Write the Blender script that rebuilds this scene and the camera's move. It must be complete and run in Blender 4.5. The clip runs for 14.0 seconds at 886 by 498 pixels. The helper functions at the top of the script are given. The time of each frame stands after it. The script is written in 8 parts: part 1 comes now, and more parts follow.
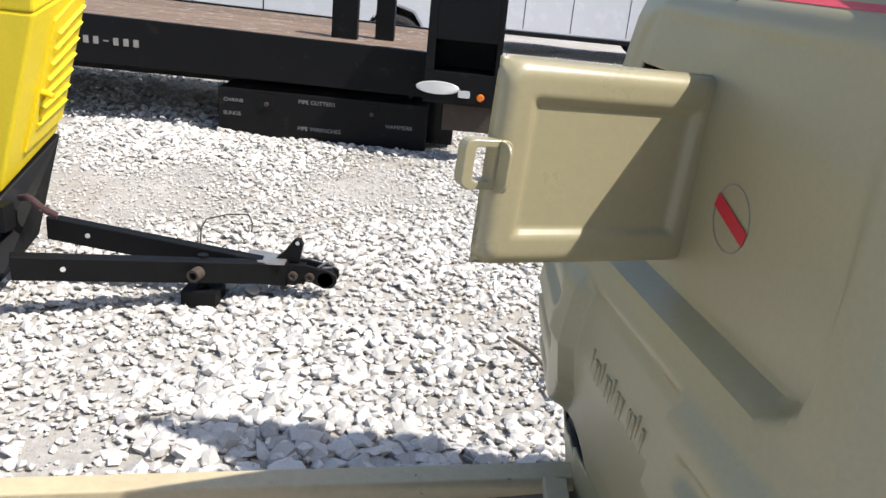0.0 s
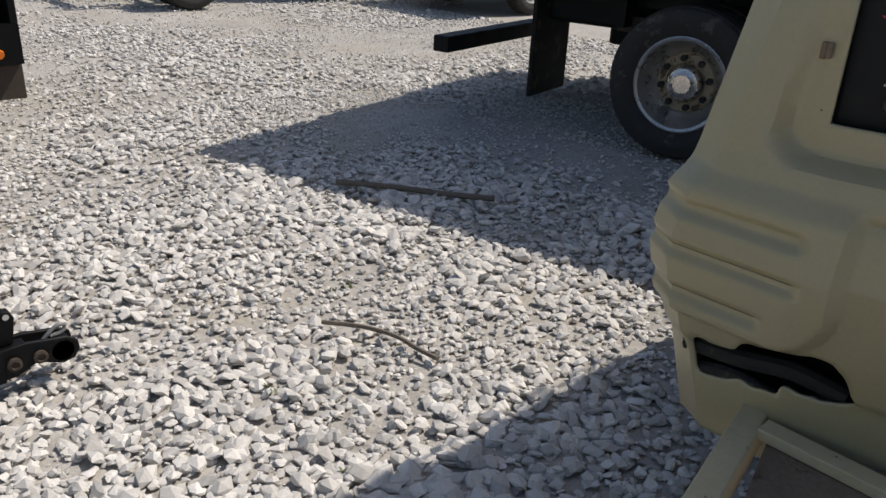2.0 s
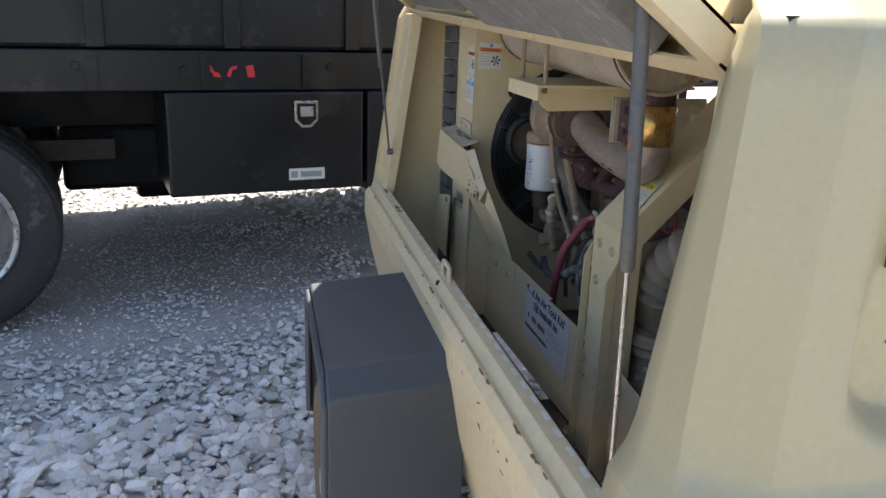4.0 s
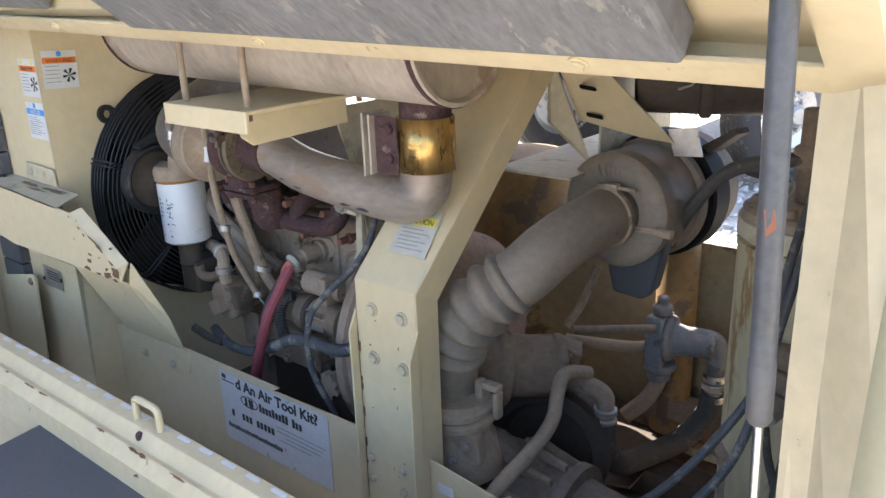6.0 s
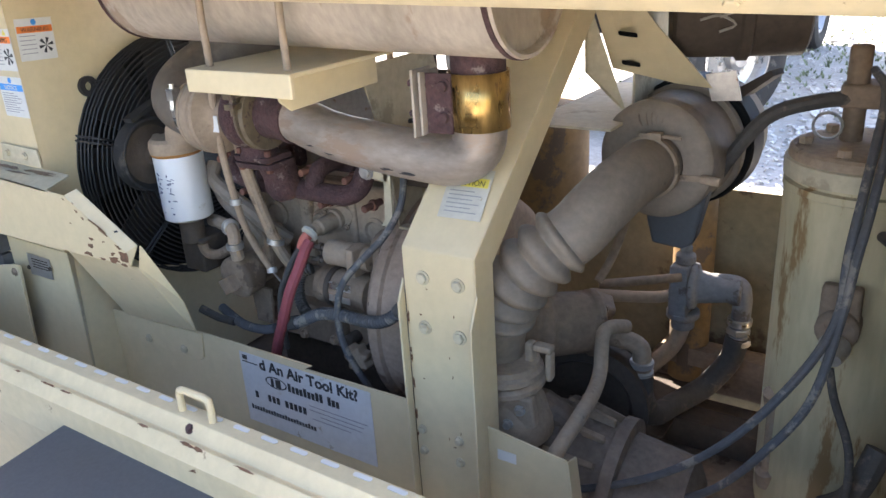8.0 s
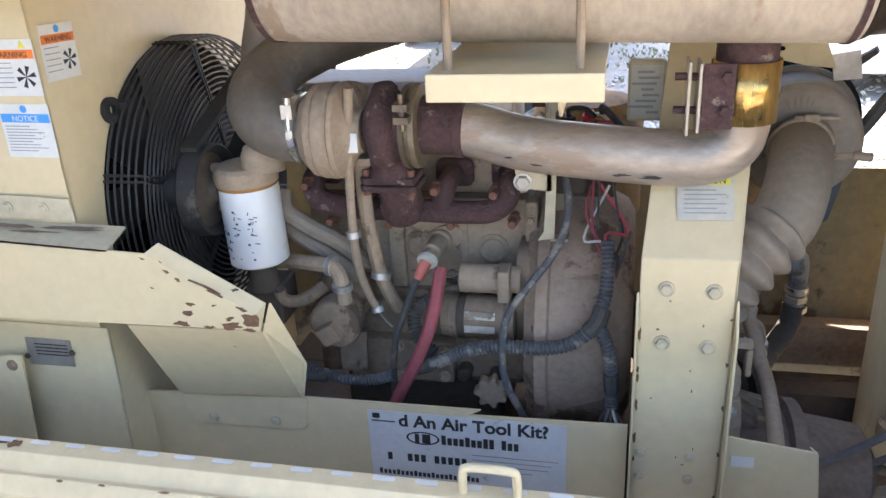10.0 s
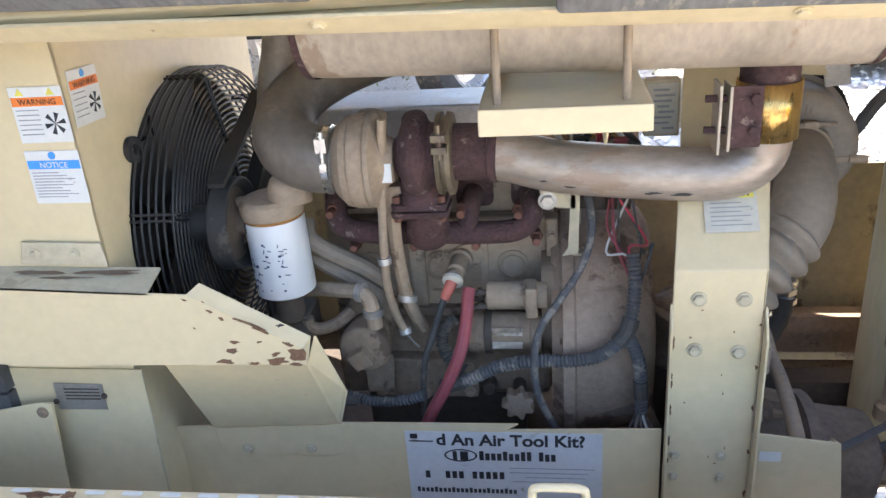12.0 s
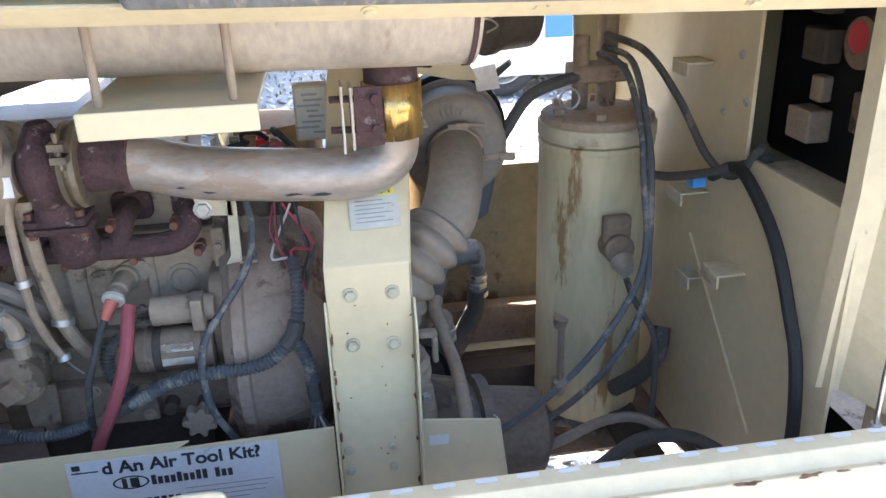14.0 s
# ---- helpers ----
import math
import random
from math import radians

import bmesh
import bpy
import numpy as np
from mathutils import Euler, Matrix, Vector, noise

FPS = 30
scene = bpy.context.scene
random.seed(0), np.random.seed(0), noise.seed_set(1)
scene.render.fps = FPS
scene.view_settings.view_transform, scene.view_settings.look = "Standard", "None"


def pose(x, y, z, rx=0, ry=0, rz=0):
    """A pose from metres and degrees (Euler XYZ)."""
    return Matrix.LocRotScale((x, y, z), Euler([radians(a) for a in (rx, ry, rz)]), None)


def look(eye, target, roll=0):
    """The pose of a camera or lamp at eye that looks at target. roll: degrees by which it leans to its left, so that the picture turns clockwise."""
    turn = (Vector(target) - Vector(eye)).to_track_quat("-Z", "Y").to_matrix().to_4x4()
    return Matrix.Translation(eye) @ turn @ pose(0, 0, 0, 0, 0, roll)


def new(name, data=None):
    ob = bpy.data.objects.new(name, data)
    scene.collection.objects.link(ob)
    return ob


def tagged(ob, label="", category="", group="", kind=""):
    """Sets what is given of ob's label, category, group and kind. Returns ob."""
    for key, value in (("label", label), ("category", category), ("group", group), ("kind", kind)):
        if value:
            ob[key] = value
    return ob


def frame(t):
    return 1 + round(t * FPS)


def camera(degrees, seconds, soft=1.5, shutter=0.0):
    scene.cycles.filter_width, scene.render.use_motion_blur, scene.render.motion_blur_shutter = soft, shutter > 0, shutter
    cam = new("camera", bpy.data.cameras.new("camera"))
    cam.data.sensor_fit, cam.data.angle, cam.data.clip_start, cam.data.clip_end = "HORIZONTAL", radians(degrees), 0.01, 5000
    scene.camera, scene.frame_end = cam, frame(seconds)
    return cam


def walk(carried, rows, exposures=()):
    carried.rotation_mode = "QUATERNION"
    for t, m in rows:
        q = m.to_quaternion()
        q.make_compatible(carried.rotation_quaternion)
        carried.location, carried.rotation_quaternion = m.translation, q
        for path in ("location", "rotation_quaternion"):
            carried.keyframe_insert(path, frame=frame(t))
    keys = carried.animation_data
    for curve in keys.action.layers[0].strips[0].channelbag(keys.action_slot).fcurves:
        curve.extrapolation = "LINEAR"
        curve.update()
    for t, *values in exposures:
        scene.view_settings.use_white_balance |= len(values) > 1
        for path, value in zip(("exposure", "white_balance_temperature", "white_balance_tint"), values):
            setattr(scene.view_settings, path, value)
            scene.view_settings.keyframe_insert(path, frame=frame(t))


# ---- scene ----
cam = camera(58.4, 14.0, soft=1.5, shutter=0.0)
PATH = [
    (0, (0.352, 0.383, 1.415), (0.341, 2.261, 0.726), 5.6),
    (0.1, (0.255, 0.415, 1.425), (0.314, 2.29, 0.731), 5.5),
    (0.2, (0.181, 0.44, 1.43), (0.302, 2.311, 0.734), 5.8),
    (0.5, (-0.005, 0.533, 1.466), (0.34, 2.369, 0.752), 5.1),
    (1, (-0.245, 0.752, 1.446), (0.458, 2.476, 0.716), 3.9),
    (1.5, (-0.562, 0.95, 1.406), (0.492, 2.471, 0.648), 3.7),
    (2, (-0.734, 1.224, 1.367), (0.534, 2.548, 0.566), 2.8),
    (2.5, (-0.679, 1.548, 1.342), (0.849, 2.577, 0.563), 2.4),
    (2.6, (-0.652, 1.626, 1.348), (0.948, 2.552, 0.584), 2.6),
    (3, (-0.574, 1.869, 1.37), (1.247, 2.364, 0.709), 3.0),
    (3.5, (-0.318, 2.161, 1.35), (1.581, 2.186, 0.723), 2.1),
    (3.9, (-0.073, 2.329, 1.387), (1.817, 2.016, 0.813), 3.2),
    (4, (-0.011, 2.388, 1.393), (1.853, 1.949, 0.817), 2.1),
    (4.2, (0.13, 2.48, 1.409), (1.939, 1.833, 0.854), 2.2),
    (6.3, (0.679, 2.493, 1.412), (1.858, 1.02, 0.749), -2.6),
    (6.5, (0.691, 2.484, 1.42), (1.868, 1.031, 0.711), -3.4),
    (7, (0.696, 2.518, 1.42), (1.852, 1.06, 0.685), -3.2),
    (7.5, (0.72, 2.54, 1.419), (1.841, 1.063, 0.672), -3.6),
    (8, (0.831, 2.558, 1.407), (1.89, 1.032, 0.666), -3.7),
    (8.5, (1.013, 2.531, 1.411), (1.992, 0.962, 0.65), -4.0),
    (9, (1.164, 2.56, 1.4), (2.03, 0.922, 0.646), -3.6),
    (9.2, (1.258, 2.618, 1.396), (2.014, 0.926, 0.645), -3.3),
    (11.3, (1.653, 2.723, 1.474), (1.939, 0.909, 0.684), -3.8),
    (11.5, (1.655, 2.724, 1.476), (1.939, 0.911, 0.681), -3.9),
    (12, (1.658, 2.725, 1.475), (1.942, 0.914, 0.674), -4.5),
    (12.5, (1.657, 2.722, 1.477), (1.935, 0.916, 0.663), -5.1),
    (13, (1.649, 2.717, 1.472), (1.819, 0.901, 0.65), -4.8),
    (13.5, (1.586, 2.706, 1.469), (1.575, 0.888, 0.636), -3.8),
    (14, (1.473, 2.74, 1.445), (1.212, 0.919, 0.662), -1.9),
]
EXPOSURES = [(0.0, 0.56, 6300, 10.5), (0.5, 0.13, 6450, 11), (1.5, -0.09, 6500, 11), (2.5, -0.15, 6700, 11), (3.0, 0.58, 6850, 11), (3.5, 1.18, 6900, 12), (4.2, 1.95, 6450, 12), (6.3, 2.86, 6450, 13.5), (7.5, 2.90, 6450, 13.5), (9.0, 3.08, 6750, 14.5), (12.0, 3.11, 6600, 13.5), (13.0, 3.12, 6500, 13), (14.0, 3.20, 6150, 12.5)]
walk(cam, [(t, look(eye, target, roll)) for t, eye, target, roll in PATH], EXPOSURES)

# ---------------------------------------------------------------- light
SUN = Vector((0.68, -0.23, 1.0)).normalized()
elev, azim = math.asin(SUN.z), math.atan2(SUN.x, SUN.y)
world = bpy.data.worlds.new("sky")
scene.world = world
world.use_nodes = True
wn = world.node_tree
sky = wn.nodes.new("ShaderNodeTexSky")
sky.sky_type, sky.sun_disc, sky.sun_elevation, sky.sun_rotation = "NISHITA", False, elev, azim
sky.dust_density = 1.5
wn.links.new(sky.outputs[0], wn.nodes["Background"].inputs[0])
wn.nodes["Background"].inputs[1].default_value = 0.115
sun_data = bpy.data.lights.new("sun", "SUN")
sun_data.energy, sun_data.angle, sun_data.color = 4.2, radians(0.53), (1.0, 0.95, 0.87)
sun_ob = new("sun", sun_data)
sun_ob.matrix_basis = look(SUN * 20, (0, 0, 0))


# ---------------------------------------------------------------- materials
def material(name, colour, rough=0.5, metal=0.0, vary=0.25, scale=6.0, grain=60.0, bump=0.1, spots=None, spot_scale=18.0, spot_level=0.62, island=0.0, objects=0.0, dist=0.004, stretch=None):
    """A surface with variation at two scales; spots: a second colour (rust, dust, chips) where a noise passes spot_level."""
    m = bpy.data.materials.new(name)
    m.use_nodes = True
    n, l = m.node_tree.nodes, m.node_tree.links
    b = n["Principled BSDF"]
    b.inputs["Roughness"].default_value, b.inputs["Metallic"].default_value = rough, metal
    tc = n.new("ShaderNodeNewGeometry")
    src = tc.outputs["Position"]
    if stretch:
        mp = n.new("ShaderNodeMapping")
        mp.inputs["Scale"].default_value = stretch
        l.new(src, mp.inputs["Vector"])
        src = mp.outputs[0]

    def noise_node(sc, det, rg=0.6):
        t = n.new("ShaderNodeTexNoise")
        t.inputs["Scale"].default_value, t.inputs["Detail"].default_value, t.inputs["Roughness"].default_value = sc, det, rg
        l.new(src, t.inputs["Vector"])
        return t.outputs["Fac"]

    big, fine = noise_node(scale, 5), noise_node(grain, 4)
    add = n.new("ShaderNodeMath")
    add.operation = "ADD"
    l.new(big, add.inputs[0]), l.new(fine, add.inputs[1])
    rng = n.new("ShaderNodeMapRange")
    rng.inputs[1].default_value, rng.inputs[2].default_value = 0.6, 1.4
    rng.inputs[3].default_value, rng.inputs[4].default_value = 1 - vary, 1 + vary
    l.new(add.outputs[0], rng.inputs[0])
    fac = rng.outputs[0]
    for amount, output in ((island, "Random Per Island"), (objects, None)):
        if amount:
            src2 = tc.outputs[output] if output else n.new("ShaderNodeObjectInfo").outputs["Random"]
            r2 = n.new("ShaderNodeMapRange")
            r2.inputs[3].default_value, r2.inputs[4].default_value = 1 - amount, 1 + amount * 0.6
            l.new(src2, r2.inputs[0])
            mul = n.new("ShaderNodeMath")
            mul.operation = "MULTIPLY"
            l.new(fac, mul.inputs[0]), l.new(r2.outputs[0], mul.inputs[1])
            fac = mul.outputs[0]
    mix = n.new("ShaderNodeVectorMath")
    mix.operation = "SCALE"
    mix.inputs[0].default_value = colour
    l.new(fac, mix.inputs["Scale"])
    col = mix.outputs[0]
    if spots:
        s = noise_node(spot_scale, 6, 0.7)
        ramp = n.new("ShaderNodeMapRange")
        ramp.inputs[1].default_value, ramp.inputs[2].default_value = spot_level, spot_level + 0.05
        l.new(s, ramp.inputs[0])
        mx = n.new("ShaderNodeMix")
        mx.data_type = "RGBA"
        l.new(ramp.outputs[0], mx.inputs["Factor"])
        l.new(col, mx.inputs["A"])
        mx.inputs["B"].default_value = (*spots, 1)
        col = mx.outputs["Result"]
        if metal > 0:
            inv = n.new("ShaderNodeMath")
            inv.operation = "SUBTRACT"
            inv.inputs[0].default_value = metal
            l.new(ramp.outputs[0], inv.inputs[1])
            inv.use_clamp = True
            l.new(inv.outputs[0], b.inputs["Metallic"])
    l.new(col, b.inputs["Base Color"])
    rr = n.new("ShaderNodeMapRange")
    rr.inputs[1].default_value, rr.inputs[2].default_value = 0.3, 0.7
    rr.inputs[3].default_value, rr.inputs[4].default_value = max(0.05, rough - 0.12), min(1, rough + 0.12)
    l.new(big, rr.inputs[0])
    l.new(rr.outputs[0], b.inputs["Roughness"])
    if bump:
        bp = n.new("ShaderNodeBump")
        bp.inputs["Strength"].default_value, bp.inputs["Distance"].default_value = bump, dist
        l.new(add.outputs[0], bp.inputs["Height"])
        l.new(bp.outputs[0], b.inputs["Normal"])
    return m


CREAM = (0.56, 0.46, 0.284)
M = dict(
    cream=material("cream_paint", CREAM, 0.42, vary=0.10, scale=3, grain=45, bump=0.04, spots=(0.16, 0.104, 0.056), spot_scale=9, spot_level=0.74),
    mould=material("cream_moulding", (0.365, 0.318, 0.188), 0.38, vary=0.07, scale=2.5, grain=120, bump=0.03),
    cream_worn=material("worn_cream_paint", CREAM, 0.5, vary=0.14, scale=5, grain=50, bump=0.06, spots=(0.128, 0.06, 0.028), spot_scale=16, spot_level=0.665),
    cream_dusty=material("dusty_cream_paint", (0.448, 0.388, 0.268), 0.75, vary=0.2, scale=7, grain=70, bump=0.08, spots=(0.336, 0.284, 0.196), spot_scale=8, spot_level=0.56),
    tank=material("stained_cream_tank", (0.448, 0.38, 0.232), 0.6, vary=0.2, scale=6, grain=60, bump=0.06, spots=(0.24, 0.148, 0.06), spot_scale=11, spot_level=0.585, stretch=(1, 1, 0.22)),
    dust=material("dusty_engine_metal", (0.21, 0.152, 0.106), 0.9, vary=0.3, scale=14, grain=90, bump=0.25, spots=(0.096, 0.068, 0.048), spot_scale=11, spot_level=0.58),
    dust_light=material("dusty_cast_metal", (0.292, 0.22, 0.155), 0.88, vary=0.25, scale=12, grain=90, bump=0.2, spots=(0.152, 0.112, 0.08), spot_scale=13, spot_level=0.6),
    dust_dark=material("oily_dark_metal", (0.068, 0.052, 0.04), 0.7, vary=0.35, scale=12, grain=80, bump=0.3),
    rust=material("rusted_cast_iron", (0.0624, 0.0304, 0.0288), 0.92, vary=0.55, scale=22, grain=150, bump=0.8, spots=(0.176, 0.132, 0.112), spot_scale=34, spot_level=0.60),
    pipe=material("heat_stained_pipe", (0.304, 0.252, 0.208), 0.40, metal=0.35, vary=0.35, scale=9, grain=60, bump=0.06, spots=(0.264, 0.188, 0.136), spot_scale=7, spot_level=0.57, stretch=(0.7, 1.6, 1.6)),
    muffler=material("weathered_aluminised_steel", (0.4, 0.336, 0.268), 0.55, metal=0.15, vary=0.28, scale=5, grain=60, bump=0.1, spots=(0.288, 0.212, 0.152), spot_scale=6, spot_level=0.57, stretch=(1.6, 1.0, 0.6)),
    gold=material("gold_tinted_clamp_steel", (0.464, 0.288, 0.096), 0.30, metal=0.85, vary=0.5, scale=22, grain=60, bump=0.05, spots=(0.176, 0.064, 0.024), spot_scale=20, spot_level=0.62, stretch=(1.6, 1.6, 0.5)),
    steel=material("dull_steel", (0.42, 0.40, 0.37), 0.45, metal=0.7, vary=0.2, scale=20, grain=120, bump=0.06, spots=(0.22, 0.15, 0.09), spot_scale=30, spot_level=0.62),
    chrome=material("polished_rod_steel", (0.36, 0.35, 0.34), 0.28, metal=1.0, vary=0.06, bump=0.0),
    black=material("black_painted_steel", (0.0055, 0.0055, 0.006), 0.55, vary=0.35, scale=6, grain=70, bump=0.06, spots=(0.014, 0.013, 0.012), spot_scale=7, spot_level=0.62),
    zinc=material("dusty_grey_zinc", (0.188, 0.178, 0.172), 0.75, vary=0.28, scale=16, grain=90, bump=0.2, spots=(0.104, 0.084, 0.068), spot_scale=14, spot_level=0.57),
    slate=material("dull_slate_black_paint", (0.0055, 0.0060, 0.0072), 0.45, vary=0.4, scale=3, grain=40, bump=0.05, spots=(0.019, 0.018, 0.016), spot_scale=5, spot_level=0.58),
    guard=material("black_fan_wire", (0.020, 0.019, 0.019), 0.5, vary=0.3, bump=0.05),
    rubber=material("black_rubber", (0.022, 0.021, 0.020), 0.72, vary=0.3, scale=12, grain=90, bump=0.1, spots=(0.07, 0.06, 0.05), spot_scale=9, spot_level=0.58),
    hose=material("dusty_rubber_hose", (0.06, 0.0544, 0.048), 0.8, vary=0.35, scale=20, grain=100, bump=0.12, spots=(0.128, 0.104, 0.08), spot_scale=14, spot_level=0.57),
    hose_blue=material("dusty_blue_grey_hose", (0.0704, 0.0696, 0.0712), 0.7, vary=0.3, scale=20, grain=100, bump=0.12, spots=(0.192, 0.168, 0.14), spot_scale=18, spot_level=0.54),
    duct=material("dusty_rubber_duct", (0.2, 0.16, 0.12), 0.72, vary=0.22, scale=10, grain=80, bump=0.1, spots=(0.04, 0.0344, 0.0304), spot_scale=7, spot_level=0.66),
    duct_dark=material("dark_dusty_rubber", (0.14, 0.116, 0.092), 0.55, vary=0.25, scale=10, grain=80, bump=0.08, spots=(0.2, 0.16, 0.124), spot_scale=6, spot_level=0.55),
    red_hose=material("faded_red_cable", (0.264, 0.06, 0.068), 0.7, vary=0.2, scale=18, grain=90, bump=0.05, spots=(0.208, 0.128, 0.104), spot_scale=16, spot_level=0.62),
    red=material("red_paint", (0.52, 0.022, 0.035), 0.5, vary=0.1, bump=0.02),
    pink=material("faded_red_stripe", (0.60, 0.06, 0.10), 0.5, vary=0.08, bump=0.02),
    white=material("white_enamel", (0.592, 0.584, 0.568), 0.4, vary=0.05, scale=9, grain=60, bump=0.02, spots=(0.44, 0.4, 0.344), spot_scale=10, spot_level=0.64),
    sticker=material("white_sticker", (0.592, 0.584, 0.552), 0.5, vary=0.07, scale=12, grain=90, bump=0.02, spots=(0.416, 0.376, 0.304), spot_scale=22, spot_level=0.66),
    sign=material("scuffed_white_sign", (0.528, 0.528, 0.52), 0.5, vary=0.10, scale=12, grain=90, bump=0.03, spots=(0.336, 0.304, 0.24), spot_scale=26, spot_level=0.62),
    bell=material("dusty_brown_casting", (0.276, 0.198, 0.143), 0.9, vary=0.3, scale=9, grain=80, bump=0.25, spots=(0.13, 0.08, 0.055), spot_scale=7, spot_level=0.55),
    strut=material("worn_grey_strut", (0.075, 0.070, 0.068), 0.42, vary=0.3, scale=30, grain=120, bump=0.05, spots=(0.20, 0.19, 0.18), spot_scale=60, spot_level=0.68),
    rust_orange=material("orange_rust", (0.24, 0.085, 0.04), 0.8, vary=0.3, bump=0.1),
    fin=material("dusty_cooler_fins", (0.07, 0.07, 0.075), 0.7, vary=0.4, scale=3, grain=40, bump=0.4, spots=(0.13, 0.12, 0.11), spot_scale=20, spot_level=0.6, stretch=(8, 1, 1)),
    dull_gold=material("dusty_brass_clamp", (0.16, 0.124, 0.08), 0.55, metal=0.4, vary=0.35, scale=30, grain=90, bump=0.15, spots=(0.08, 0.048, 0.036), spot_scale=40, spot_level=0.55),
    wheel_disc=material("rusty_wheel_disc", (0.34, 0.28, 0.19), 0.8, metal=0.0, vary=0.3, scale=14, grain=60, bump=0.1, spots=(0.10, 0.06, 0.035), spot_scale=14, spot_level=0.52),
    # cream wall with the bay's shade put into its base colour; random brown spots
    inner_shaded=material("shade_darkened_inner_wall", (0.24, 0.2, 0.124), 0.8, vary=0.25, scale=4, grain=50, bump=0.08, spots=(0.112, 0.08, 0.052), spot_scale=5, spot_level=0.54),
    bright_steel=material("bright_clamp_steel", (0.60, 0.57, 0.53), 0.28, metal=0.9, vary=0.25, scale=30, grain=90, bump=0.06, spots=(0.25, 0.19, 0.13), spot_scale=40, spot_level=0.66),
    air_end=material("oil_dark_dusty_casting", (0.164, 0.126, 0.0976), 0.85, vary=0.4, scale=11, grain=80, bump=0.35, spots=(0.24, 0.2, 0.16), spot_scale=9, spot_level=0.60),
    chip=material("brown_rust_chip", (0.145, 0.075, 0.040), 0.85, vary=0.4, scale=40, grain=160, bump=0.3),
    dark_chip=material("black_scuff", (0.03, 0.028, 0.03), 0.7, vary=0.4, scale=40, grain=160, bump=0.2),
    old_sticker=material("yellowed_sticker", (0.48, 0.456, 0.384), 0.6, vary=0.14, scale=14, grain=90, bump=0.03, spots=(0.336, 0.288, 0.208), spot_scale=26, spot_level=0.58),
    # near-black that paints the darkness inside openings
    hole_dark=material("hole_darkness", (0.006, 0.006, 0.006), 0.8, vary=0.3, bump=0.1),
    ink=material("black_ink", (0.02, 0.02, 0.022), 0.5, vary=0.2, bump=0.0),
    grey_ink=material("grey_ink", (0.25, 0.25, 0.26), 0.5, vary=0.2, bump=0.0),
    navy=material("dark_blue_ink", (0.03, 0.035, 0.09), 0.5, vary=0.2, bump=0.0),
    orange=material("orange_label", (0.72, 0.19, 0.035), 0.5, vary=0.08, bump=0.0),
    blue=material("blue_label", (0.05, 0.26, 0.62), 0.5, vary=0.08, bump=0.0),
    yellow_label=material("yellow_label", (0.68, 0.58, 0.10), 0.5, vary=0.08, bump=0.0),
    old_orange=material("old_orange_tank", (0.2, 0.12, 0.048), 0.8, vary=0.3, scale=9, grain=60, bump=0.1, spots=(0.112, 0.08, 0.056), spot_scale=9, spot_level=0.55),
    yellow=material("yellow_machine_paint", (0.80, 0.60, 0.012), 0.4, vary=0.06, scale=4, grain=60, bump=0.03),
    plastic=material("dark_grey_plastic_fender", (0.050, 0.056, 0.064), 0.55, vary=0.2, scale=5, grain=140, bump=0.12, spots=(0.10, 0.10, 0.10), spot_scale=40, spot_level=0.70),
    foam=material("worn_grey_foam", (0.16, 0.155, 0.15), 0.9, vary=0.4, scale=10, grain=60, bump=0.35, spots=(0.27, 0.25, 0.21), spot_scale=16, spot_level=0.58, stretch=(2.2, 0.8, 0.8)),
    tyre=material("dusty_tyre_rubber", (0.040, 0.038, 0.036), 0.85, vary=0.25, scale=10, grain=80, bump=0.1, spots=(0.09, 0.08, 0.07), spot_scale=7, spot_level=0.57),
    tyre_tan=material("mud_dusted_tyre_rubber", (0.12, 0.092, 0.06), 0.9, vary=0.25, scale=10, grain=80, bump=0.1),
    rim=material("grey_painted_rim", (0.34, 0.34, 0.335), 0.4, metal=0.4, vary=0.2, scale=9, grain=60, bump=0.05, spots=(0.17, 0.12, 0.08), spot_scale=10, spot_level=0.58),
    rim_bright=material("scuffed_polished_rim", (0.46, 0.45, 0.435), 0.32, metal=0.75, vary=0.2, scale=9, grain=60, bump=0.05, spots=(0.20, 0.15, 0.10), spot_scale=10, spot_level=0.60),
    rim_white=material("white_painted_rim", (0.60, 0.58, 0.53), 0.45, vary=0.12, scale=9, bump=0.04),
    white_car=material("white_car_paint", (0.70, 0.70, 0.71), 0.22, vary=0.03, bump=0.0),
    truck_glass=material("dark_window_glass", (0.03, 0.035, 0.04), 0.06, vary=0.1, bump=0.0),
    bed_wood=material("weathered_plank", (0.19, 0.13, 0.09), 0.9, vary=0.35, scale=8, grain=50, bump=0.3, spots=(0.34, 0.30, 0.25), spot_scale=9, spot_level=0.58, objects=0.2),
    amber=material("amber_lens", (0.75, 0.19, 0.02), 0.2, vary=0.05, bump=0.0),
    lens=material("clear_lens", (0.62, 0.62, 0.60), 0.2, vary=0.05, bump=0.0),
    toilet_blue=material("blue_plastic", (0.03, 0.15, 0.60), 0.4, vary=0.05, bump=0.0),
    panel_black=material("black_panel_plate", (0.008, 0.008, 0.009), 0.5, vary=0.3, scale=9, bump=0.03),
    gauge_face=material("gauge_face", (0.10, 0.13, 0.15), 0.25, vary=0.1, bump=0.0),
    wood=material("grey_stick", (0.16, 0.13, 0.10), 0.9, vary=0.3, grain=120, bump=0.3),
    leaf=material("dull_green_foliage", (0.075, 0.115, 0.045), 0.7, vary=0.3, scale=3, grain=8, bump=0.0, island=0.35),
    grass=material("dry_grass", (0.22, 0.25, 0.13), 0.8, vary=0.3, bump=0.0, island=0.3),
    stone=material("crushed_limestone", (0.61, 0.58, 0.54), 0.9, vary=0.18, scale=9, grain=150, bump=0.3, island=0.30, dist=0.003),
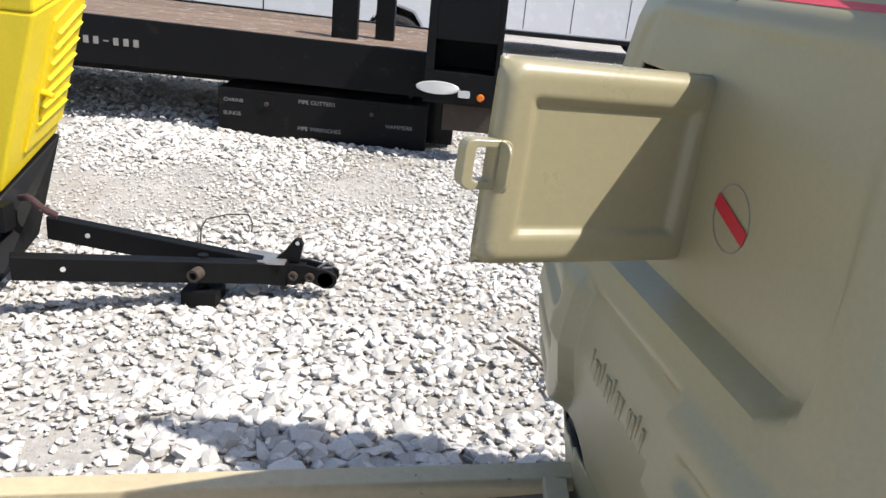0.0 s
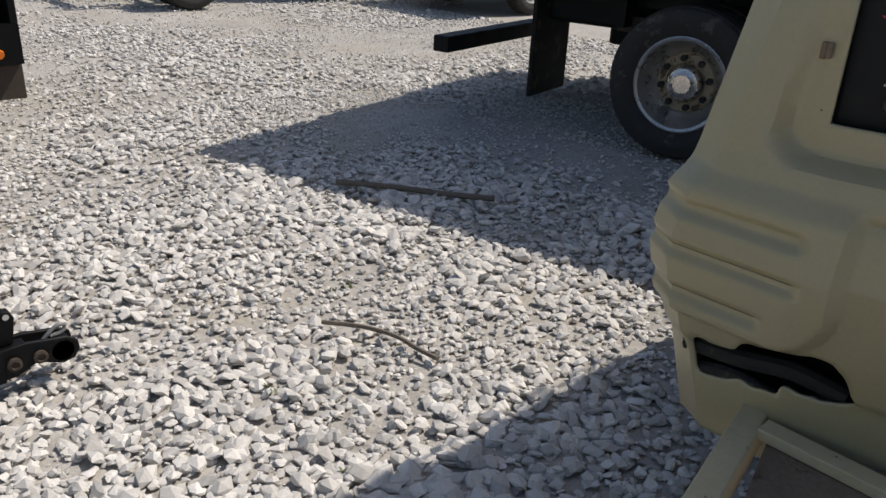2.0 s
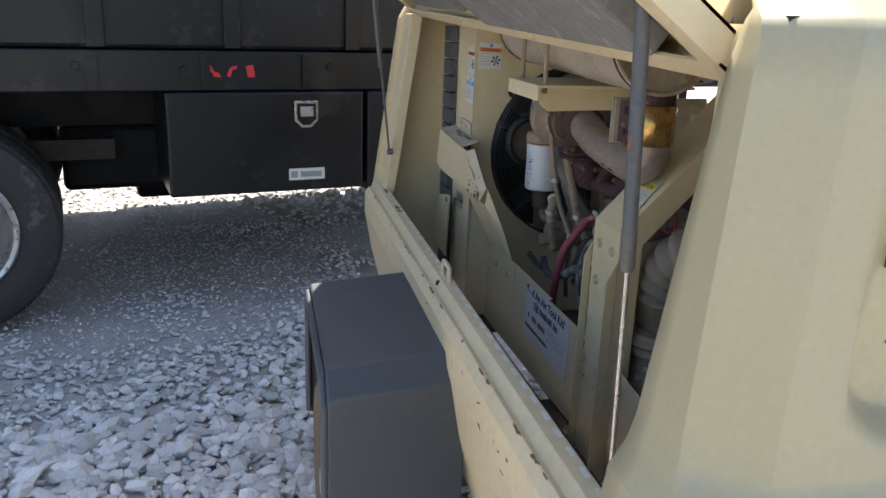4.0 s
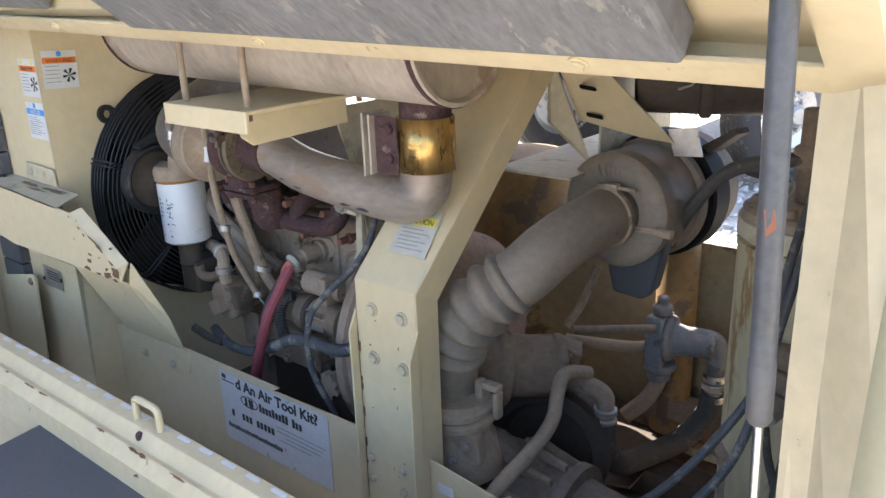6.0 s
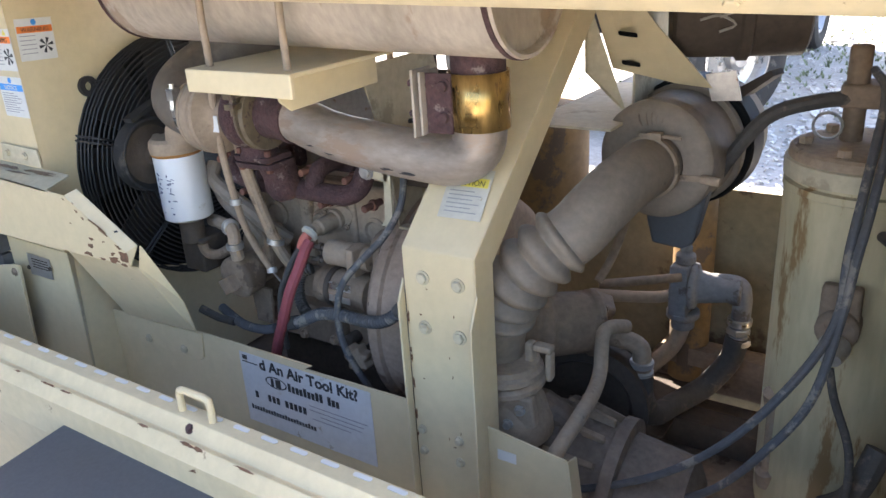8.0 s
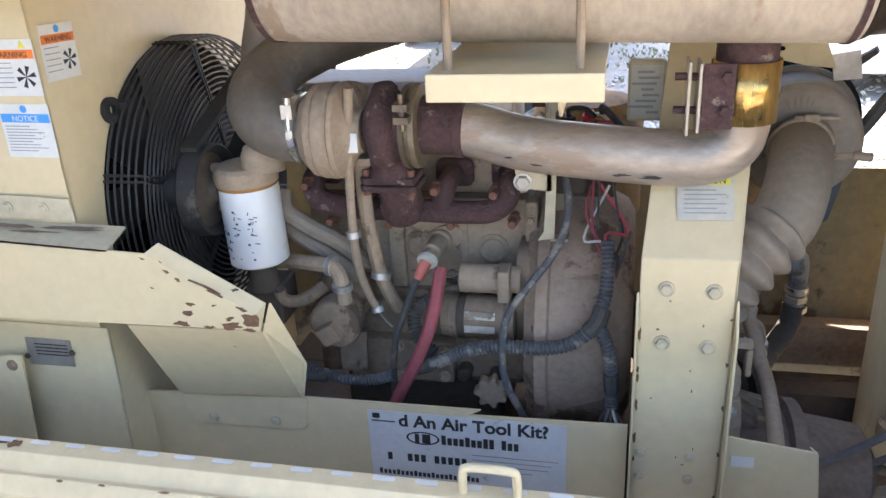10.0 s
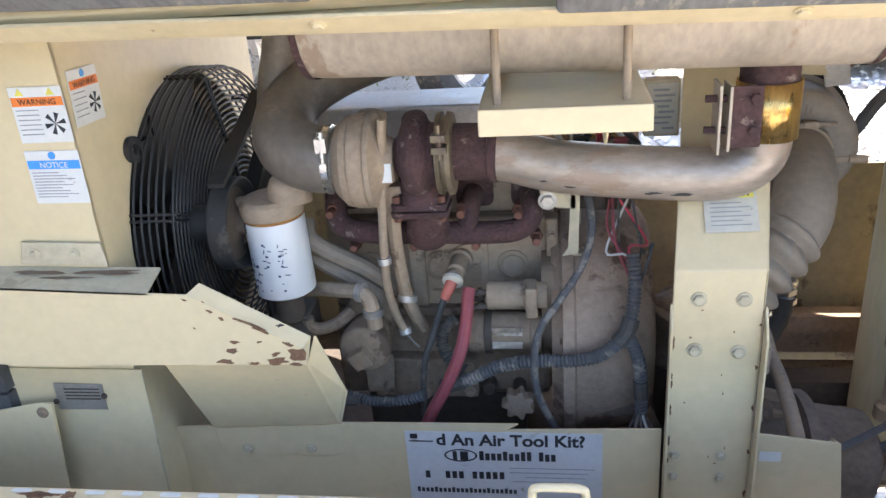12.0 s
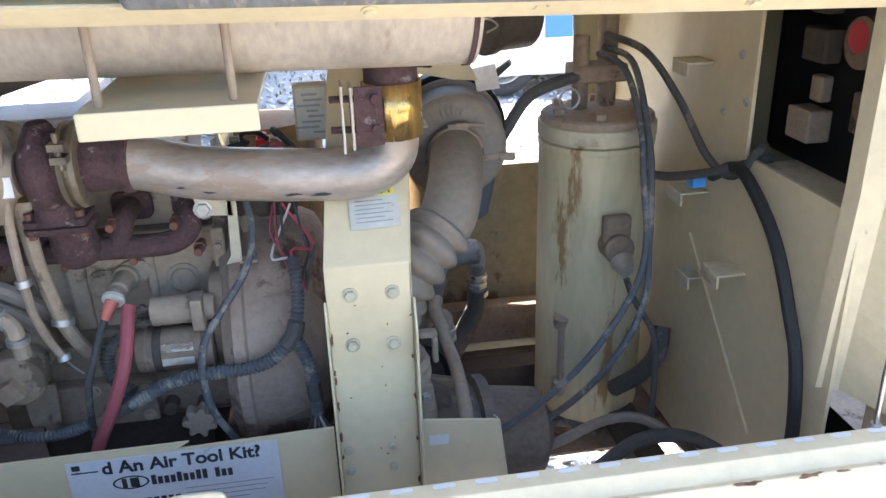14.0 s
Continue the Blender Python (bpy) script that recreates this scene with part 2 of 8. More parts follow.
    ground=material("limestone_fines", (0.40, 0.372, 0.335), 0.95, vary=0.34, scale=1.4, grain=26, bump=0.6, spots=(0.385, 0.35, 0.30), spot_scale=0.8, spot_level=0.52, dist=0.02),
)


for key, gloss in (("black", 0.2), ("tyre", 0.25), ("rubber", 0.3), ("hole_dark", 0.1), ("panel_black", 0.25), ("guard", 0.3), ("dust", 0.3), ("dust_light", 0.3), ("air_end", 0.3), ("dust_dark", 0.3), ("mould", 0.75), ("slate", 0.35)):
    M[key].node_tree.nodes["Principled BSDF"].inputs["Specular IOR Level"].default_value = gloss


# ---------------------------------------------------------------- mesh tools
def thing(name, at, label, category, group="", kind=""):
    ob = new(name)
    ob.empty_display_size = 0.1
    ob.matrix_basis = Matrix.Translation(at)
    return tagged(ob, label, category, group, kind)


def part(name, bm, mat, parent=None, label="", smooth=None, bevel=0.0, solid=0.0):
    """Links a bmesh as one mesh object under a thing or a part."""
    me = bpy.data.meshes.new(name)
    bmesh.ops.recalc_face_normals(bm, faces=bm.faces[:]) if smooth != "keep" else None
    if smooth is True:
        for f in bm.faces:
            f.smooth = True
    bm.to_mesh(me)
    bm.free()
    if smooth != "soft" and any(p.use_smooth for p in me.polygons):
        me.set_sharp_from_angle(angle=radians(34))
    me.materials.append(M[mat] if isinstance(mat, str) else mat)
    ob = new(name, me)
    if parent:
        ob.parent = parent
        if parent.type == "EMPTY":
            ob.matrix_parent_inverse = parent.matrix_basis.inverted()
    if solid:
        s = ob.modifiers.new("solid", "SOLIDIFY")
        s.thickness, s.offset = solid, 0
    if bevel:
        b = ob.modifiers.new("bevel", "BEVEL")
        b.width, b.segments, b.limit_method, b.angle_limit = bevel, 2, "ANGLE", radians(35)
    return tagged(ob, label) if label else ob


def pieces(name, bm, mat, parent, label="", bevel=0.0):
    """Each separate piece of the bmesh as a part of its own."""
    bmesh.ops.recalc_face_normals(bm, faces=bm.faces[:])
    seen = set()
    for f0 in bm.faces[:]:
        if f0 in seen:
            continue
        seen.add(f0)
        todo, group = [f0], []
        while todo:
            f = todo.pop()
            group.append(f)
            for v in f.verts:
                for g in v.link_faces:
                    if g not in seen:
                        seen.add(g)
                        todo.append(g)
        t = bmesh.new()
        twin = {}
        for f in group:
            for v in f.verts:
                if v not in twin:
                    twin[v] = t.verts.new(v.co)
            t.faces.new([twin[v] for v in f.verts]).smooth = f.smooth
        part(name, t, mat, parent, label, bevel=bevel)
    bm.free()


def B():
    return bmesh.new()


def box(bm, a, b):
    (x0, y0, z0), (x1, y1, z1) = a, b
    v = [bm.verts.new(p) for p in ((x0, y0, z0), (x1, y0, z0), (x1, y1, z0), (x0, y1, z0), (x0, y0, z1), (x1, y0, z1), (x1, y1, z1), (x0, y1, z1))]
    for q in ((3, 2, 1, 0), (4, 5, 6, 7), (0, 1, 5, 4), (1, 2, 6, 5), (2, 3, 7, 6), (3, 0, 4, 7)):
        bm.faces.new([v[i] for i in q])
    return bm


def prism(bm, pts, vec):
    """A flat polygon pushed along vec."""
    vec = Vector(vec)
    a = [bm.verts.new(Vector(p)) for p in pts]
    b = [bm.verts.new(Vector(p) + vec) for p in pts]
    k = len(a)
    bm.faces.new(a[::-1]), bm.faces.new(b)
    for i in range(k):
        bm.faces.new((a[i], a[(i + 1) % k], b[(i + 1) % k], b[i]))
    return bm


def frame_of(d):
    d = Vector(d).normalized()
    u = d.cross(Vector((0, 0, 1)) if abs(d.z) < 0.9 else Vector((1, 0, 0))).normalized()
    return d, u, d.cross(u)


def turned(bm, origin, axis, rings, n=24, caps=True, start=0.0):
    """A turned body: rings of (distance along axis, radius)."""
    o = Vector(origin)
    d, u, w = frame_of(axis)
    rows = []
    for s, r in rings:
        rows.append([bm.verts.new(o + d * s + (u * math.cos(a) + w * math.sin(a)) * r) for a in (start + i * math.tau / n for i in range(n))])
    for a, b in zip(rows, rows[1:]):
        for i in range(n):
            f = bm.faces.new((a[i], a[(i + 1) % n], b[(i + 1) % n], b[i]))
            f.smooth = n > 8
    if caps:
        bm.faces.new(rows[0][::-1]), bm.faces.new(rows[-1])
    return bm


def cyl(bm, p, q, r, n=20, edge=0.0):
    p, q = Vector(p), Vector(q)
    h = (q - p).length
    rings = [(0, r), (h, r)] if not edge else [(0, r - edge), (edge, r), (h - edge, r), (h, r - edge)]
    return turned(bm, p, q - p, rings, n)


def spline(pts, k=6):
    """A smooth curve through the points."""
    P = [Vector(p) for p in pts]
    P = [2 * P[0] - P[1]] + P + [2 * P[-1] - P[-2]]
    out = []
    for i in range(1, len(P) - 2):
        a, b, c, d = P[i - 1:i + 3]
        for j in range(k):
            t = j / k
            out.append(0.5 * (2 * b + (c - a) * t + (2 * a - 5 * b + 4 * c - d) * t * t + (3 * b - a - 3 * c + d) * t ** 3))
    return out + [P[-2]]


def tube(bm, pts, r, n=10, k=6, ripple=0.0, pitch=0.012):
    """A round hose or pipe along a smooth curve; ripple: ring height of a corrugated one."""
    C = spline(pts, k) if k > 1 else [Vector(p) for p in pts]
    if ripple:
        L = [0.0]
        for a, b in zip(C, C[1:]):
            L.append(L[-1] + (b - a).length)
        m = max(6, int(L[-1] / pitch * 4))
        R, j = [], 0
        for i in range(m + 1):
            s = L[-1] * i / m
            while j < len(C) - 2 and L[j + 1] < s:
                j += 1
            R.append(C[j].lerp(C[j + 1], (s - L[j]) / max(1e-9, L[j + 1] - L[j])))
        C = R
    rows, up = [], None
    for i, p in enumerate(C):
        d = (C[min(i + 1, len(C) - 1)] - C[max(i - 1, 0)]).normalized()
        if up is None:
            up = frame_of(d)[1]
        up = (up - d * up.dot(d)).normalized()
        w = d.cross(up)
        rad = r if not callable(r) else r(i / (len(C) - 1))
        if ripple:
            rad += ripple * (1 if i % 4 in (1, 2) else -1) * 0.5
        rows.append([bm.verts.new(p + (up * math.cos(a) + w * math.sin(a)) * rad) for a in (j * math.tau / n for j in range(n))])
    for a, b in zip(rows, rows[1:]):
        for i in range(n):
            bm.faces.new((a[i], a[(i + 1) % n], b[(i + 1) % n], b[i])).smooth = True
    bm.faces.new(rows[0][::-1]), bm.faces.new(rows[-1])
    return bm


def rounded(w, h, r, k=4):
    """Outline of a rounded rectangle about (0, 0)."""
    out = []
    for cx, cy, a0 in ((w / 2 - r, h / 2 - r, 0), (-w / 2 + r, h / 2 - r, 90), (-w / 2 + r, -h / 2 + r, 180), (w / 2 - r, -h / 2 + r, 270)):
        out += [(cx + r * math.cos(radians(a0 + 90 * i / k)), cy + r * math.sin(radians(a0 + 90 * i / k))) for i in range(k + 1)]
    return out


def hexbolt(bm, at, axis, r=0.008, h=0.006, washer=True):
    at, ax = Vector(at), Vector(axis).normalized()
    d, u, w = frame_of(ax)
    wash = 1.35 if washer else 1.0
    rows = []
    for s, k, six in ((0, wash, 0), (0.0018, wash, 0), (0.002, 1.0, 1), (h, 1.0, 1), (h + 0.001, 0.84, 1)):
        ring = []
        for i in range(12):
            a = i * math.tau / 12
            rad = r * k * (math.cos(radians(30)) / math.cos((a % radians(60)) - radians(30)) if six else 1.0)
            ring.append(bm.verts.new(at + d * s + (u * math.cos(a) + w * math.sin(a)) * rad))
        rows.append(ring)
    for a, b in zip(rows, rows[1:]):
        for i in range(12):
            bm.faces.new((a[i], a[(i + 1) % 12], b[(i + 1) % 12], b[i]))
    bm.faces.new(rows[0][::-1]), bm.faces.new(rows[-1])
    return bm


def bolts(places, axis, mat, parent, r=0.008, h=0.006, name="bolt"):
    """Hex bolts, each a part of its own on one shared mesh."""
    bm = hexbolt(bmesh.new(), (0, 0, 0), axis, r, h)
    first = part(name, bm, mat, parent)
    base = Matrix.Identity(4) if parent.type != "EMPTY" else parent.matrix_basis.inverted()
    for i, p in enumerate(places):
        ob = first if i == 0 else first.copy()
        if i:
            scene.collection.objects.link(ob)
        ob.matrix_parent_inverse = base
        ob.location = p


def chips(parent, places, normal, mat="chip", seed=1, name="rust_chip"):
    """Paint chips: places of (point, length, height, lean in degrees) on a sheet with this normal."""
    rnd = random.Random(seed)
    n = Vector(normal).normalized()
    side = Vector((0, 0, 1)).cross(n).normalized()
    up = n.cross(side)
    for p, long, high, lean in places:
        a0 = radians(lean)
        pts = []
        for i in range(13):
            a = i * math.tau / 13
            k = rnd.uniform(0.45, 1.15)
            x, y = 0.5 * long * k * math.cos(a), 0.5 * high * k * math.sin(a)
            pts.append(Vector(p) + n * 0.0004 + side * (x * math.cos(a0) - y * math.sin(a0)) + up * (x * math.sin(a0) + y * math.cos(a0)))
        bm = bmesh.new()
        prism(bm, pts, n * 0.0003)
        part(name, bm, mat, parent)


def words(name, text, size, m, mat, parent, depth=0.0004, label="", align="LEFT", squeeze=1.0, bold=0.0):
    """Lettering in the built-in font as a mesh; m: its pose, x along the line and y up."""
    cu = bpy.data.curves.new(name, "FONT")
    cu.body, cu.size, cu.extrude, cu.align_x, cu.offset = text, size, depth, align, bold
    tmp = bpy.data.objects.new(name, cu)
    me = bpy.data.meshes.new_from_object(tmp)
    bpy.data.objects.remove(tmp)
    me.transform(m @ Matrix.Diagonal((squeeze, 1, 1, 1)))
    me.materials.clear()
    me.materials.append(M[mat])
    ob = new(name, me)
    ob.parent = parent
    if parent.type == "EMPTY":
        ob.matrix_parent_inverse = parent.matrix_basis.inverted()
    return tagged(ob, label) if label else ob


def face_pose(origin, right, up):
    r, u = Vector(right).normalized(), Vector(up)
    u = (u - r * u.dot(r)).normalized()
    m = Matrix((r, u, r.cross(u))).transposed().to_4x4()
    m.translation = Vector(origin)
    return m


def slab(bm, m, x0, y0, x1, y1, z0=0.0, z1=0.0006):
    """A thin block in the plane of the pose m."""
    t = bmesh.new()
    box(t, (x0, y0, z0), (x1, y1, z1))
    bmesh.ops.transform(t, matrix=m, verts=t.verts)
    join(bm, t)
    return bm


def join(bm, other):
    me = bpy.data.meshes.new("tmp")
    other.to_mesh(me)
    other.free()
    bm.from_mesh(me)
    bpy.data.meshes.remove(me)
    return bm


# ---------------------------------------------------------------- ground
def height(x, y):
    return 0.012 * noise.noise(Vector((x * 0.9, y * 0.9, 0))) + 0.006 * noise.noise(Vector((x * 3.1, y * 3.1, 5)))


def ground_sheet():
    bm = bmesh.new()
    xs = [-400, -150, -60, -25, -12, -7] + [-5 + 0.25 * i for i in range(57)] + [11, 15, 25, 60, 150, 400]
    ys = [-400, -150, -60, -25, -14] + [-8 + 0.25 * i for i in range(97)] + [18, 21, 26, 40, 70, 150, 400]
    grid = [[bm.verts.new((x, y, height(x, y) - 0.012)) for y in ys] for x in xs]
    for i in range(len(xs) - 1):
        for j in range(len(ys) - 1):
            bm.faces.new((grid[i][j], grid[i + 1][j], grid[i + 1][j + 1], grid[i][j + 1])).smooth = True
    return tagged(part("ground", bm, "ground", smooth="keep"), "pale crushed limestone yard with tyre-worn dusty patches", "ground", kind="structure")


ground_sheet()


# dusty spots with few stones: centre and half widths
BARE = [(-0.55, 2.20, 0.42, 0.16), (2.95, 3.95, 0.55, 0.75), (1.1, 5.2, 0.9, 0.35), (0.4, 6.0, 1.0, 0.3)]


def gravel(name, regions, seed, label):
    """Loose angular stones in one mesh: regions of (x0, x1, y0, y1, stones per square metre, smallest, largest)."""
    rng = np.random.default_rng(seed)
    bm = bmesh.new()
    bmesh.ops.create_icosphere(bm, subdivisions=1, radius=1)
    base = np.array([v.co[:] for v in bm.verts])
    tris = np.array([[v.index for v in f.verts] for f in bm.faces])
    bm.free()
    shapes = []
    for k in range(24):
        s = base * rng.uniform(0.70, 1.22, (len(base), 1)) * np.array([1, rng.uniform(0.48, 0.95), rng.uniform(0.24, 0.48)])
        n = rng.normal(size=(8, 3)) * np.array([1, 1, 0.8])
        n /= np.linalg.norm(n, axis=1)[:, None]
        for q in n:
            d = s @ q
            s = s - np.outer(np.maximum(0, d - 0.46), q)
        shapes.append(s)
    shapes = np.array(shapes)
    V, F, count = [], [], 0
    for x0, x1, y0, y1, dens, smallest, largest in regions:
        n = int((x1 - x0) * (y1 - y0) * dens)
        px, py = rng.uniform(x0, x1, n), rng.uniform(y0, y1, n)
        patch = np.array([noise.noise(Vector((a * 0.55 + 3, b * 0.55, 1.7))) + 0.5 * noise.noise(Vector((a * 1.9, b * 1.9, 9.1))) for a, b in zip(px, py)])
        size = smallest + (largest - smallest) * rng.beta(1.6, 3.2, n)
        size *= np.clip(1.0 + 1.15 * patch, 0.36, 1.75)
        keep = np.ones(n, bool)
        for cx, cy, rx, ry in BARE:
            q = ((px - cx) / rx) ** 2 + ((py - cy) / ry) ** 2
            keep &= rng.uniform(0, 1, n) < np.clip(q - 0.05, 0.30 if largest > 0.02 else 0.9, 1)
        px, py, size, n = px[keep], py[keep], size[keep], int(keep.sum())
        zz = np.array([height(a, b) for a, b in zip(px, py)]) + size * rng.uniform(-0.06, 0.40, n) - 0.006
        ang, tilt = rng.uniform(0, math.tau, n), rng.normal(0, 0.23, (n, 2))
        c, s = np.cos(ang), np.sin(ang)
        P = shapes[rng.integers(0, len(shapes), n)] * size[:, None, None]
        z = P[:, :, 2] + P[:, :, 0] * tilt[:, :1] + P[:, :, 1] * tilt[:, 1:]
        x = P[:, :, 0] * c[:, None] - P[:, :, 1] * s[:, None] + px[:, None]
        y = P[:, :, 0] * s[:, None] + P[:, :, 1] * c[:, None] + py[:, None]
        V.append(np.stack([x, y, z + zz[:, None]], 2).reshape(-1, 3))
        F.append((tris[None] + (count + np.arange(n) * len(base))[:, None, None]).reshape(-1, 3))
        count += n * len(base)
    V, F = np.concatenate(V), np.concatenate(F)
    me = bpy.data.meshes.new(name)
    me.vertices.add(len(V)), me.loops.add(len(F) * 3), me.polygons.add(len(F))
    me.vertices.foreach_set("co", V.ravel())
    me.loops.foreach_set("vertex_index", F.ravel().astype(np.int32))
    me.polygons.foreach_set("loop_start", np.arange(0, len(F) * 3, 3, dtype=np.int32))
    me.update(calc_edges=True)
    me.materials.append(M["stone"])
    me.shade_flat()
    return tagged(new(name, me), label, "gravel", kind="stuff")


gravel("gravel", [
    (-1.6, 2.6, 1.9, 3.3, 1400, 0.015, 0.066),
    (-1.6, 4.2, 1.9, 6.0, 700, 0.004, 0.012),
    (-2.6, 4.2, 3.3, 6.4, 1250, 0.013, 0.052),
    (2.6, 5.2, 1.9, 3.3, 1100, 0.015, 0.050),
    (4.2, 9.0, 0.5, 6.4, 330, 0.016, 0.05),
    (9.0, 14.0, -3.0, 8.0, 110, 0.02, 0.06),
    (-4.0, 7.0, 6.4, 10.0, 420, 0.014, 0.042),
    (0.0, 8.0, 10.0, 16.0, 140, 0.018, 0.05),
    (-0.4, 2.8, 0.3, 1.9, 800, 0.013, 0.042),
    (-2.0, 2.6, -3.2, 0.3, 420, 0.014, 0.042),
    (-3.5, 3.5, -8.0, -3.2, 130, 0.018, 0.05),
], 4, "loose angular white and grey limestone gravel")


# ---------------------------------------------------------------- air compressor: body
YC = 1.45
comp = thing("air_compressor", (1.6, YC, 0), "cream towable diesel air compressor with side door raised, engine exposed", "air compressor")


def level(table, z):
    for (z1, v1), (z0, v0) in zip(table, table[1:]):
        if z >= z0:
            return v0 + (v1 - v0) * min(1, (z - z0) / (z1 - z0))
    return table[-1][1]


FRONT = [(1.462, 0.86), (1.445, 0.78), (1.42, 0.710), (1.395, 0.668), (1.375, 0.655), (1.35, 0.648), (0.978, 0.600), (0.938, 0.590), (0.903, 0.566), (0.80, 0.553), (0.65, 0.573), (0.585, 0.590), (0.565, 0.608), (0.36, 0.64)]
HALF = [(1.462, 0.375), (1.445, 0.405), (1.42, 0.432), (1.395, 0.448), (1.344, 0.462), (0.950, 0.519), (0.920, 0.528), (0.886, 0.548), (0.76, 0.566), (0.60, 0.540), (0.54, 0.522), (0.36, 0.480)]


def shear(y):
    """The front face falls back towards its far side."""
    return 0.185 * max(0.0, 0.25 - y)


def ease(a, b, v):
    t = min(1, max(0, (v - a) / (b - a)))
    return t * t * (3 - 2 * t)


BOUND0, BOUND1 = 0.307, 0.12


def cowl_depth(y, z):
    """How far the moulding stands proud of its main face at y (from the middle) and z."""
    ay = abs(y)
    floor, R = 0.641, 0.055
    qx = ay - BOUND0 - (1.354 - z) * BOUND1 + R
    qz = max(1.003 - z, z - 1.350) + R
    mask = ease(0.030, 0.0, math.hypot(max(qx, 0.0), max(qz, 0.0)) + min(max(qx, qz), 0.0) - R)
    d = -max(0.006, floor - level(FRONT, z)) * mask
    px, pz, pr = max(0.0, 0.290 - ay), max(0.0, 0.750 - z), 0.108
    pad = ease(pr + 0.010, pr - 0.010, math.hypot(px, pz))
    d -= 0.026 * (1 - pad) * ease(0.938, 0.908, z)
    for zl, reach in ((0.876, 0.250), (0.794, 0.245), (0.704, 0.300)):
        d -= 0.013 * ease(zl - 0.040, zl - 0.017, z) * ease(zl + 0.010, zl - 0.008, z) * ease(reach - 0.012, reach + 0.012, ay)
    return d


HOLE = [(1.898, 0.578), (1.866, 0.591), (1.842, 0.587), (1.803, 0.589), (1.786, 0.618), (1.732, 0.637), (1.660, 0.647), (1.625, 0.651), (1.593, 0.624), (1.573, 0.574), (1.609, 0.552), (1.638, 0.551), (1.684, 0.554), (1.708, 0.557), (1.709, 0.526), (1.767, 0.518), (1.785, 0.527), (1.816, 0.507), (1.879, 0.492)]


def inside(poly, x, y):
    c = False
    for (x0, y0), (x1, y1) in zip(poly, poly[1:] + poly[:1]):
        if (y0 > y) != (y1 > y) and x < (x1 - x0) * (y - y0) / (y1 - y0) + x0:
            c = not c
    return c


PY0, PY1, PZ0, PZ1 = 1.485 - YC, 1.733 - YC, 1.056, 1.284


def cowl():
    bm = bmesh.new()
    mid = sorted({round(-0.345 + 0.69 * i / 86, 4) for i in range(87)} | {PY0, PY1})
    mid = [v for v in mid if v in (PY0, PY1) or min(abs(v - PY0), abs(v - PY1)) > 0.003]
    zs = sorted({round(0.36 + 0.0075 * i, 4) for i in range(147)} | {1.462} | {round(1.40 + 0.004 * i, 4) for i in range(15)} | {PZ0, PZ1, } | {round(zl + 0.0035 * i, 4) for zl in (0.876, 0.794, 0.704) for i in range(-12, 4)})
    rows = []
    for z in zs:
        hw, xf = level(HALF, z), level(FRONT, z)
        a = hw - 0.072
        ys = [-(0.345 + (a - 0.345) * i / 8) for i in range(8, 0, -1)] + mid + [0.345 + (a - 0.345) * i / 8 for i in range(1, 9)]
        row = []
        far = xf + shear(-hw)
        for k in (3, 2, 1):
            row.append((far + 0.052 + 0.03 * k, -hw, z))
        edge = cowl_depth(a, z)
        row.append((far + 0.052 - edge * 0.5, -hw - edge * 0.4, z))
        row.append((far + 0.026 - edge * 0.8, -hw + 0.036 - edge * 0.3, z))
        row += [(xf + shear(y) - cowl_depth(y, z), y, z) for y in ys]
        row.append((xf + 0.026 - edge * 0.8, hw - 0.036 + edge * 0.3, z))
        row.append((xf + 0.052 - edge * 0.5, hw + edge * 0.4, z))
        for k in (1, 2, 3):
            row.append((max(0.745, xf + 0.06) - (max(0.745, xf + 0.06) - xf - 0.05) * (1 - k / 3), hw, z))
        rows.append([bm.verts.new((x, YC + y, z)) for x, y, z in row])
    for r0, r1 in zip(rows, rows[1:]):
        for i in range(len(r0) - 1):
            q = (r0[i], r0[i + 1], r1[i + 1], r1[i])
            c = sum((v.co for v in q), Vector()) / 4
            if PY0 < c.y - YC < PY1 and PZ0 < c.z < PZ1:
                continue
            if c.x < 0.66 and inside(HOLE, c.y, c.z + 0.006 * noise.noise(c * 40)):
                continue
            bm.faces.new(q[::-1]).smooth = True
    bmesh.ops.delete(bm, geom=[v for v in bm.verts if not v.link_faces], context="VERTS")
    rim = [v for v in bm.verts if v.is_boundary and v.co.x < 0.68 and 1.54 < v.co.y < 1.935 and 0.45 < v.co.z < 0.67]
    for _ in range(3):
        places = {}
        for v in rim:
            near = [e.other_vert(v).co for e in v.link_edges if e.is_boundary]
            if len(near) == 2:
                places[v] = v.co * 0.4 + (near[0] + near[1]) * 0.3
        for v, co in places.items():
            v.co = co
    return part("front_cowl", bm, "mould", comp, "moulded cream front cowl with ribbed lower corners and a torn hole", smooth="keep", solid=0.006)


front = cowl()


def floor_at(y):
    """x of the recessed face that carries the instrument panel."""
    return 0.641 + shear(y - YC)


# black sheets added behind the torn corner, painting the dark of its inside
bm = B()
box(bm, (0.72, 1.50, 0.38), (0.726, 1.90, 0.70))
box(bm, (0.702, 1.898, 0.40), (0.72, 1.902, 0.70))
part("inner_liner", bm, "hole_dark", front, "black sheet added behind the torn corner for its dark inside")
bm = B()
tube(bm, [(0.66, 1.92, 0.545), (0.655, 1.80, 0.56), (0.665, 1.70, 0.575), (0.68, 1.60, 0.56)], 0.020, 10, 5)
tube(bm, [(0.66, 1.88, 0.50), (0.652, 1.80, 0.52), (0.66, 1.72, 0.51), (0.67, 1.62, 0.54)], 0.014, 10, 5)
part("inner_hose", bm, "rubber", front)
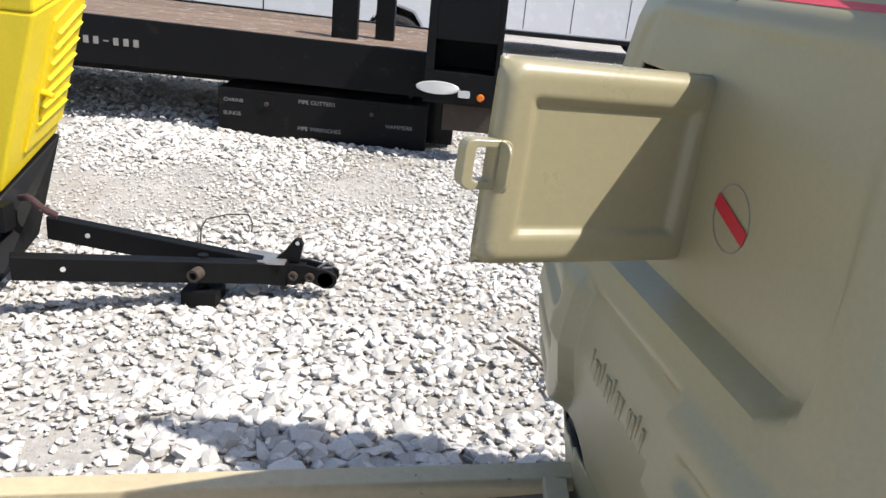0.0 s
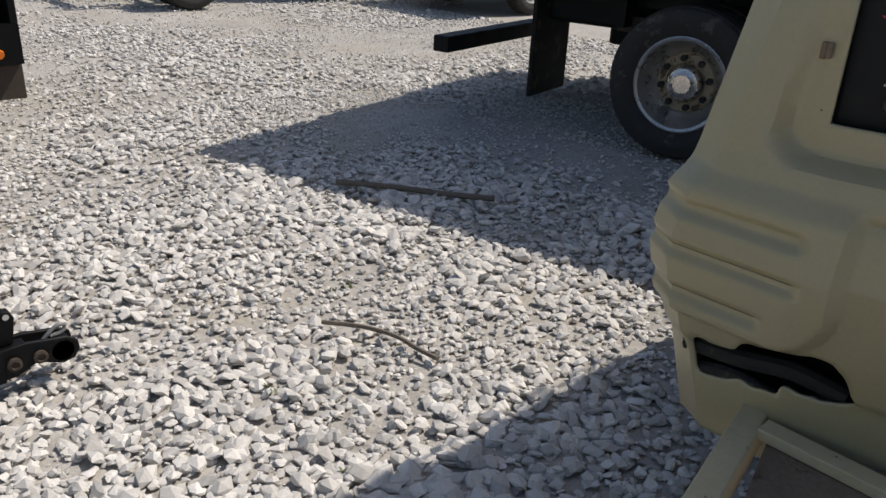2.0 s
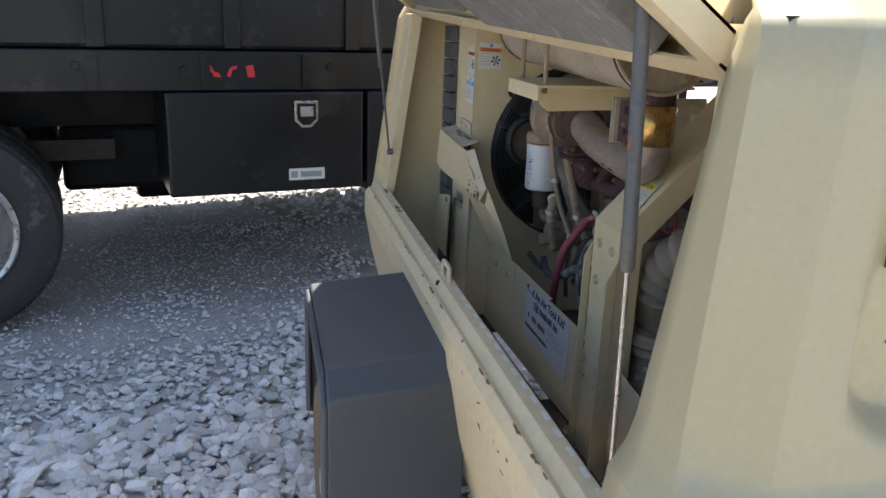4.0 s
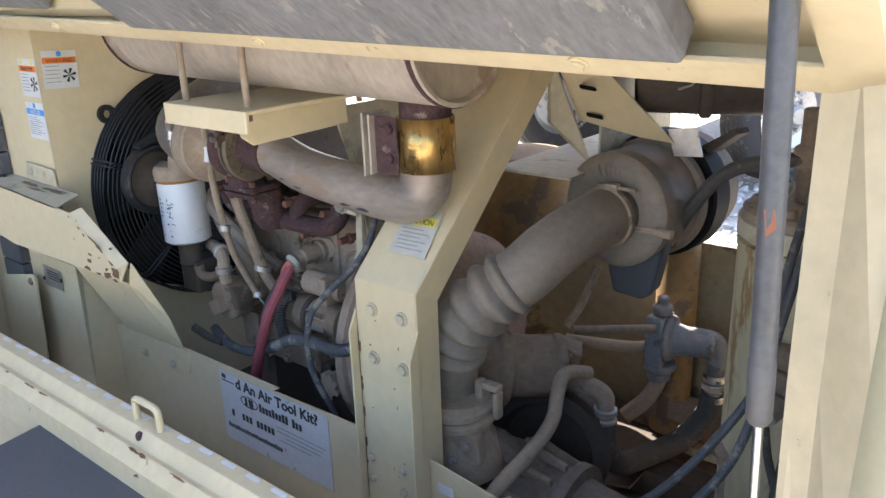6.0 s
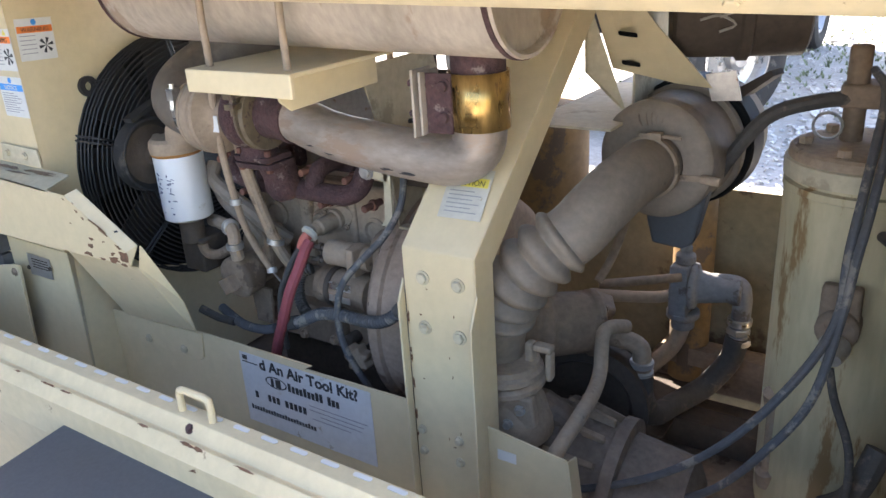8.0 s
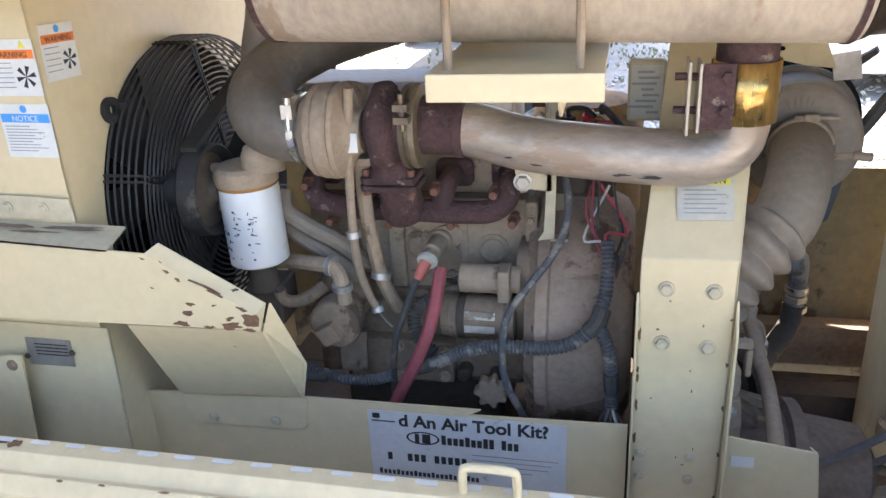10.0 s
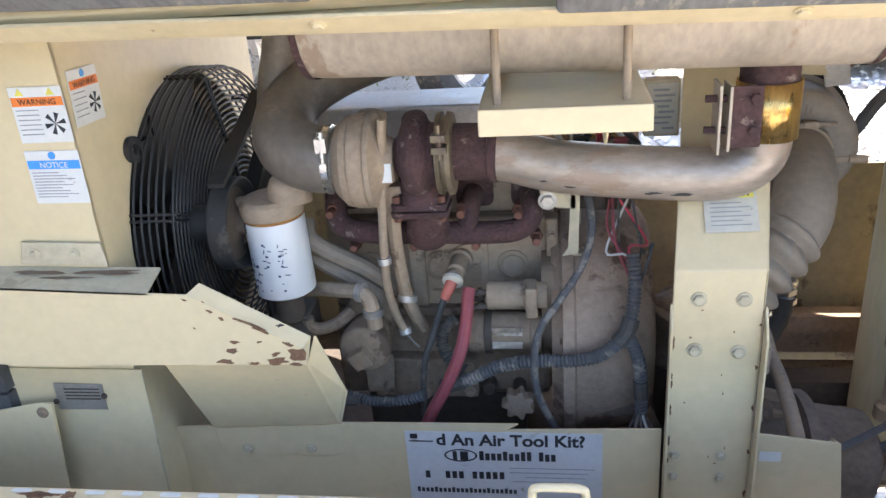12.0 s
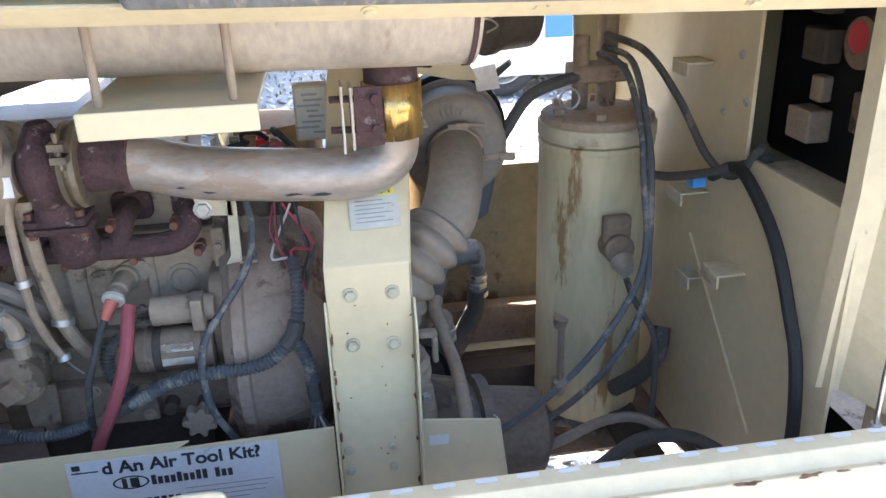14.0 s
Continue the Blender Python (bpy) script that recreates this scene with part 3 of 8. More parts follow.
# jamb between the cowl and the bay
bm = B()
J = [(z, level(HALF, z), 0.41 + 0.02 * min(1, (z - 0.80) / 0.3)) for z in (0.80, 0.86, 0.90, 0.93, 1.10, 1.344, 1.39)]
rows4 = [[bm.verts.new(p) for p in ((0.736, YC + h - 0.003, z), (0.785, YC + w + 0.012, z), (0.812, YC + w, z), (0.812, YC + w - 0.03, z))] for z, h, w in J]
for r0, r1 in zip(rows4, rows4[1:]):
    for i in range(3):
        bm.faces.new((r0[i], r0[i + 1], r1[i + 1], r1[i]))
part("door_jamb", bm, "cream_worn", comp, "cream door jamb with a rust line", solid=0.003)

# roof, rear cap and lower side panels
bm = B()
ROOF = [(-0.448, 1.392), (-0.435, 1.42), (-0.40, 1.455), (-0.35, 1.475), (0.35, 1.475), (0.40, 1.455), (0.435, 1.42), (0.448, 1.392)]
ring = [(0, YC + y, z) for y, z in ROOF] + [(0, YC + y * 0.975, z - 0.012) for y, z in ROOF[::-1]]
prism(bm, [(0.80, y, z) for _, y, z in ring], (1.95, 0, 0))
part("roof", bm, "cream", comp, "sunlit cream sheet-steel roof", bevel=0.002)
bm = B()
REAR = [(-0.47, 1.365), (-0.44, 1.42), (-0.36, 1.472), (0.36, 1.472), (0.44, 1.42), (0.47, 1.365), (0.55, 0.80), (0.57, 0.74), (0.52, 0.40), (-0.52, 0.40), (-0.57, 0.74), (-0.55, 0.80)]
prism(bm, [(2.72, YC + y, z) for y, z in REAR], (0.05, 0, 0))
part("rear_panel", bm, "cream", comp)
for s in (1, -1):
    bm = B()
    prism(bm, [(2.60, YC + s * 0.535, 0.79), (2.60, YC + s * 0.455, 1.38), (2.60, YC + s * 0.415, 1.38), (2.60, YC + s * 0.50, 0.79)], (0.12, 0, 0))
    part("rear_post", bm, "cream_worn", comp, bevel=0.004)
    bm = B()
    S = [(0.515, 0.762), (0.520, 0.806), (0.548, 0.806), (0.562, 0.786), (0.572, 0.790), (0.586, 0.770), (0.586, 0.70), (0.560, 0.56), (0.520, 0.40), (0.515, 0.40), (0.555, 0.56), (0.581, 0.70), (0.580, 0.766), (0.570, 0.783), (0.560, 0.778), (0.546, 0.801), (0.525, 0.801), (0.520, 0.762)]
    prism(bm, [(0.752, YC + s * y, z) for y, z in S], (1.968, 0, 0))
    sill = part("side_sill", bm, "cream_worn", comp, "cream lower side panel with a chipped slotted top edge", bevel=0.0015)
    bm = B()
    prism(bm, [(0.744, YC + s * y, z) for y, z in ((0.44, 0.40), (0.515, 0.40), (0.555, 0.56), (0.582, 0.70), (0.579, 0.766), (0.53, 0.795), (0.44, 0.795))], (0.006, 0, 0))
    part("sill_end", bm, "cream", sill)
    if s > 0:
        near_sill = sill

# row of slots along the sill
for i in range(34):
    x = 0.80 + i * 0.052
    bm = B()
    prism(bm, [(x + u, 1.978 + v, 0.8066) for u, v in rounded(0.028, 0.0075, 0.0035, 3)], (0, 0, 0.0008))
    part("slot", bm, "sticker", near_sill, "pale slot in the sill")
# staple loop on the sill
bm = B()
lx = 1.660
tube(bm, [(lx + 0.031, 1.985, 0.795), (lx + 0.031, 1.985, 0.832), (lx + 0.024, 1.985, 0.840), (lx, 1.985, 0.841), (lx - 0.024, 1.985, 0.840), (lx - 0.031, 1.985, 0.832), (lx - 0.031, 1.985, 0.795)], 0.0055, 10, 4)
part("latch_loop", bm, "cream_worn", near_sill, "cream wire loop with worn red-brown top")
bm = B()
hexbolt(bm, (lx - 0.004, 2.002, 0.796), (0, 0.6, 0.8), 0.006)
part("bolt", bm, "rust", near_sill)

rnd = random.Random(11)
chips(near_sill, [((rnd.uniform(0.85, 2.55), YC + 0.574, 0.7895), rnd.uniform(0.008, 0.045), rnd.uniform(0.003, 0.007), 0) for _ in range(22)], (0, 0.7, 0.7), seed=3)
chips(near_sill, [((rnd.uniform(0.85, 2.55), YC + 0.5865, rnd.uniform(0.70, 0.765)), rnd.uniform(0.006, 0.03), rnd.uniform(0.003, 0.009), rnd.uniform(-20, 20)) for _ in range(10)], (0, 1, 0.05), seed=4)
chips(near_sill, [((rnd.uniform(2.25, 2.62), YC + 0.535, 0.8068), rnd.uniform(0.02, 0.06), rnd.uniform(0.006, 0.02), 0) for _ in range(6)], (0, 0.01, 1), seed=6)

# front bulkhead behind the instrument panel, with a window to the panel's back
bm = B()
W0, W1, WZ0, WZ1 = 1.585, 1.885, 1.065, 1.395
for o, i in (((0.98, 0.42, 1.88, 0.42), (W0, WZ0, W1 - 0.02, WZ0)), ((1.88, 0.42, 1.88, 1.45), (W1 - 0.02, WZ0, W1 - 0.02, WZ1)), ((1.88, 1.45, 0.98, 1.45), (W1 - 0.02, WZ1, W0, WZ1)), ((0.98, 1.45, 0.98, 0.42), (W0, WZ1, W0, WZ0))):
    bm.faces.new([bm.verts.new((0.803, y, z)) for y, z in (o[:2], o[2:], i[2:], i[:2])])
bmesh.ops.remove_doubles(bm, verts=bm.verts, dist=1e-5)
bulk = part("bulkhead", bm, "cream", comp, "cream steel bulkhead behind the instruments", solid=0.006)
bm = B()
box(bm, (0.70, W0, WZ0 - 0.02), (0.799, W1, WZ0 - 0.014))
part("shelf", bm, "cream_dusty", bulk)
bolts([(0.806, y, z) for y, z in ((1.52, 1.33), (1.54, 1.22), (1.50, 1.12), (1.57, 1.36), (1.57, 1.15))], (1, 0, 0), "steel", bulk, 0.006, 0.004)
for y, z, l in ((1.42, 1.19, 0.05), (1.45, 0.965, 0.055), (1.60, 0.87, 0.05), (1.46, 0.80, 0.03)):
    bm = B()
    box(bm, (0.806, y - 0.03, z), (0.806 + l, y + 0.03, z + 0.004))
    box(bm, (0.806 + l - 0.004, y - 0.03, z - 0.02), (0.806 + l, y + 0.03, z))
    part("clip_bracket", bm, "cream_dusty", bulk, bevel=0.001)
bm = B()
prism(bm, [(0.8065, 1.42, 0.86), (0.8065, 1.70, 0.60), (0.8065, 1.705, 0.606), (0.8065, 1.425, 0.868)], (0.004, 0, 0))
part("stiffener", bm, "cream", bulk)

# instrument panel set back in the cowl
bm = B()
prism(bm, [(floor_at((PY0 + PY1) / 2 + YC + u) + 0.022, (PY0 + PY1) / 2 + YC + u, (PZ0 + PZ1) / 2 + v) for u, v in rounded(0.262, 0.242, 0.012)], (0.004, 0, 0))
panel = part("control_panel", bm, "panel_black", front, "black control panel with gauge and switches")
for x, y, z, r, nm, mt in ((floor_at(1.590) + 0.022, 1.590, 1.233, 0.029, "pressure_gauge", "gauge_face"), (floor_at(1.578) + 0.022, 1.578, 1.10, 0.014, "start_switch", "dust_dark"), (floor_at(1.655) + 0.022, 1.655, 1.098, 0.013, "selector_knob", "dust_dark")):
    bm = B()
    turned(bm, (x, y, z), (-1, 0, 0), [(0, r), (0.012, r), (0.014, r * 0.92), (0.011, r * 0.86)], 24)
    part(nm, bm, mt, panel)
bm = B()
turned(bm, (floor_at(1.590) + 0.022, 1.590, 1.233), (-1, 0, 0), [(0.0, 0.0325), (0.015, 0.0325), (0.015, 0.028), (0.0, 0.028)], 28, caps=False)
part("gauge_bezel", bm, "dust_dark", panel)
for y, z, r, mt in ((1.585, 1.175, 0.010, "lens"), (1.600, 1.150, 0.006, "steel"), (1.586, 1.130, 0.005, "red"), (1.565, 1.122, 0.005, "hose_blue"), (1.54, 1.16, 0.007, "steel"), (1.63, 1.075, 0.004, "lens"), (1.67, 1.13, 0.005, "steel"), (1.54, 1.09, 0.004, "lens")):
    bm = B()
    turned(bm, (floor_at(y) + 0.022, y, z), (-1, 0, 0), [(0, r * 0.7), (0.010, r * 0.6), (0.014, r * 0.35)], 12)
    part("indicator", bm, mt, panel)
# plain red oval badge
bm = B()
m = face_pose((floor_at(1.678) + 0.0195, 1.678, 1.243), (0.185, -1, 0), (0, 0, 1))
for k in (0, 1):
    for a0 in (35, 215):
        pts = [(0.030 * math.cos(radians(a0 + i * 11)), 0.0165 * math.sin(radians(a0 + i * 11))) for i in range(11)]
        ins = [(x * 0.86, y * 0.80) for x, y in pts[::-1]]
        if k == 0:
            prism(bm, [m @ Vector((x, y, 0)) for x, y in pts + ins], (-0.0008, 0, 0))
for x0, w in ((-0.013, 0.007), (-0.002, 0.009), (0.010, 0.006)):
    prism(bm, [m @ Vector(p) for p in ((x0, -0.009, 0), (x0 + w, -0.009, 0), (x0 + w + 0.004, 0.009, 0), (x0 + 0.004, 0.009, 0))], (-0.0008, 0, 0))
part("badge", bm, "red", panel, "plain red oval badge")
# catch on the cowl beside the panel
bm = B()
box(bm, (0.630, 1.764, 1.158), (0.652, 1.774, 1.186))
box(bm, (0.630, 1.754, 1.160), (0.635, 1.764, 1.186))
part("door_catch", bm, "dust", front, bevel=0.002)
for y, z in ((1.755, 1.262), (1.752, 1.075), (1.60, 1.043), (1.50, 1.296)):
    bm = B()
    turned(bm, (floor_at(y) + 0.002, y, z), (-1, 0, 0), [(0, 0.0018), (0.006, 0.0016)], 8)
    part("rivet", bm, "dust_dark", front)


# open instrument door: a shallow dished tray with a pull tab
def instrument_door():
    bm = bmesh.new()
    W, H = 0.341, 0.263
    nu, nv = 64, 60
    grid = []
    for i in range(nu + 1):
        col = []
        for j in range(nv + 1):
            u, v = i / nu * W, j / nv * H
            R = 0.030
            qx, qy = abs(u - W / 2) - W / 2 + R, abs(v - H / 2) - H / 2 + R
            e = R - math.hypot(max(qx, 0.0), max(qy, 0.0)) - min(max(qx, qy), 0.0)
            dish = 0.030 - 0.022 * math.sqrt(max(0.0, 1 - (1 - min(1.0, max(0.0, e) / 0.020)) ** 2)) + 0.009 * ease(0.040, 0.052, e)
            col.append(bm.verts.new((u - 0.014, v, dish)))
        grid.append(col)
    for i in range(nu):
        for j in range(nv):
            bm.faces.new((grid[i][j], grid[i + 1][j], grid[i + 1][j + 1], grid[i][j + 1])).smooth = True
    # u runs from the hinge to the free edge
    hinge, free = Vector((0.690, 1.454, 1.034)), Vector((0.385, 1.310, 1.050))
    m = face_pose(hinge, free - hinge, (0, 0, 1))
    bmesh.ops.transform(bm, matrix=m, verts=bm.verts)
    door = part("instrument_door", bm, "mould", front, "open cream instrument door with a dished face", smooth="soft", solid=0.004)
    bm = bmesh.new()
    out = [(p[0] + 0.336, p[1] + 0.135) for p in rounded(0.066, 0.062, 0.012)]
    hole = [(p[0] + 0.341, p[1] + 0.136) for p in rounded(0.026, 0.042, 0.004)]
    vo = [bm.verts.new(m @ Vector((x, y, 0.004))) for x, y in out]
    vi = [bm.verts.new(m @ Vector((x, y, 0.004))) for x, y in hole]
    k = len(vo)
    fs = [bm.faces.new((vo[i], vo[(i + 1) % k], vi[(i + 1) % k], vi[i])) for i in range(k)]
    r = bmesh.ops.extrude_face_region(bm, geom=fs)
    up = m.to_3x3() @ Vector((0, 0, 0.022))
    for g in r["geom"]:
        if isinstance(g, bmesh.types.BMVert):
            g.co += up
    part("pull_tab", bm, "mould", door, bevel=0.002)
    bm = bmesh.new()
    # plate square to the door, rounded at its outer end
    leaf = [(0.004, 0.166), (0.004, 0.104)] + [(-0.010 - 0.014 * math.cos(radians(q)), 0.118 - 0.014 * math.sin(radians(q))) for q in range(90, -1, -18)] + [(-0.010 - 0.014 * math.cos(radians(q)), 0.152 + 0.014 * math.sin(radians(q))) for q in range(0, 91, 18)]
    prism(bm, [m @ Vector((0.320, v, d)) for d, v in leaf], m.to_3x3() @ Vector((0.004, 0, 0)))
    part("hook_leaf", bm, "mould", door, bevel=0.001)


instrument_door()

# raised lettering kept as plain blocks, warning disc, and the striped band above
for i in range(14):
    y = 1.550 - i * 0.0162
    w, h = (0.005, 0.046) if i % 3 == 0 else (0.0115, 0.036)
    if i == 9:
        continue
    z = 0.796
    bm = B()
    xb = level(FRONT, z + 0.02) + 0.0215 + shear(y - YC)
    for a, b in ((0, 0.30), (0.66, 1.0)) if w > 0.01 else ((0, 1),):
        box(bm, (xb, y - w * b, z), (xb + 0.008, y - w * a, z + h))
    if w > 0.01:
        box(bm, (xb, y - w * 0.70, z + h * (0.8 if i % 2 else 0.0)), (xb + 0.008, y - w * 0.29, z + h * (1.0 if i % 2 else 0.2)))
    part("raised_block", bm, "mould", front, bevel=0.0015)
bm = B()
turned(bm, (floor_at(1.346) - 0.004, 1.346, 1.140), (-1, -0.185, 0), [(0, 0.044), (0.0006, 0.044), (0.0006, 0.0428), (0.0, 0.0428)], 32, caps=False)
disc = part("prohibition_ring", bm, "grey_ink", front, "round sticker with a red diagonal bar")
bm = B()
m = face_pose((floor_at(1.346) - 0.0045, 1.346, 1.140), (0.173, -0.94, -0.33), (0.061, -0.33, 0.94))
slab(bm, m, -0.044, -0.010, 0.044, 0.010)
part("red_bar", bm, "red", disc)
bm = B()
m = face_pose((level(FRONT, 1.402) - 0.005 + shear(0), YC, 1.402), (0.185, -1, 0), (2.0, 0, 1))
slab(bm, m, -0.22, 0.0, 0.30, 0.085, 0, 0.0008)
band = part("decal_band", bm, "sticker", front, "pale band with a red stripe")
bm = B()
slab(bm, m, -0.22, 0.0, 0.30, 0.020, 0.0009, 0.0016)
part("red_stripe", bm, "pink", band)
bm = B()
for i in range(13):
    x = -0.16 + i * 0.034
    t = bmesh.new()
    prism(t, [(x, 0.028, 0), (x + 0.022, 0.028, 0), (x + 0.030, 0.066, 0), (x + 0.008, 0.066, 0)], (0, 0, 0.0008))
    bmesh.ops.transform(t, matrix=m @ Matrix.Translation((0, 0, 0.0009)), verts=t.verts)
    join(bm, t)
pieces("letter_block", bm, "navy", band)

# draw frame, jack foot and coupling in front
bm = B()
for s in (1, -1):
    a, b = Vector((0.72, YC + s * 0.312, 0.472)), Vector((-0.60, YC + s * 0.03, 0.47))
    d = (b - a).normalized()
    w = Vector((-d.y, d.x, 0)) * 0.026
    prism(bm, [a - w, a + w, b + w, b - w], (0, 0, -0.085))
pieces("draw_beam", bm, "cream_worn", comp, "cream steel draw beam", 0.004)
# added plate; its brown paints the dark of the open gap between the beams
bm = B()
prism(bm, [(0.70, YC + 0.27, 0.448), (0.70, YC - 0.27, 0.448), (0.12, YC - 0.105, 0.448), (0.12, YC + 0.105, 0.448)], (0, 0, -0.006))
part("draw_plate", bm, "dust", comp, "brown plate added to darken the open gap between the draw beams")
bm = B()
box(bm, (-0.95, YC - 0.05, 0.385), (-0.62, YC + 0.05, 0.47))
turned(bm, (-0.97, YC, 0.36), (0, 0, 1), [(0, 0.045), (0.04, 0.05), (0.07, 0.03)], 18)
part("coupling", bm, "black", comp, bevel=0.004)
bm = B()
cyl(bm, (-0.60, YC, 0.02), (-0.60, YC, 0.75), 0.03, 18)
turned(bm, (-0.60, YC, 0.0), (0, 0, 1), [(0, 0.09), (0.012, 0.09), (0.02, 0.04)], 20)
part("jack_leg", bm, "steel", comp)
bm = B()
for s in (1, -1):
    box(bm, (0.70, YC + s * 0.30 - 0.03, 0.40), (2.70, YC + s * 0.30 + 0.03, 0.46))
for x in (0.9, 1.45, 1.69, 2.3):
    box(bm, (x - 0.03, YC - 0.27, 0.40), (x + 0.03, YC + 0.27, 0.445))
pieces("chassis_beam", bm, "dust_dark", comp)

bm = B()
box(bm, (0.78, YC - 0.47, 0.388), (1.62, YC - 0.02, 0.394))
part("belly_pan", bm, "dust", comp, "dusty belly pan under the air end")
bm = B()
box(bm, (0.585, YC - 0.26, 0.450), (0.632, YC + 0.26, 0.474))
part("cross_flange", bm, "cream_worn", comp, "cream flange across the draw beams", bevel=0.003)
# axle, wheels and fenders
bm = B()
box(bm, (1.67, YC - 0.62, 0.245), (1.73, YC + 0.62, 0.305))
part("axle", bm, "dust_dark", comp)


def road_wheel(parent, centre, axis, radius, width, rim_r, tyre_mat, rim_mat, lugs=5, blocks=36, dish=0.05):
    """A wheel with a treaded tyre; axis points outwards, centre lies in its middle."""
    c, a = Vector(centre), Vector(axis).normalized()
    h = width / 2
    bm = bmesh.new()
    prof = [(-h * 0.72, rim_r), (-h * 0.98, rim_r + (radius - rim_r) * 0.35), (-h, rim_r + (radius - rim_r) * 0.62), (-h * 0.86, radius * 0.965), (-h * 0.62, radius * 0.99), (h * 0.62, radius * 0.99), (h * 0.86, radius * 0.965), (h, rim_r + (radius - rim_r) * 0.62), (h * 0.98, rim_r + (radius - rim_r) * 0.35), (h * 0.72, rim_r)]
    turned(bm, c, a, prof, 56, caps=False)
    tyre = part("tyre", bm, tyre_mat, parent, smooth="keep")
    d, u, w = frame_of(a)
    bm = bmesh.new()
    for i in range(blocks):
        for k in range(4):
            o = (-0.46 + k * 0.31) * 1.0
            a0 = (i + 0.25 * (k % 2) * 2) * math.tau / blocks
            a1 = a0 + math.tau / blocks * 0.88
            ring8 = []
            for rr in (radius * 0.985, radius * 1.006):
                for s0, an in ((o - 0.135, a0), (o + 0.135, a0 + 0.02), (o + 0.135, a1 + 0.02), (o - 0.135, a1)):
                    ring8.append(bm.verts.new(c + d * s0 * h * 1.05 + (u * math.cos(an) + w * math.sin(an)) * rr))
            for q in ((4, 5, 6, 7), (0, 1, 5, 4), (1, 2, 6, 5), (2, 3, 7, 6), (3, 0, 4, 7)):
                bm.faces.new([ring8[j] for j in q])
    part("tread", bm, tyre_mat, tyre)
    bm = bmesh.new()
    deep = dish >= 0.08
    seat = -h * 0.1 if deep else h * 0.2 + dish * 0.35
    if deep:
        turned(bm, c, a, [(h * 0.72, rim_r * 1.01), (h * 0.82, rim_r * 1.03), (h * 0.86, rim_r * 1.0), (h * 0.80, rim_r * 0.94), (h * 0.50, rim_r * 0.90), (h * 0.1, rim_r * 0.84), (-h * 0.2, rim_r * 0.73), (-h * 0.32, rim_r * 0.64)], 48, caps=False)
        t = bmesh.new()
        turned(t, c, a, [(-h * 0.32, rim_r * 0.66), (-h * 0.14, rim_r * 0.64), (-h * 0.1, rim_r * 0.62), (-h * 0.1, rim_r * 0.44), (-h * 0.3, rim_r * 0.42), (-h * 0.3, rim_r * 0.20)], 40, caps=False)
        part("wheel_disc", t, "wheel_disc", tyre, smooth="keep")
    else:
        turned(bm, c, a, [(h * 0.72, rim_r * 1.01), (h * 0.80, rim_r * 1.03), (h * 0.82, rim_r * 0.97), (h * 0.55, rim_r * 0.90), (h * 0.2, rim_r * 0.86), (h * 0.2 - dish * 0.3, rim_r * 0.60), (h * 0.2, rim_r * 0.55), (h * 0.2 + dish * 0.4, rim_r * 0.50), (h * 0.2 + dish * 0.4, 0.001)], 48, caps=False)
    turned(bm, c, a, [(-h * 0.72, rim_r), (-h * 0.6, rim_r * 0.93), (-h * 0.4, rim_r * 0.84), (-h * 0.4, 0.001)], 32, caps=False)
    rim = part("rim", bm, rim_mat, tyre, smooth="keep")
    bm = bmesh.new()
    if deep:
        turned(bm, c - d * (h * 0.3), a, [(0, rim_r * 0.37), (h * 0.60, rim_r * 0.36), (h * 0.70, rim_r * 0.33), (h * 0.76, rim_r * 0.22), (h * 0.80, rim_r * 0.20), (h * 0.80, 0.001)], 32, caps=False)
    else:
        turned(bm, c + d * (h * 0.2), a, [(0, rim_r * 0.27), (dish * 1.2, rim_r * 0.26), (dish * 1.5, rim_r * 0.18), (dish * 1.55, 0.001)], 24, caps=False)
    part("hub", bm, "bright_steel" if deep else "steel", tyre, smooth="keep")
    for i in range(lugs):
        an = i * math.tau / lugs + 0.2
        o = c + d * seat + (u * math.cos(an) + w * math.sin(an)) * rim_r * (0.535 if deep else 0.40)
        bm = bmesh.new()
        cyl(bm, o, o + d * 0.026, rim_r * (0.075 if deep else 0.055), 6)
        part("wheel_nut", bm, "rubber" if deep else "steel", tyre)
    return tyre


for s in (1, -1):
    road_wheel(comp, (1.70, YC + s * 0.728, 0.276), (0, s, 0), 0.276, 0.19, 0.165, "tyre_tan" if s > 0 else "tyre", "rim_white", 5)
    bm = bmesh.new()
    out = [(1.405, 0.325), (1.388, 0.66), (1.43, 0.712), (1.93, 0.716), (1.985, 0.66), (1.985, 0.325), (1.975, 0.325), (1.973, 0.655), (1.925, 0.704), (1.436, 0.700), (1.400, 0.655), (1.415, 0.325)]
    y0, y1 = YC + s * 0.545, YC + s * 0.828
    prism(bm, [(x, y0, z + 0.022) for x, z in out], (0, y1 - y0, 0))
    for v in bm.verts:
        if abs(v.co.y - y1) < 1e-5:
            v.co.z -= 0.026
        elif v.co.z < 0.36:
            v.co.z = 0.275
    lip = [(1.405, 0.325), (1.388, 0.634), (1.43, 0.686), (1.93, 0.690), (1.985, 0.634), (1.985, 0.325), (1.955, 0.325), (1.955, 0.60), (1.90, 0.655), (1.46, 0.650), (1.425, 0.60), (1.425, 0.325)]
    prism(bm, [(x, y1 + s * 0.012, z + 0.008) for x, z in lip], (0, -s * 0.014, 0))
    part("fender", bm, "plastic", comp, "dark grey moulded plastic fender", bevel=0.012)

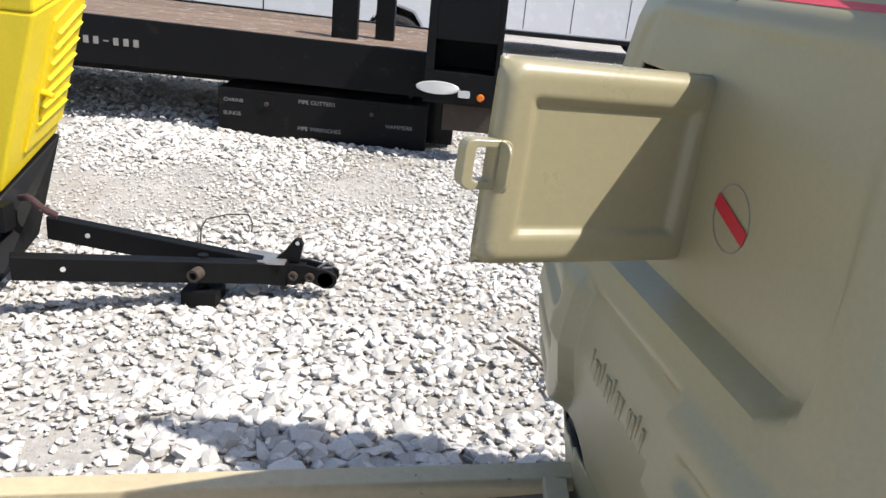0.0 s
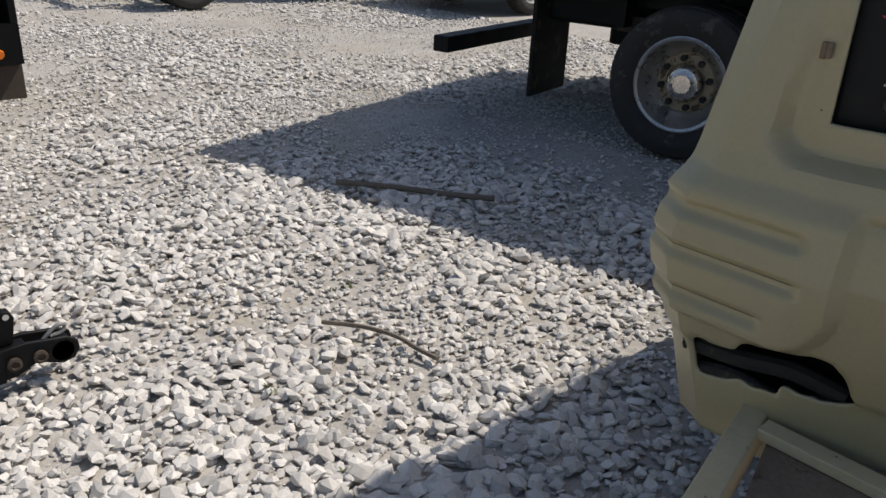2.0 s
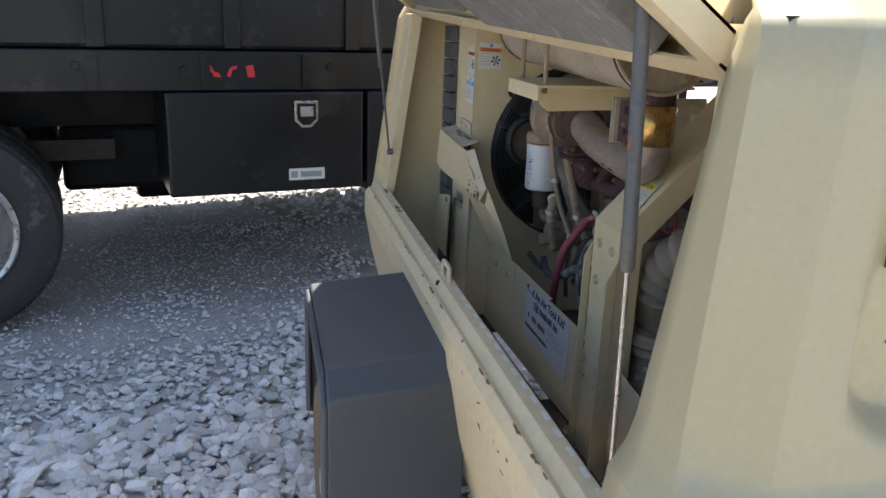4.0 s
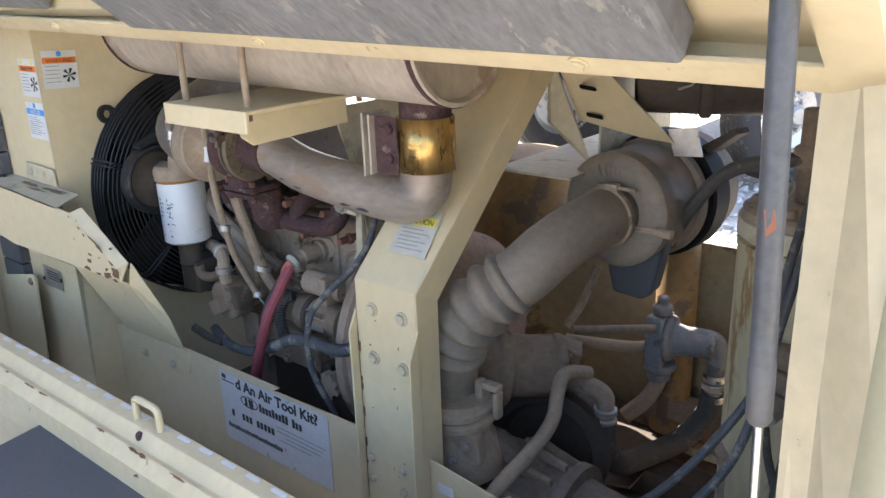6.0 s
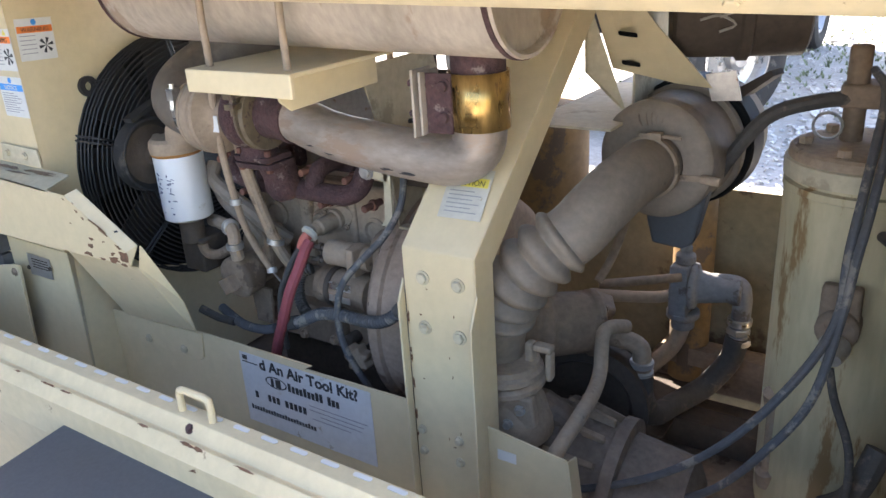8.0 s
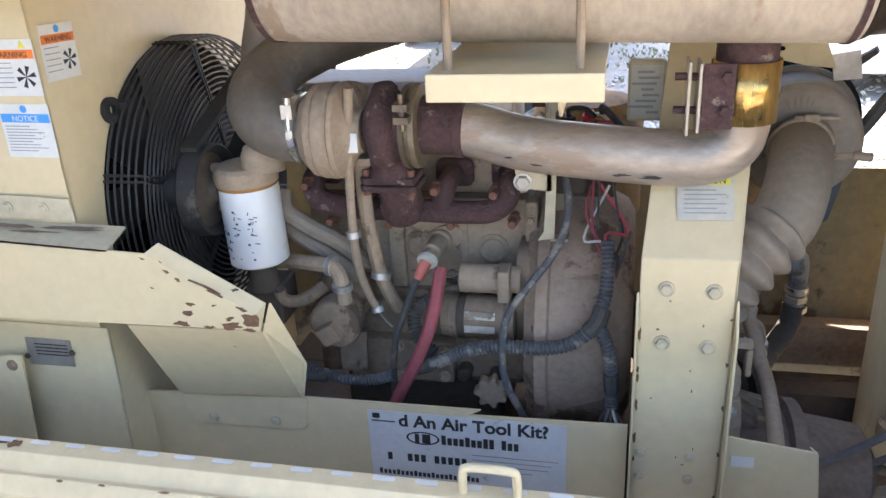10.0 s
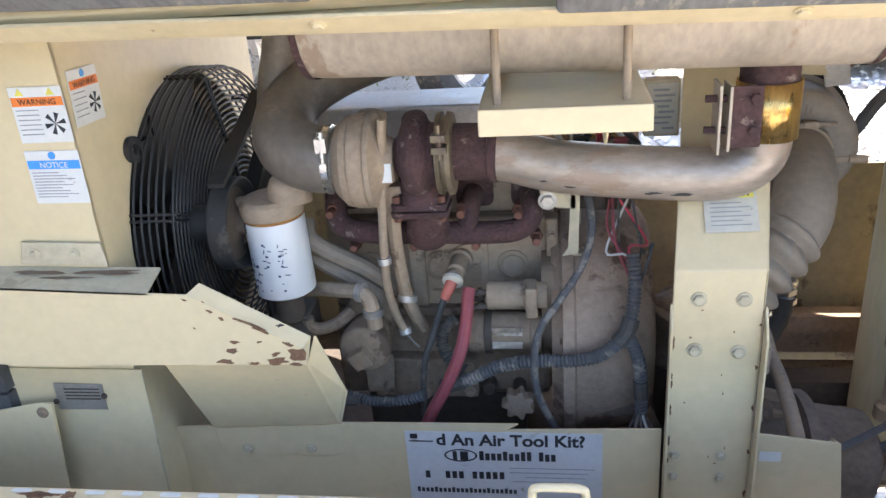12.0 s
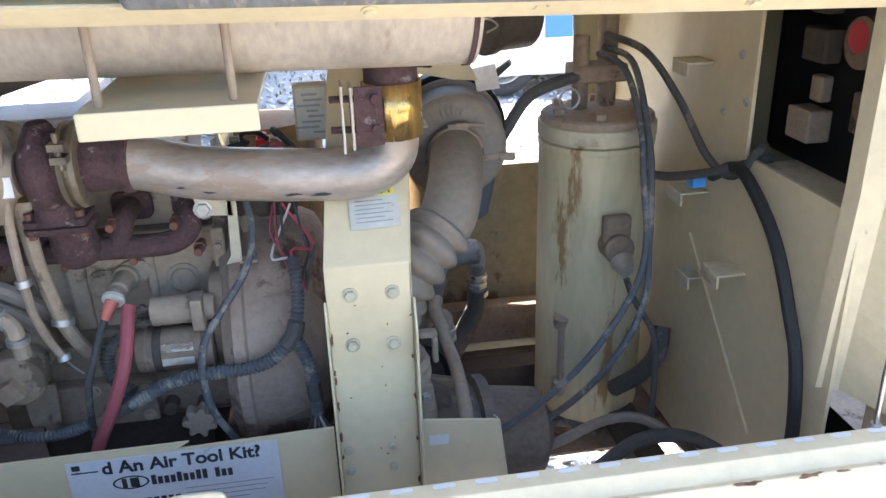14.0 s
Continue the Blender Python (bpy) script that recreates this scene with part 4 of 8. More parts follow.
# raised side door: a shoulder near the hinge, then nearly upright; rim flanges and foam pads
def side_door(s):
    prof = [(0.435, 0.0), (0.550, 0.085), (0.585, 0.585)]

    def at(x, k, t, lift=0.0):
        """A point at x on leg k of the door's section, lifted towards its inner side."""
        (a, b), (c, d) = prof[k], prof[k + 1]
        n = Vector((d - b, a - c)).normalized()
        y, z = a + (c - a) * t + n.x * lift, b + (d - b) * t + n.y * lift
        return Vector((x, YC + s * y, 1.333 + 0.025 * (x - 0.8) + z))

    def strip(bm, k, t0, t1, x0, x1, l0, l1):
        v = [bm.verts.new(at(x, k, t, l)) for l in (l0, l1) for x, t in ((x0, t0), (x1, t0), (x1, t1), (x0, t1))]
        for q in ((3, 2, 1, 0), (4, 5, 6, 7), (0, 1, 5, 4), (1, 2, 6, 5), (2, 3, 7, 6), (3, 0, 4, 7)):
            bm.faces.new([v[i] for i in q])

    x0, x1 = 0.765, 2.60
    bm = bmesh.new()
    strip(bm, 0, 0, 1, x0, x1, -0.034, -0.030)
    strip(bm, 1, 0, 1, x0, x1, -0.034, -0.030)
    door = part("raised_side_door", bm, "cream", comp, "raised cream side door lined with worn grey foam")
    bm = bmesh.new()
    strip(bm, 0, 0, 0.22, x0, x1, 0.0, 0.004)
    strip(bm, 0, -0.02, 0.01, x0, x1, -0.034, 0.004)
    strip(bm, 1, 0.94, 1.0, x0, x1, 0.0, 0.004)
    part("rim_flange", bm, "cream_worn", door, "cream folded rim with chipped edge")
    for xa, xb in ((x0, x0 + 0.04), (x1 - 0.04, x1)):
        bm = bmesh.new()
        strip(bm, 0, 0.0, 1.0, xa, xb, 0.0, 0.004)
        strip(bm, 1, 0.0, 1.0, xa, xb, 0.0, 0.004)
        xe = xa if xa == x0 else xb - 0.004
        strip(bm, 0, 0.0, 1.0, xe, xe + 0.004, -0.034, 0.0)
        strip(bm, 1, 0.0, 1.0, xe, xe + 0.004, -0.034, 0.0)
        part("end_flange", bm, "cream", door)
    for xa, xb in ((0.90, 1.655), (1.90, 2.50)):
        bm = bmesh.new()
        strip(bm, 0, 0.24, 1.0, xa, xb, -0.026, 0.012 if xa < 1 else -0.010)
        strip(bm, 1, 0.0, 0.90, xa, xb, -0.026, 0.012 if xa < 1 else -0.010)
        part("foam_pad", bm, "foam", door, "grey foam pad with pale scuff streaks", bevel=0.006)
    for x in (1.0, 1.42, 1.90, 2.35):
        bm = bmesh.new()
        n = (at(x, 0, 0.1, 1) - at(x, 0, 0.1, 0)).normalized()
        hexbolt(bm, at(x, 0, 0.11, 0.004), n, 0.007, 0.004)
        part("bolt", bm, "cream_worn", door)
    return door


near_door = side_door(1)
side_door(-1)

# gas strut at the front of the bay
strut_foot, strut_mid, strut_top = Vector((0.796, 1.968, 0.800)), Vector((0.806, 1.972, 1.112)), Vector((0.824, 1.990, 1.72))
bm = B()
cyl(bm, strut_foot, strut_mid, 0.0036, 14)
strut = part("gas_strut_rod", bm, "chrome", comp, "polished strut rod", smooth="keep")
bm = B()
dd = (strut_top - strut_mid)
turned(bm, strut_mid - dd.normalized() * 0.006, dd, [(0, 0.0065), (0.004, 0.0092), (0.05, 0.0095), (0.052, 0.0088), (dd.length, 0.0090)], 20)
part("gas_strut_tube", bm, "strut", strut, "worn dark grey strut tube")
bm = B()
m = face_pose(strut_mid + dd * 0.24 + Vector((-0.0010, 0.0086, 0)), (1, 0.1, 0), (0, 0, 1))
prism(bm, [m @ Vector(p) for p in ((-0.005, -0.004, 0), (0.001, -0.010, 0), (0.003, 0.004, 0), (0.004, 0.008, 0), (-0.003, 0.009, 0))], m.to_3x3() @ Vector((0, 0, 0.0008)))
part("rust_patch", bm, "rust_orange", strut)
bm = B()
turned(bm, strut_foot - Vector((0, 0, 0.02)), (0, 0, 1), [(0, 0.008), (0.012, 0.010), (0.03, 0.007)], 12)
part("strut_ball", bm, "steel", strut)


# rear strut of the raised door, a thin dark rod down to the rear post
rear_foot, rear_top = Vector((2.590, 1.972, 0.935)), Vector((2.575, 2.052, 1.62))
bm = B()
cyl(bm, rear_foot, rear_foot.lerp(rear_top, 0.42), 0.0036, 12)
cyl(bm, rear_foot.lerp(rear_top, 0.40), rear_top, 0.0085, 16, 0.002)
turned(bm, rear_foot - Vector((0, 0.012, 0)), (0, 1, 0), [(0, 0.011), (0.016, 0.010), (0.020, 0.006)], 12)
part("rear_gas_strut", bm, "strut", comp, "thin dark gas strut at the rear of the door")


# ---------------------------------------------------------------- engine bay: radiator end
FC, FR = Vector((2.272, 1.447, 0.986)), 0.262
bm = B()
# face plate with a round opening
SQ = []
for k in range(64):
    a = k * math.tau / 64
    c, sn = math.cos(a), math.sin(a)
    t = min((0.322 if c > 0 else 0.343) / max(abs(c), 1e-6), (0.397 if sn > 0 else 0.53) / max(abs(sn), 1e-6))
    SQ.append((c, sn, t))
for x in (2.29, 2.294):
    outer = [bm.verts.new((x, FC.y + c * t, FC.z + sn * t)) for c, sn, t in SQ]
    hole = [bm.verts.new((x, FC.y + c * FR * 0.985, FC.z + sn * FR * 0.985)) for c, sn, t in SQ]
    for k in range(64):
        bm.faces.new((outer[k], outer[(k + 1) % 64], hole[(k + 1) % 64], hole[k]))
shroud = part("radiator_shroud", bm, "cream", comp, "cream radiator shroud with warning stickers")
for a, b in (((2.2945, 1.765, 0.45), (2.72, 1.769, 1.385)), ((2.2945, 1.10, 0.45), (2.72, 1.104, 1.385)), ((2.2945, 1.105, 1.381), (2.72, 1.764, 1.385))):
    bm = B()
    box(bm, a, b)
    part("shroud_panel", bm, "cream", shroud)
for i in range(16):
    bm = B()
    z = 0.52 + i * 0.052
    box(bm, (2.50, 1.772, z), (2.60, 1.792, z + 0.047))
    part("cooler_fin", bm, "fin", shroud)
bm = B()
box(bm, (2.42, 1.12, 0.50), (2.48, 1.75, 1.34))
part("radiator_core", bm, "black", shroud)


def ring_wire(bm, x, r, thick):
    k = 44
    c = [FC + Vector((x, r * math.cos(a), r * math.sin(a))) for a in (i * math.tau / k for i in range(k))]
    rows = []
    for i, p in enumerate(c):
        a = i * math.tau / k
        out = Vector((0, math.cos(a), math.sin(a)))
        rows.append([bm.verts.new(p + (out * math.cos(b) + Vector((1, 0, 0)) * math.sin(b)) * thick) for b in (j * math.tau / 5 for j in range(5))])
    for i in range(k):
        for j in range(5):
            bm.faces.new((rows[i][j], rows[(i + 1) % k][j], rows[(i + 1) % k][(j + 1) % 5], rows[i][(j + 1) % 5])).smooth = True


for i in range(20):
    bm = B()
    r = FR - 0.004 - i * 0.0095
    ring_wire(bm, -0.050 - 0.014 * (1 - (r / FR) ** 2), r, 0.0021)
    part("guard_ring", bm, "guard", shroud)
for off in (0.010, -0.002, -0.014, -0.026, -0.038):
    bm = B()
    ring_wire(bm, off, FR, 0.0022)
    part("guard_ring", bm, "guard", shroud)
for k in range(6):
    a = radians(20 + k * 60)
    for da in (-0.018, 0.018):
        c, sn = math.cos(a + da), math.sin(a + da)
        bm = B()
        tube(bm, [FC + Vector((0.016, FR * c, FR * sn)), FC + Vector((-0.046, FR * c, FR * sn)), FC + Vector((-0.053, FR * 0.97 * c, FR * 0.97 * sn)), FC + Vector((-0.066, 0.07 * c, 0.07 * sn))], 0.0026, 5, 1)
        part("guard_spoke", bm, "guard", shroud)
bm = B()
turned(bm, FC + Vector((0.05, 0, 0)), (1, 0, 0), [(0, 0.07), (0.03, 0.07)], 24)
fan = part("fan_hub", bm, "guard", shroud)
bm = B()
for k in range(7):
    a = k * math.tau / 7
    c, sn = math.cos(a), math.sin(a)
    prism(bm, [FC + Vector((0.052, 0.06 * c - 0.03 * sn, 0.06 * sn + 0.03 * c)), FC + Vector((0.068, 0.06 * c + 0.03 * sn, 0.06 * sn - 0.03 * c)), FC + Vector((0.078, 0.24 * c + 0.07 * sn, 0.24 * sn - 0.07 * c)), FC + Vector((0.042, 0.24 * c - 0.06 * sn, 0.24 * sn + 0.06 * c))], (0.004, 0, 0))
pieces("fan_blade", bm, "guard", fan)
bm = B()
turned(bm, (2.138, 1.628, 1.040), (1, 0, 0), [(0.016, 0.056), (0.004, 0.064), (0.0, 0.0685), (0.002, 0.0720), (0.030, 0.0735), (0.034, 0.0700), (0.036, 0.03), (0.10, 0.03)], 48, caps=False)
pul = part("fan_pulley", bm, "rubber", shroud, "dark smooth fan pulley", smooth="keep")
bm = B()
turned(bm, (2.149, 1.628, 1.040), (1, 0, 0), [(-0.016, 0.001), (-0.016, 0.018), (-0.004, 0.020), (0.0, 0.030), (0.004, 0.050), (0.002, 0.060)], 36, caps=False)
part("pulley_face", bm, "dust_dark", pul, "dark dusty pulley face", smooth="keep")
def belt(a, b, wide, thick):
    """A flat belt run from a to b, in the plane of the pulleys."""
    a, b = Vector(a), Vector(b)
    n = (b - a).cross(Vector((1, 0, 0))).normalized() * thick
    bm = B()
    prism(bm, [a - n, b - n, b + n, a + n], (wide, 0, 0))
    return bm


part("belt", belt((2.146, 1.660, 1.112), (2.146, 1.420, 1.200), 0.026, 0.004), "rubber", shroud)
part("belt", belt((2.146, 1.565, 1.040), (2.146, 1.385, 1.150), 0.026, 0.004), "rubber", shroud)
bm = B()
turned(bm, (2.290, 1.645, 1.168), (-1, 0, 0.1), [(0, 0.020), (0.010, 0.020), (0.010, 0.009), (0.0, 0.009)], 20, caps=False)
box(bm, (2.276, 1.60, 1.160), (2.286, 1.632, 1.176))
part("guard_lug", bm, "guard", shroud)
bm = B()
prism(bm, [(2.412, 1.772, 1.076), (2.292, 1.772, 1.072), (2.288, 1.772, 1.037), (2.421, 1.772, 1.041)], (0, 0.004, 0))
brk = part("angle_bracket", bm, "cream_dusty", shroud, bevel=0.001)
bolts([(2.393, 1.777, 1.058), (2.333, 1.777, 1.057)], (0, 1, 0), "cream_dusty", brk, 0.006, 0.004)


def sticker(tl, tr, bl, head, head_mat, parent, label, lines=6, marks=()):
    """A paper label laid on a sheet: corners, a coloured header with a word, and rows of plain bars."""
    tl, tr, bl = Vector(tl), Vector(tr), Vector(bl)
    w, h = (tr - tl).length, (bl - tl).length
    m = face_pose(bl, tr - tl, tl - bl)
    bm = B()
    slab(bm, m, 0, 0, w, h, 0, 0.0008)
    st = part("sticker", bm, "sticker", parent, label)
    bm = B()
    slab(bm, m, 0.02 * w, h * 0.66, 0.98 * w, h * 0.82, 0.0009, 0.0013)
    part("header_bar", bm, head_mat, st)
    words("header_word", head, h * 0.15, m @ Matrix.Translation((w * 0.5, h * 0.685, 0.0015)), "ink" if head_mat != "blue" else "sticker", st, 0.0002, align="CENTER", squeeze=min(1.0, w / (h * 0.85)))
    bm = B()
    for i in range(lines):
        y = h * (0.58 - 0.52 * i / lines)
        slab(bm, m, w * 0.06, y, w * (0.48 if "picture" in marks else 0.55 + 0.35 * ((i * 7) % 5) / 5), y + h * 0.018, 0.0009, 0.0013)
    pieces("text_bar", bm, "grey_ink", st)
    for kind in marks:
        bm = B()
        if kind == "triangles":
            for cx in (0.20, 0.78):
                t = bmesh.new()
                prism(t, [(w * cx - h * 0.08, h * 0.85, 0.0009), (w * cx + h * 0.08, h * 0.85, 0.0009), (w * cx, h * 0.98, 0.0009)], (0, 0, 0.0005))
                bmesh.ops.transform(t, matrix=m, verts=t.verts)
                join(bm, t)
            pieces("warning_triangle", bm, "yellow_label", st)
        if kind == "dot":
            t = bmesh.new()
            turned(t, (w * 0.5, h * 0.91, 0.0009), (0, 0, 1), [(0, h * 0.07), (0.0005, h * 0.07)], 20)
            bmesh.ops.transform(t, matrix=m, verts=t.verts)
            part("dot", join(bm, t), "blue", st)
        if kind == "picture":
            t = bmesh.new()
            for k in range(6):
                a = k * math.pi / 3
                prism(t, [(w * 0.74, h * 0.34, 0.0009), (w * 0.74 + w * 0.20 * math.cos(a), h * 0.34 + w * 0.20 * math.sin(a), 0.0009), (w * 0.74 + w * 0.20 * math.cos(a + 0.45), h * 0.34 + w * 0.20 * math.sin(a + 0.45), 0.0009)], (0, 0, 0.0005))
            bmesh.ops.transform(t, matrix=m, verts=t.verts)
            part("pictogram", join(bm, t), "ink", st)
    return st


sticker((2.365, 1.770, 1.293), (2.289, 1.770, 1.293), (2.368, 1.770, 1.218), "WARNING", "orange", shroud, "white warning sticker with an orange band", 6, ("triangles", "picture"))
sticker((2.366, 1.770, 1.207), (2.287, 1.770, 1.206), (2.371, 1.770, 1.132), "NOTICE", "blue", shroud, "white notice sticker with a blue band", 9, ("dot",))
sticker((2.288, 1.756, 1.308), (2.288, 1.685, 1.305), (2.288, 1.762, 1.234), "WARNING", "orange", shroud, "white fan warning sticker with an orange band", 5, ("dot", "picture"))

# sheet-metal cover beside the radiator
bm = B()
prism(bm, [(2.500, 1.820, 1.029), (2.214, 1.820, 1.015), (2.158, 1.820, 1.012), (2.005, 1.820, 0.929), (2.002, 1.820, 0.904), (2.443, 1.820, 0.898), (2.544, 1.820, 0.910)], (0, -0.003, 0))
cover = part("upper_cover", bm, "cream", shroud, "cream sheet cover with chipped rusty corner")
bm = B()
prism(bm, [(2.158, 1.820, 1.012), (2.145, 1.800, 1.021), (1.998, 1.802, 0.938), (2.002, 1.820, 0.904), (2.005, 1.820, 0.929)], (0, -0.002, -0.002))
part("cover_flange", bm, "cream", cover)
bm = B()
prism(bm, [(2.500, 1.820, 1.029), (2.214, 1.820, 1.015), (2.214, 1.768, 1.030), (2.518, 1.768, 1.038)], (0, 0, -0.003))
part("cover_top", bm, "cream_dusty", cover, "dusty cream top of the cover")
chips(cover, [((2.161, 1.820, 1.005), 0.010, 0.004, -20), ((2.135, 1.819, 1.001), 0.006, 0.003, -30), ((2.128, 1.820, 0.987), 0.012, 0.005, -20), ((2.114, 1.820, 0.976), 0.009, 0.006, -30), ((2.155, 1.820, 0.961), 0.006, 0.003, -30), ((2.101, 1.820, 0.939), 0.019, 0.006, 5), ((2.107, 1.820, 0.925), 0.026, 0.011, -4), ((2.118, 1.820, 0.907), 0.030, 0.011, 0), ((2.078, 1.820, 0.905), 0.022, 0.005, 0), ((2.066, 1.820, 0.939), 0.010, 0.004, 15), ((2.045, 1.820, 0.920), 0.018, 0.008, 15), ((2.044, 1.820, 0.908), 0.042, 0.013, 4), ((2.014, 1.820, 0.920), 0.026, 0.024, -40), ((2.025, 1.820, 0.936), 0.016, 0.007, -20), ((2.078, 1.820, 0.969), 0.052, 0.006, -24), ((2.061, 1.820, 0.959), 0.032, 0.008, -24), ((2.018, 1.820, 0.904), 0.020, 0.006, 0)], (0, 1, 0), seed=8)
chips(cover, [((2.035, 1.811, 0.960), 0.014, 0.006, 10)], (0, 1, 0.5), "dark_chip", 9, "scuff")
chips(cover, [((2.392, 1.785, 1.032), 0.09, 0.016, 0), ((2.290, 1.782, 1.030), 0.11, 0.018, 0), ((2.345, 1.792, 1.027), 0.10, 0.012, 0)], (0, 0.01, 1), "dust", 10, "dirt_patch")
bm = B()
prism(bm, [(2.224, 1.800, 0.887), (2.010, 1.800, 0.891), (2.004, 1.715, 0.727), (2.218, 1.715, 0.715)], (0, -0.003, 0.001))
prism(bm, [(2.010, 1.800, 0.891), (1.994, 1.800, 0.937), (1.976, 1.750, 0.811), (2.004, 1.715, 0.727)], (-0.003, -0.002, 0))
lower = part("lower_cover", bm, "cream", shroud, bevel=0.001)
chips(lower, [((2.062, 1.779, 0.850), 0.018, 0.005, -30), ((2.053, 1.765, 0.824), 0.022, 0.006, -22), ((2.036, 1.758, 0.810), 0.008, 0.003, -20)], (0, 0.78, -0.62), seed=12)
bm = B()
prism(bm, [(2.549, 1.772, 0.864), (2.283, 1.772, 0.862), (2.292, 1.772, 0.593), (2.573, 1.772, 0.586)], (0, -0.003, 0))
part("side_plate", bm, "cream", shroud)
bm = B()
prism(bm, [(2.284, 1.771, 0.862), (2.290, 1.771, 0.604), (2.351, 1.660, 0.529), (2.367, 1.620, 0.752)], (-0.002, 0, 0))
part("side_plate", bm, "cream_dusty", shroud)
bm = B()
prism(bm, [(2.431, 1.775, 0.839), (2.351, 1.774, 0.837), (2.353, 1.774, 0.791), (2.434, 1.774, 0.790)], (0, 0.001, 0))
plate = part("name_plate", bm, "steel", shroud, "small aluminium name plate")
bm = B()
for i in range(4):
    a, b = Vector((2.416, 1.776, 0.830)), Vector((2.358, 1.776, 0.830))
    z = -0.006 * i
    prism(bm, [a + Vector((0, 0, z)), b + Vector((0, 0, z)), b + Vector((0, 0, z - 0.002)), a + Vector((0, 0, z - 0.002))], (0, 0.0004, 0))
pieces("text_bar", bm, "dust_dark", plate)
for p in ((2.434, 1.776, 0.806), (2.351, 1.776, 0.817)):
    bm = B()
    turned(bm, p, (0, 1, 0), [(0, 0.005), (0.003, 0.004)], 10)
    part("rivet", bm, "dust_dark", plate)
bm = B()
prism(bm, [(2.595, 1.800, 0.788), (2.442, 1.800, 0.820), (2.422, 1.800, 0.819), (2.446, 1.800, 0.609), (2.641, 1.800, 0.604)], (0, -0.003, 0))
bbox = part("battery_box_side", bm, "cream", comp, bevel=0.001)
bm = B()
prism(bm, [(2.443, 1.804, 0.822), (2.421, 1.804, 0.821), (2.443, 1.804, 0.613), (2.467, 1.804, 0.612)], (0, -0.003, 0))
part("box_flange", bm, "cream", bbox)
bolts([(2.440, 1.804, 0.805)], (0, 1, 0), "dust", bbox, 0.007, 0.004)

# ---------------------------------------------------------------- frame members in front of the engine
bm = B()
prism(bm, [(2.302, 1.700, 0.704), (2.004, 1.700, 0.717), (1.722, 1.700, 0.719), (1.742, 1.700, 0.708), (1.504, 1.700, 0.714), (1.504, 1.700, 0.475), (2.341, 1.700, 0.447)], (0, -0.004, 0))
skirt = part("engine_skirt", bm, "cream", comp, "cream sheet skirt below the engine")
bm = B()
prism(bm, [(2.222, 1.704, 0.707), (2.002, 1.704, 0.717), (2.009, 1.704, 0.664), (2.020, 1.704, 0.655), (2.204, 1.704, 0.651), (2.220, 1.704, 0.662)], (0, -0.004, 0))
part("bracket_plate", bm, "cream", skirt, bevel=0.001)
bolts([(2.171, 1.706, 0.668), (2.061, 1.706, 0.671), (2.317, 1.702, 0.653)], (0, 1, 0), "cream_dusty", skirt, 0.007, 0.005)
# scuffed sign on the skirt
st, sr, sb = Vector((1.904, 1.701, 0.705)), Vector((1.592, 1.701, 0.708)), Vector((1.914, 1.701, 0.532))
SW, SH = (sr - st).length, 0.150
sm = face_pose(st - Vector((0, 0, SH)), (-1, 0, 0), (0, 0, 1))
bm = B()
slab(bm, sm, 0, 0, SW, SH, 0, 0.0008)
sign = part("sign", bm, "sign", skirt, "scuffed white sign lettered in black")
words("sign_lettering", "d An Air Tool Kit?", 0.0300, sm @ Matrix.Translation((0.050, SH - 0.0255, 0.001)), "ink", sign, 0.0003, squeeze=1.04, bold=0.0009)
bm = B()
slab(bm, sm, 0.008, SH - 0.014, 0.020, SH - 0.005, 0.0009, 0.0014)
slab(bm, sm, 0.006, SH - 0.020, 0.045, SH - 0.018, 0.0009, 0.0014)
for i in range(13):
    if i == 9:
        continue
    slab(bm, sm, 0.118 + i * 0.0095, SH - 0.0545, 0.118 + i * 0.0095 + 0.0070, SH - 0.041 + 0.004 * (i in (0, 4, 7, 8, 10)), 0.0009, 0.0014)
pieces("name_block", bm, "ink", sign)
bm = B()
t = bmesh.new()
o = [(0.0270 * math.cos(k * math.tau / 24), 0.0125 * math.sin(k * math.tau / 24)) for k in range(24)]
vo, vi = [t.verts.new((0.088 + x, SH - 0.046 + y, 0.001)) for x, y in o], [t.verts.new((0.088 + x * 0.88, SH - 0.046 + y * 0.80, 0.001)) for x, y in o]
for k in range(24):
    t.faces.new((vo[k], vo[(k + 1) % 24], vi[(k + 1) % 24], vi[k]))
bmesh.ops.transform(t, matrix=sm, verts=t.verts)
join(bm, t)
slab(bm, sm, 0.075, SH - 0.055, 0.082, SH - 0.038, 0.0009, 0.0014)
slab(bm, sm, 0.087, SH - 0.055, 0.100, SH - 0.038, 0.0009, 0.0014)
part("oval_badge", bm, "ink", sign)
bm = B()
for i in range(12):
    if i in (1, 2, 6):
        continue
    slab(bm, sm, 0.028 + i * 0.0110, SH - 0.092, 0.028 + i * 0.0110 + 0.0075, SH - 0.078, 0.0009, 0.0014)
pieces("number_block", bm, "ink", sign)
bm = B()
for i in range(23):
    slab(bm, sm, 0.012 + i * 0.0072, SH - 0.121, 0.012 + i * 0.0072 + 0.005, SH - 0.113 + 0.002 * (i % 4 == 0), 0.0009, 0.0014)
pieces("small_block", bm, "ink", sign)
bm = B()
for i, (x0, x1) in enumerate(((0.165, 0.300), (0.165, 0.29), (0.19, 0.285), (0.17, 0.26))):
    slab(bm, sm, x0, SH - 0.070 - i * 0.009, x1, SH - 0.0685 - i * 0.009, 0.0009, 0.0012)
pieces("scuff_bar", bm, "grey_ink", sign)

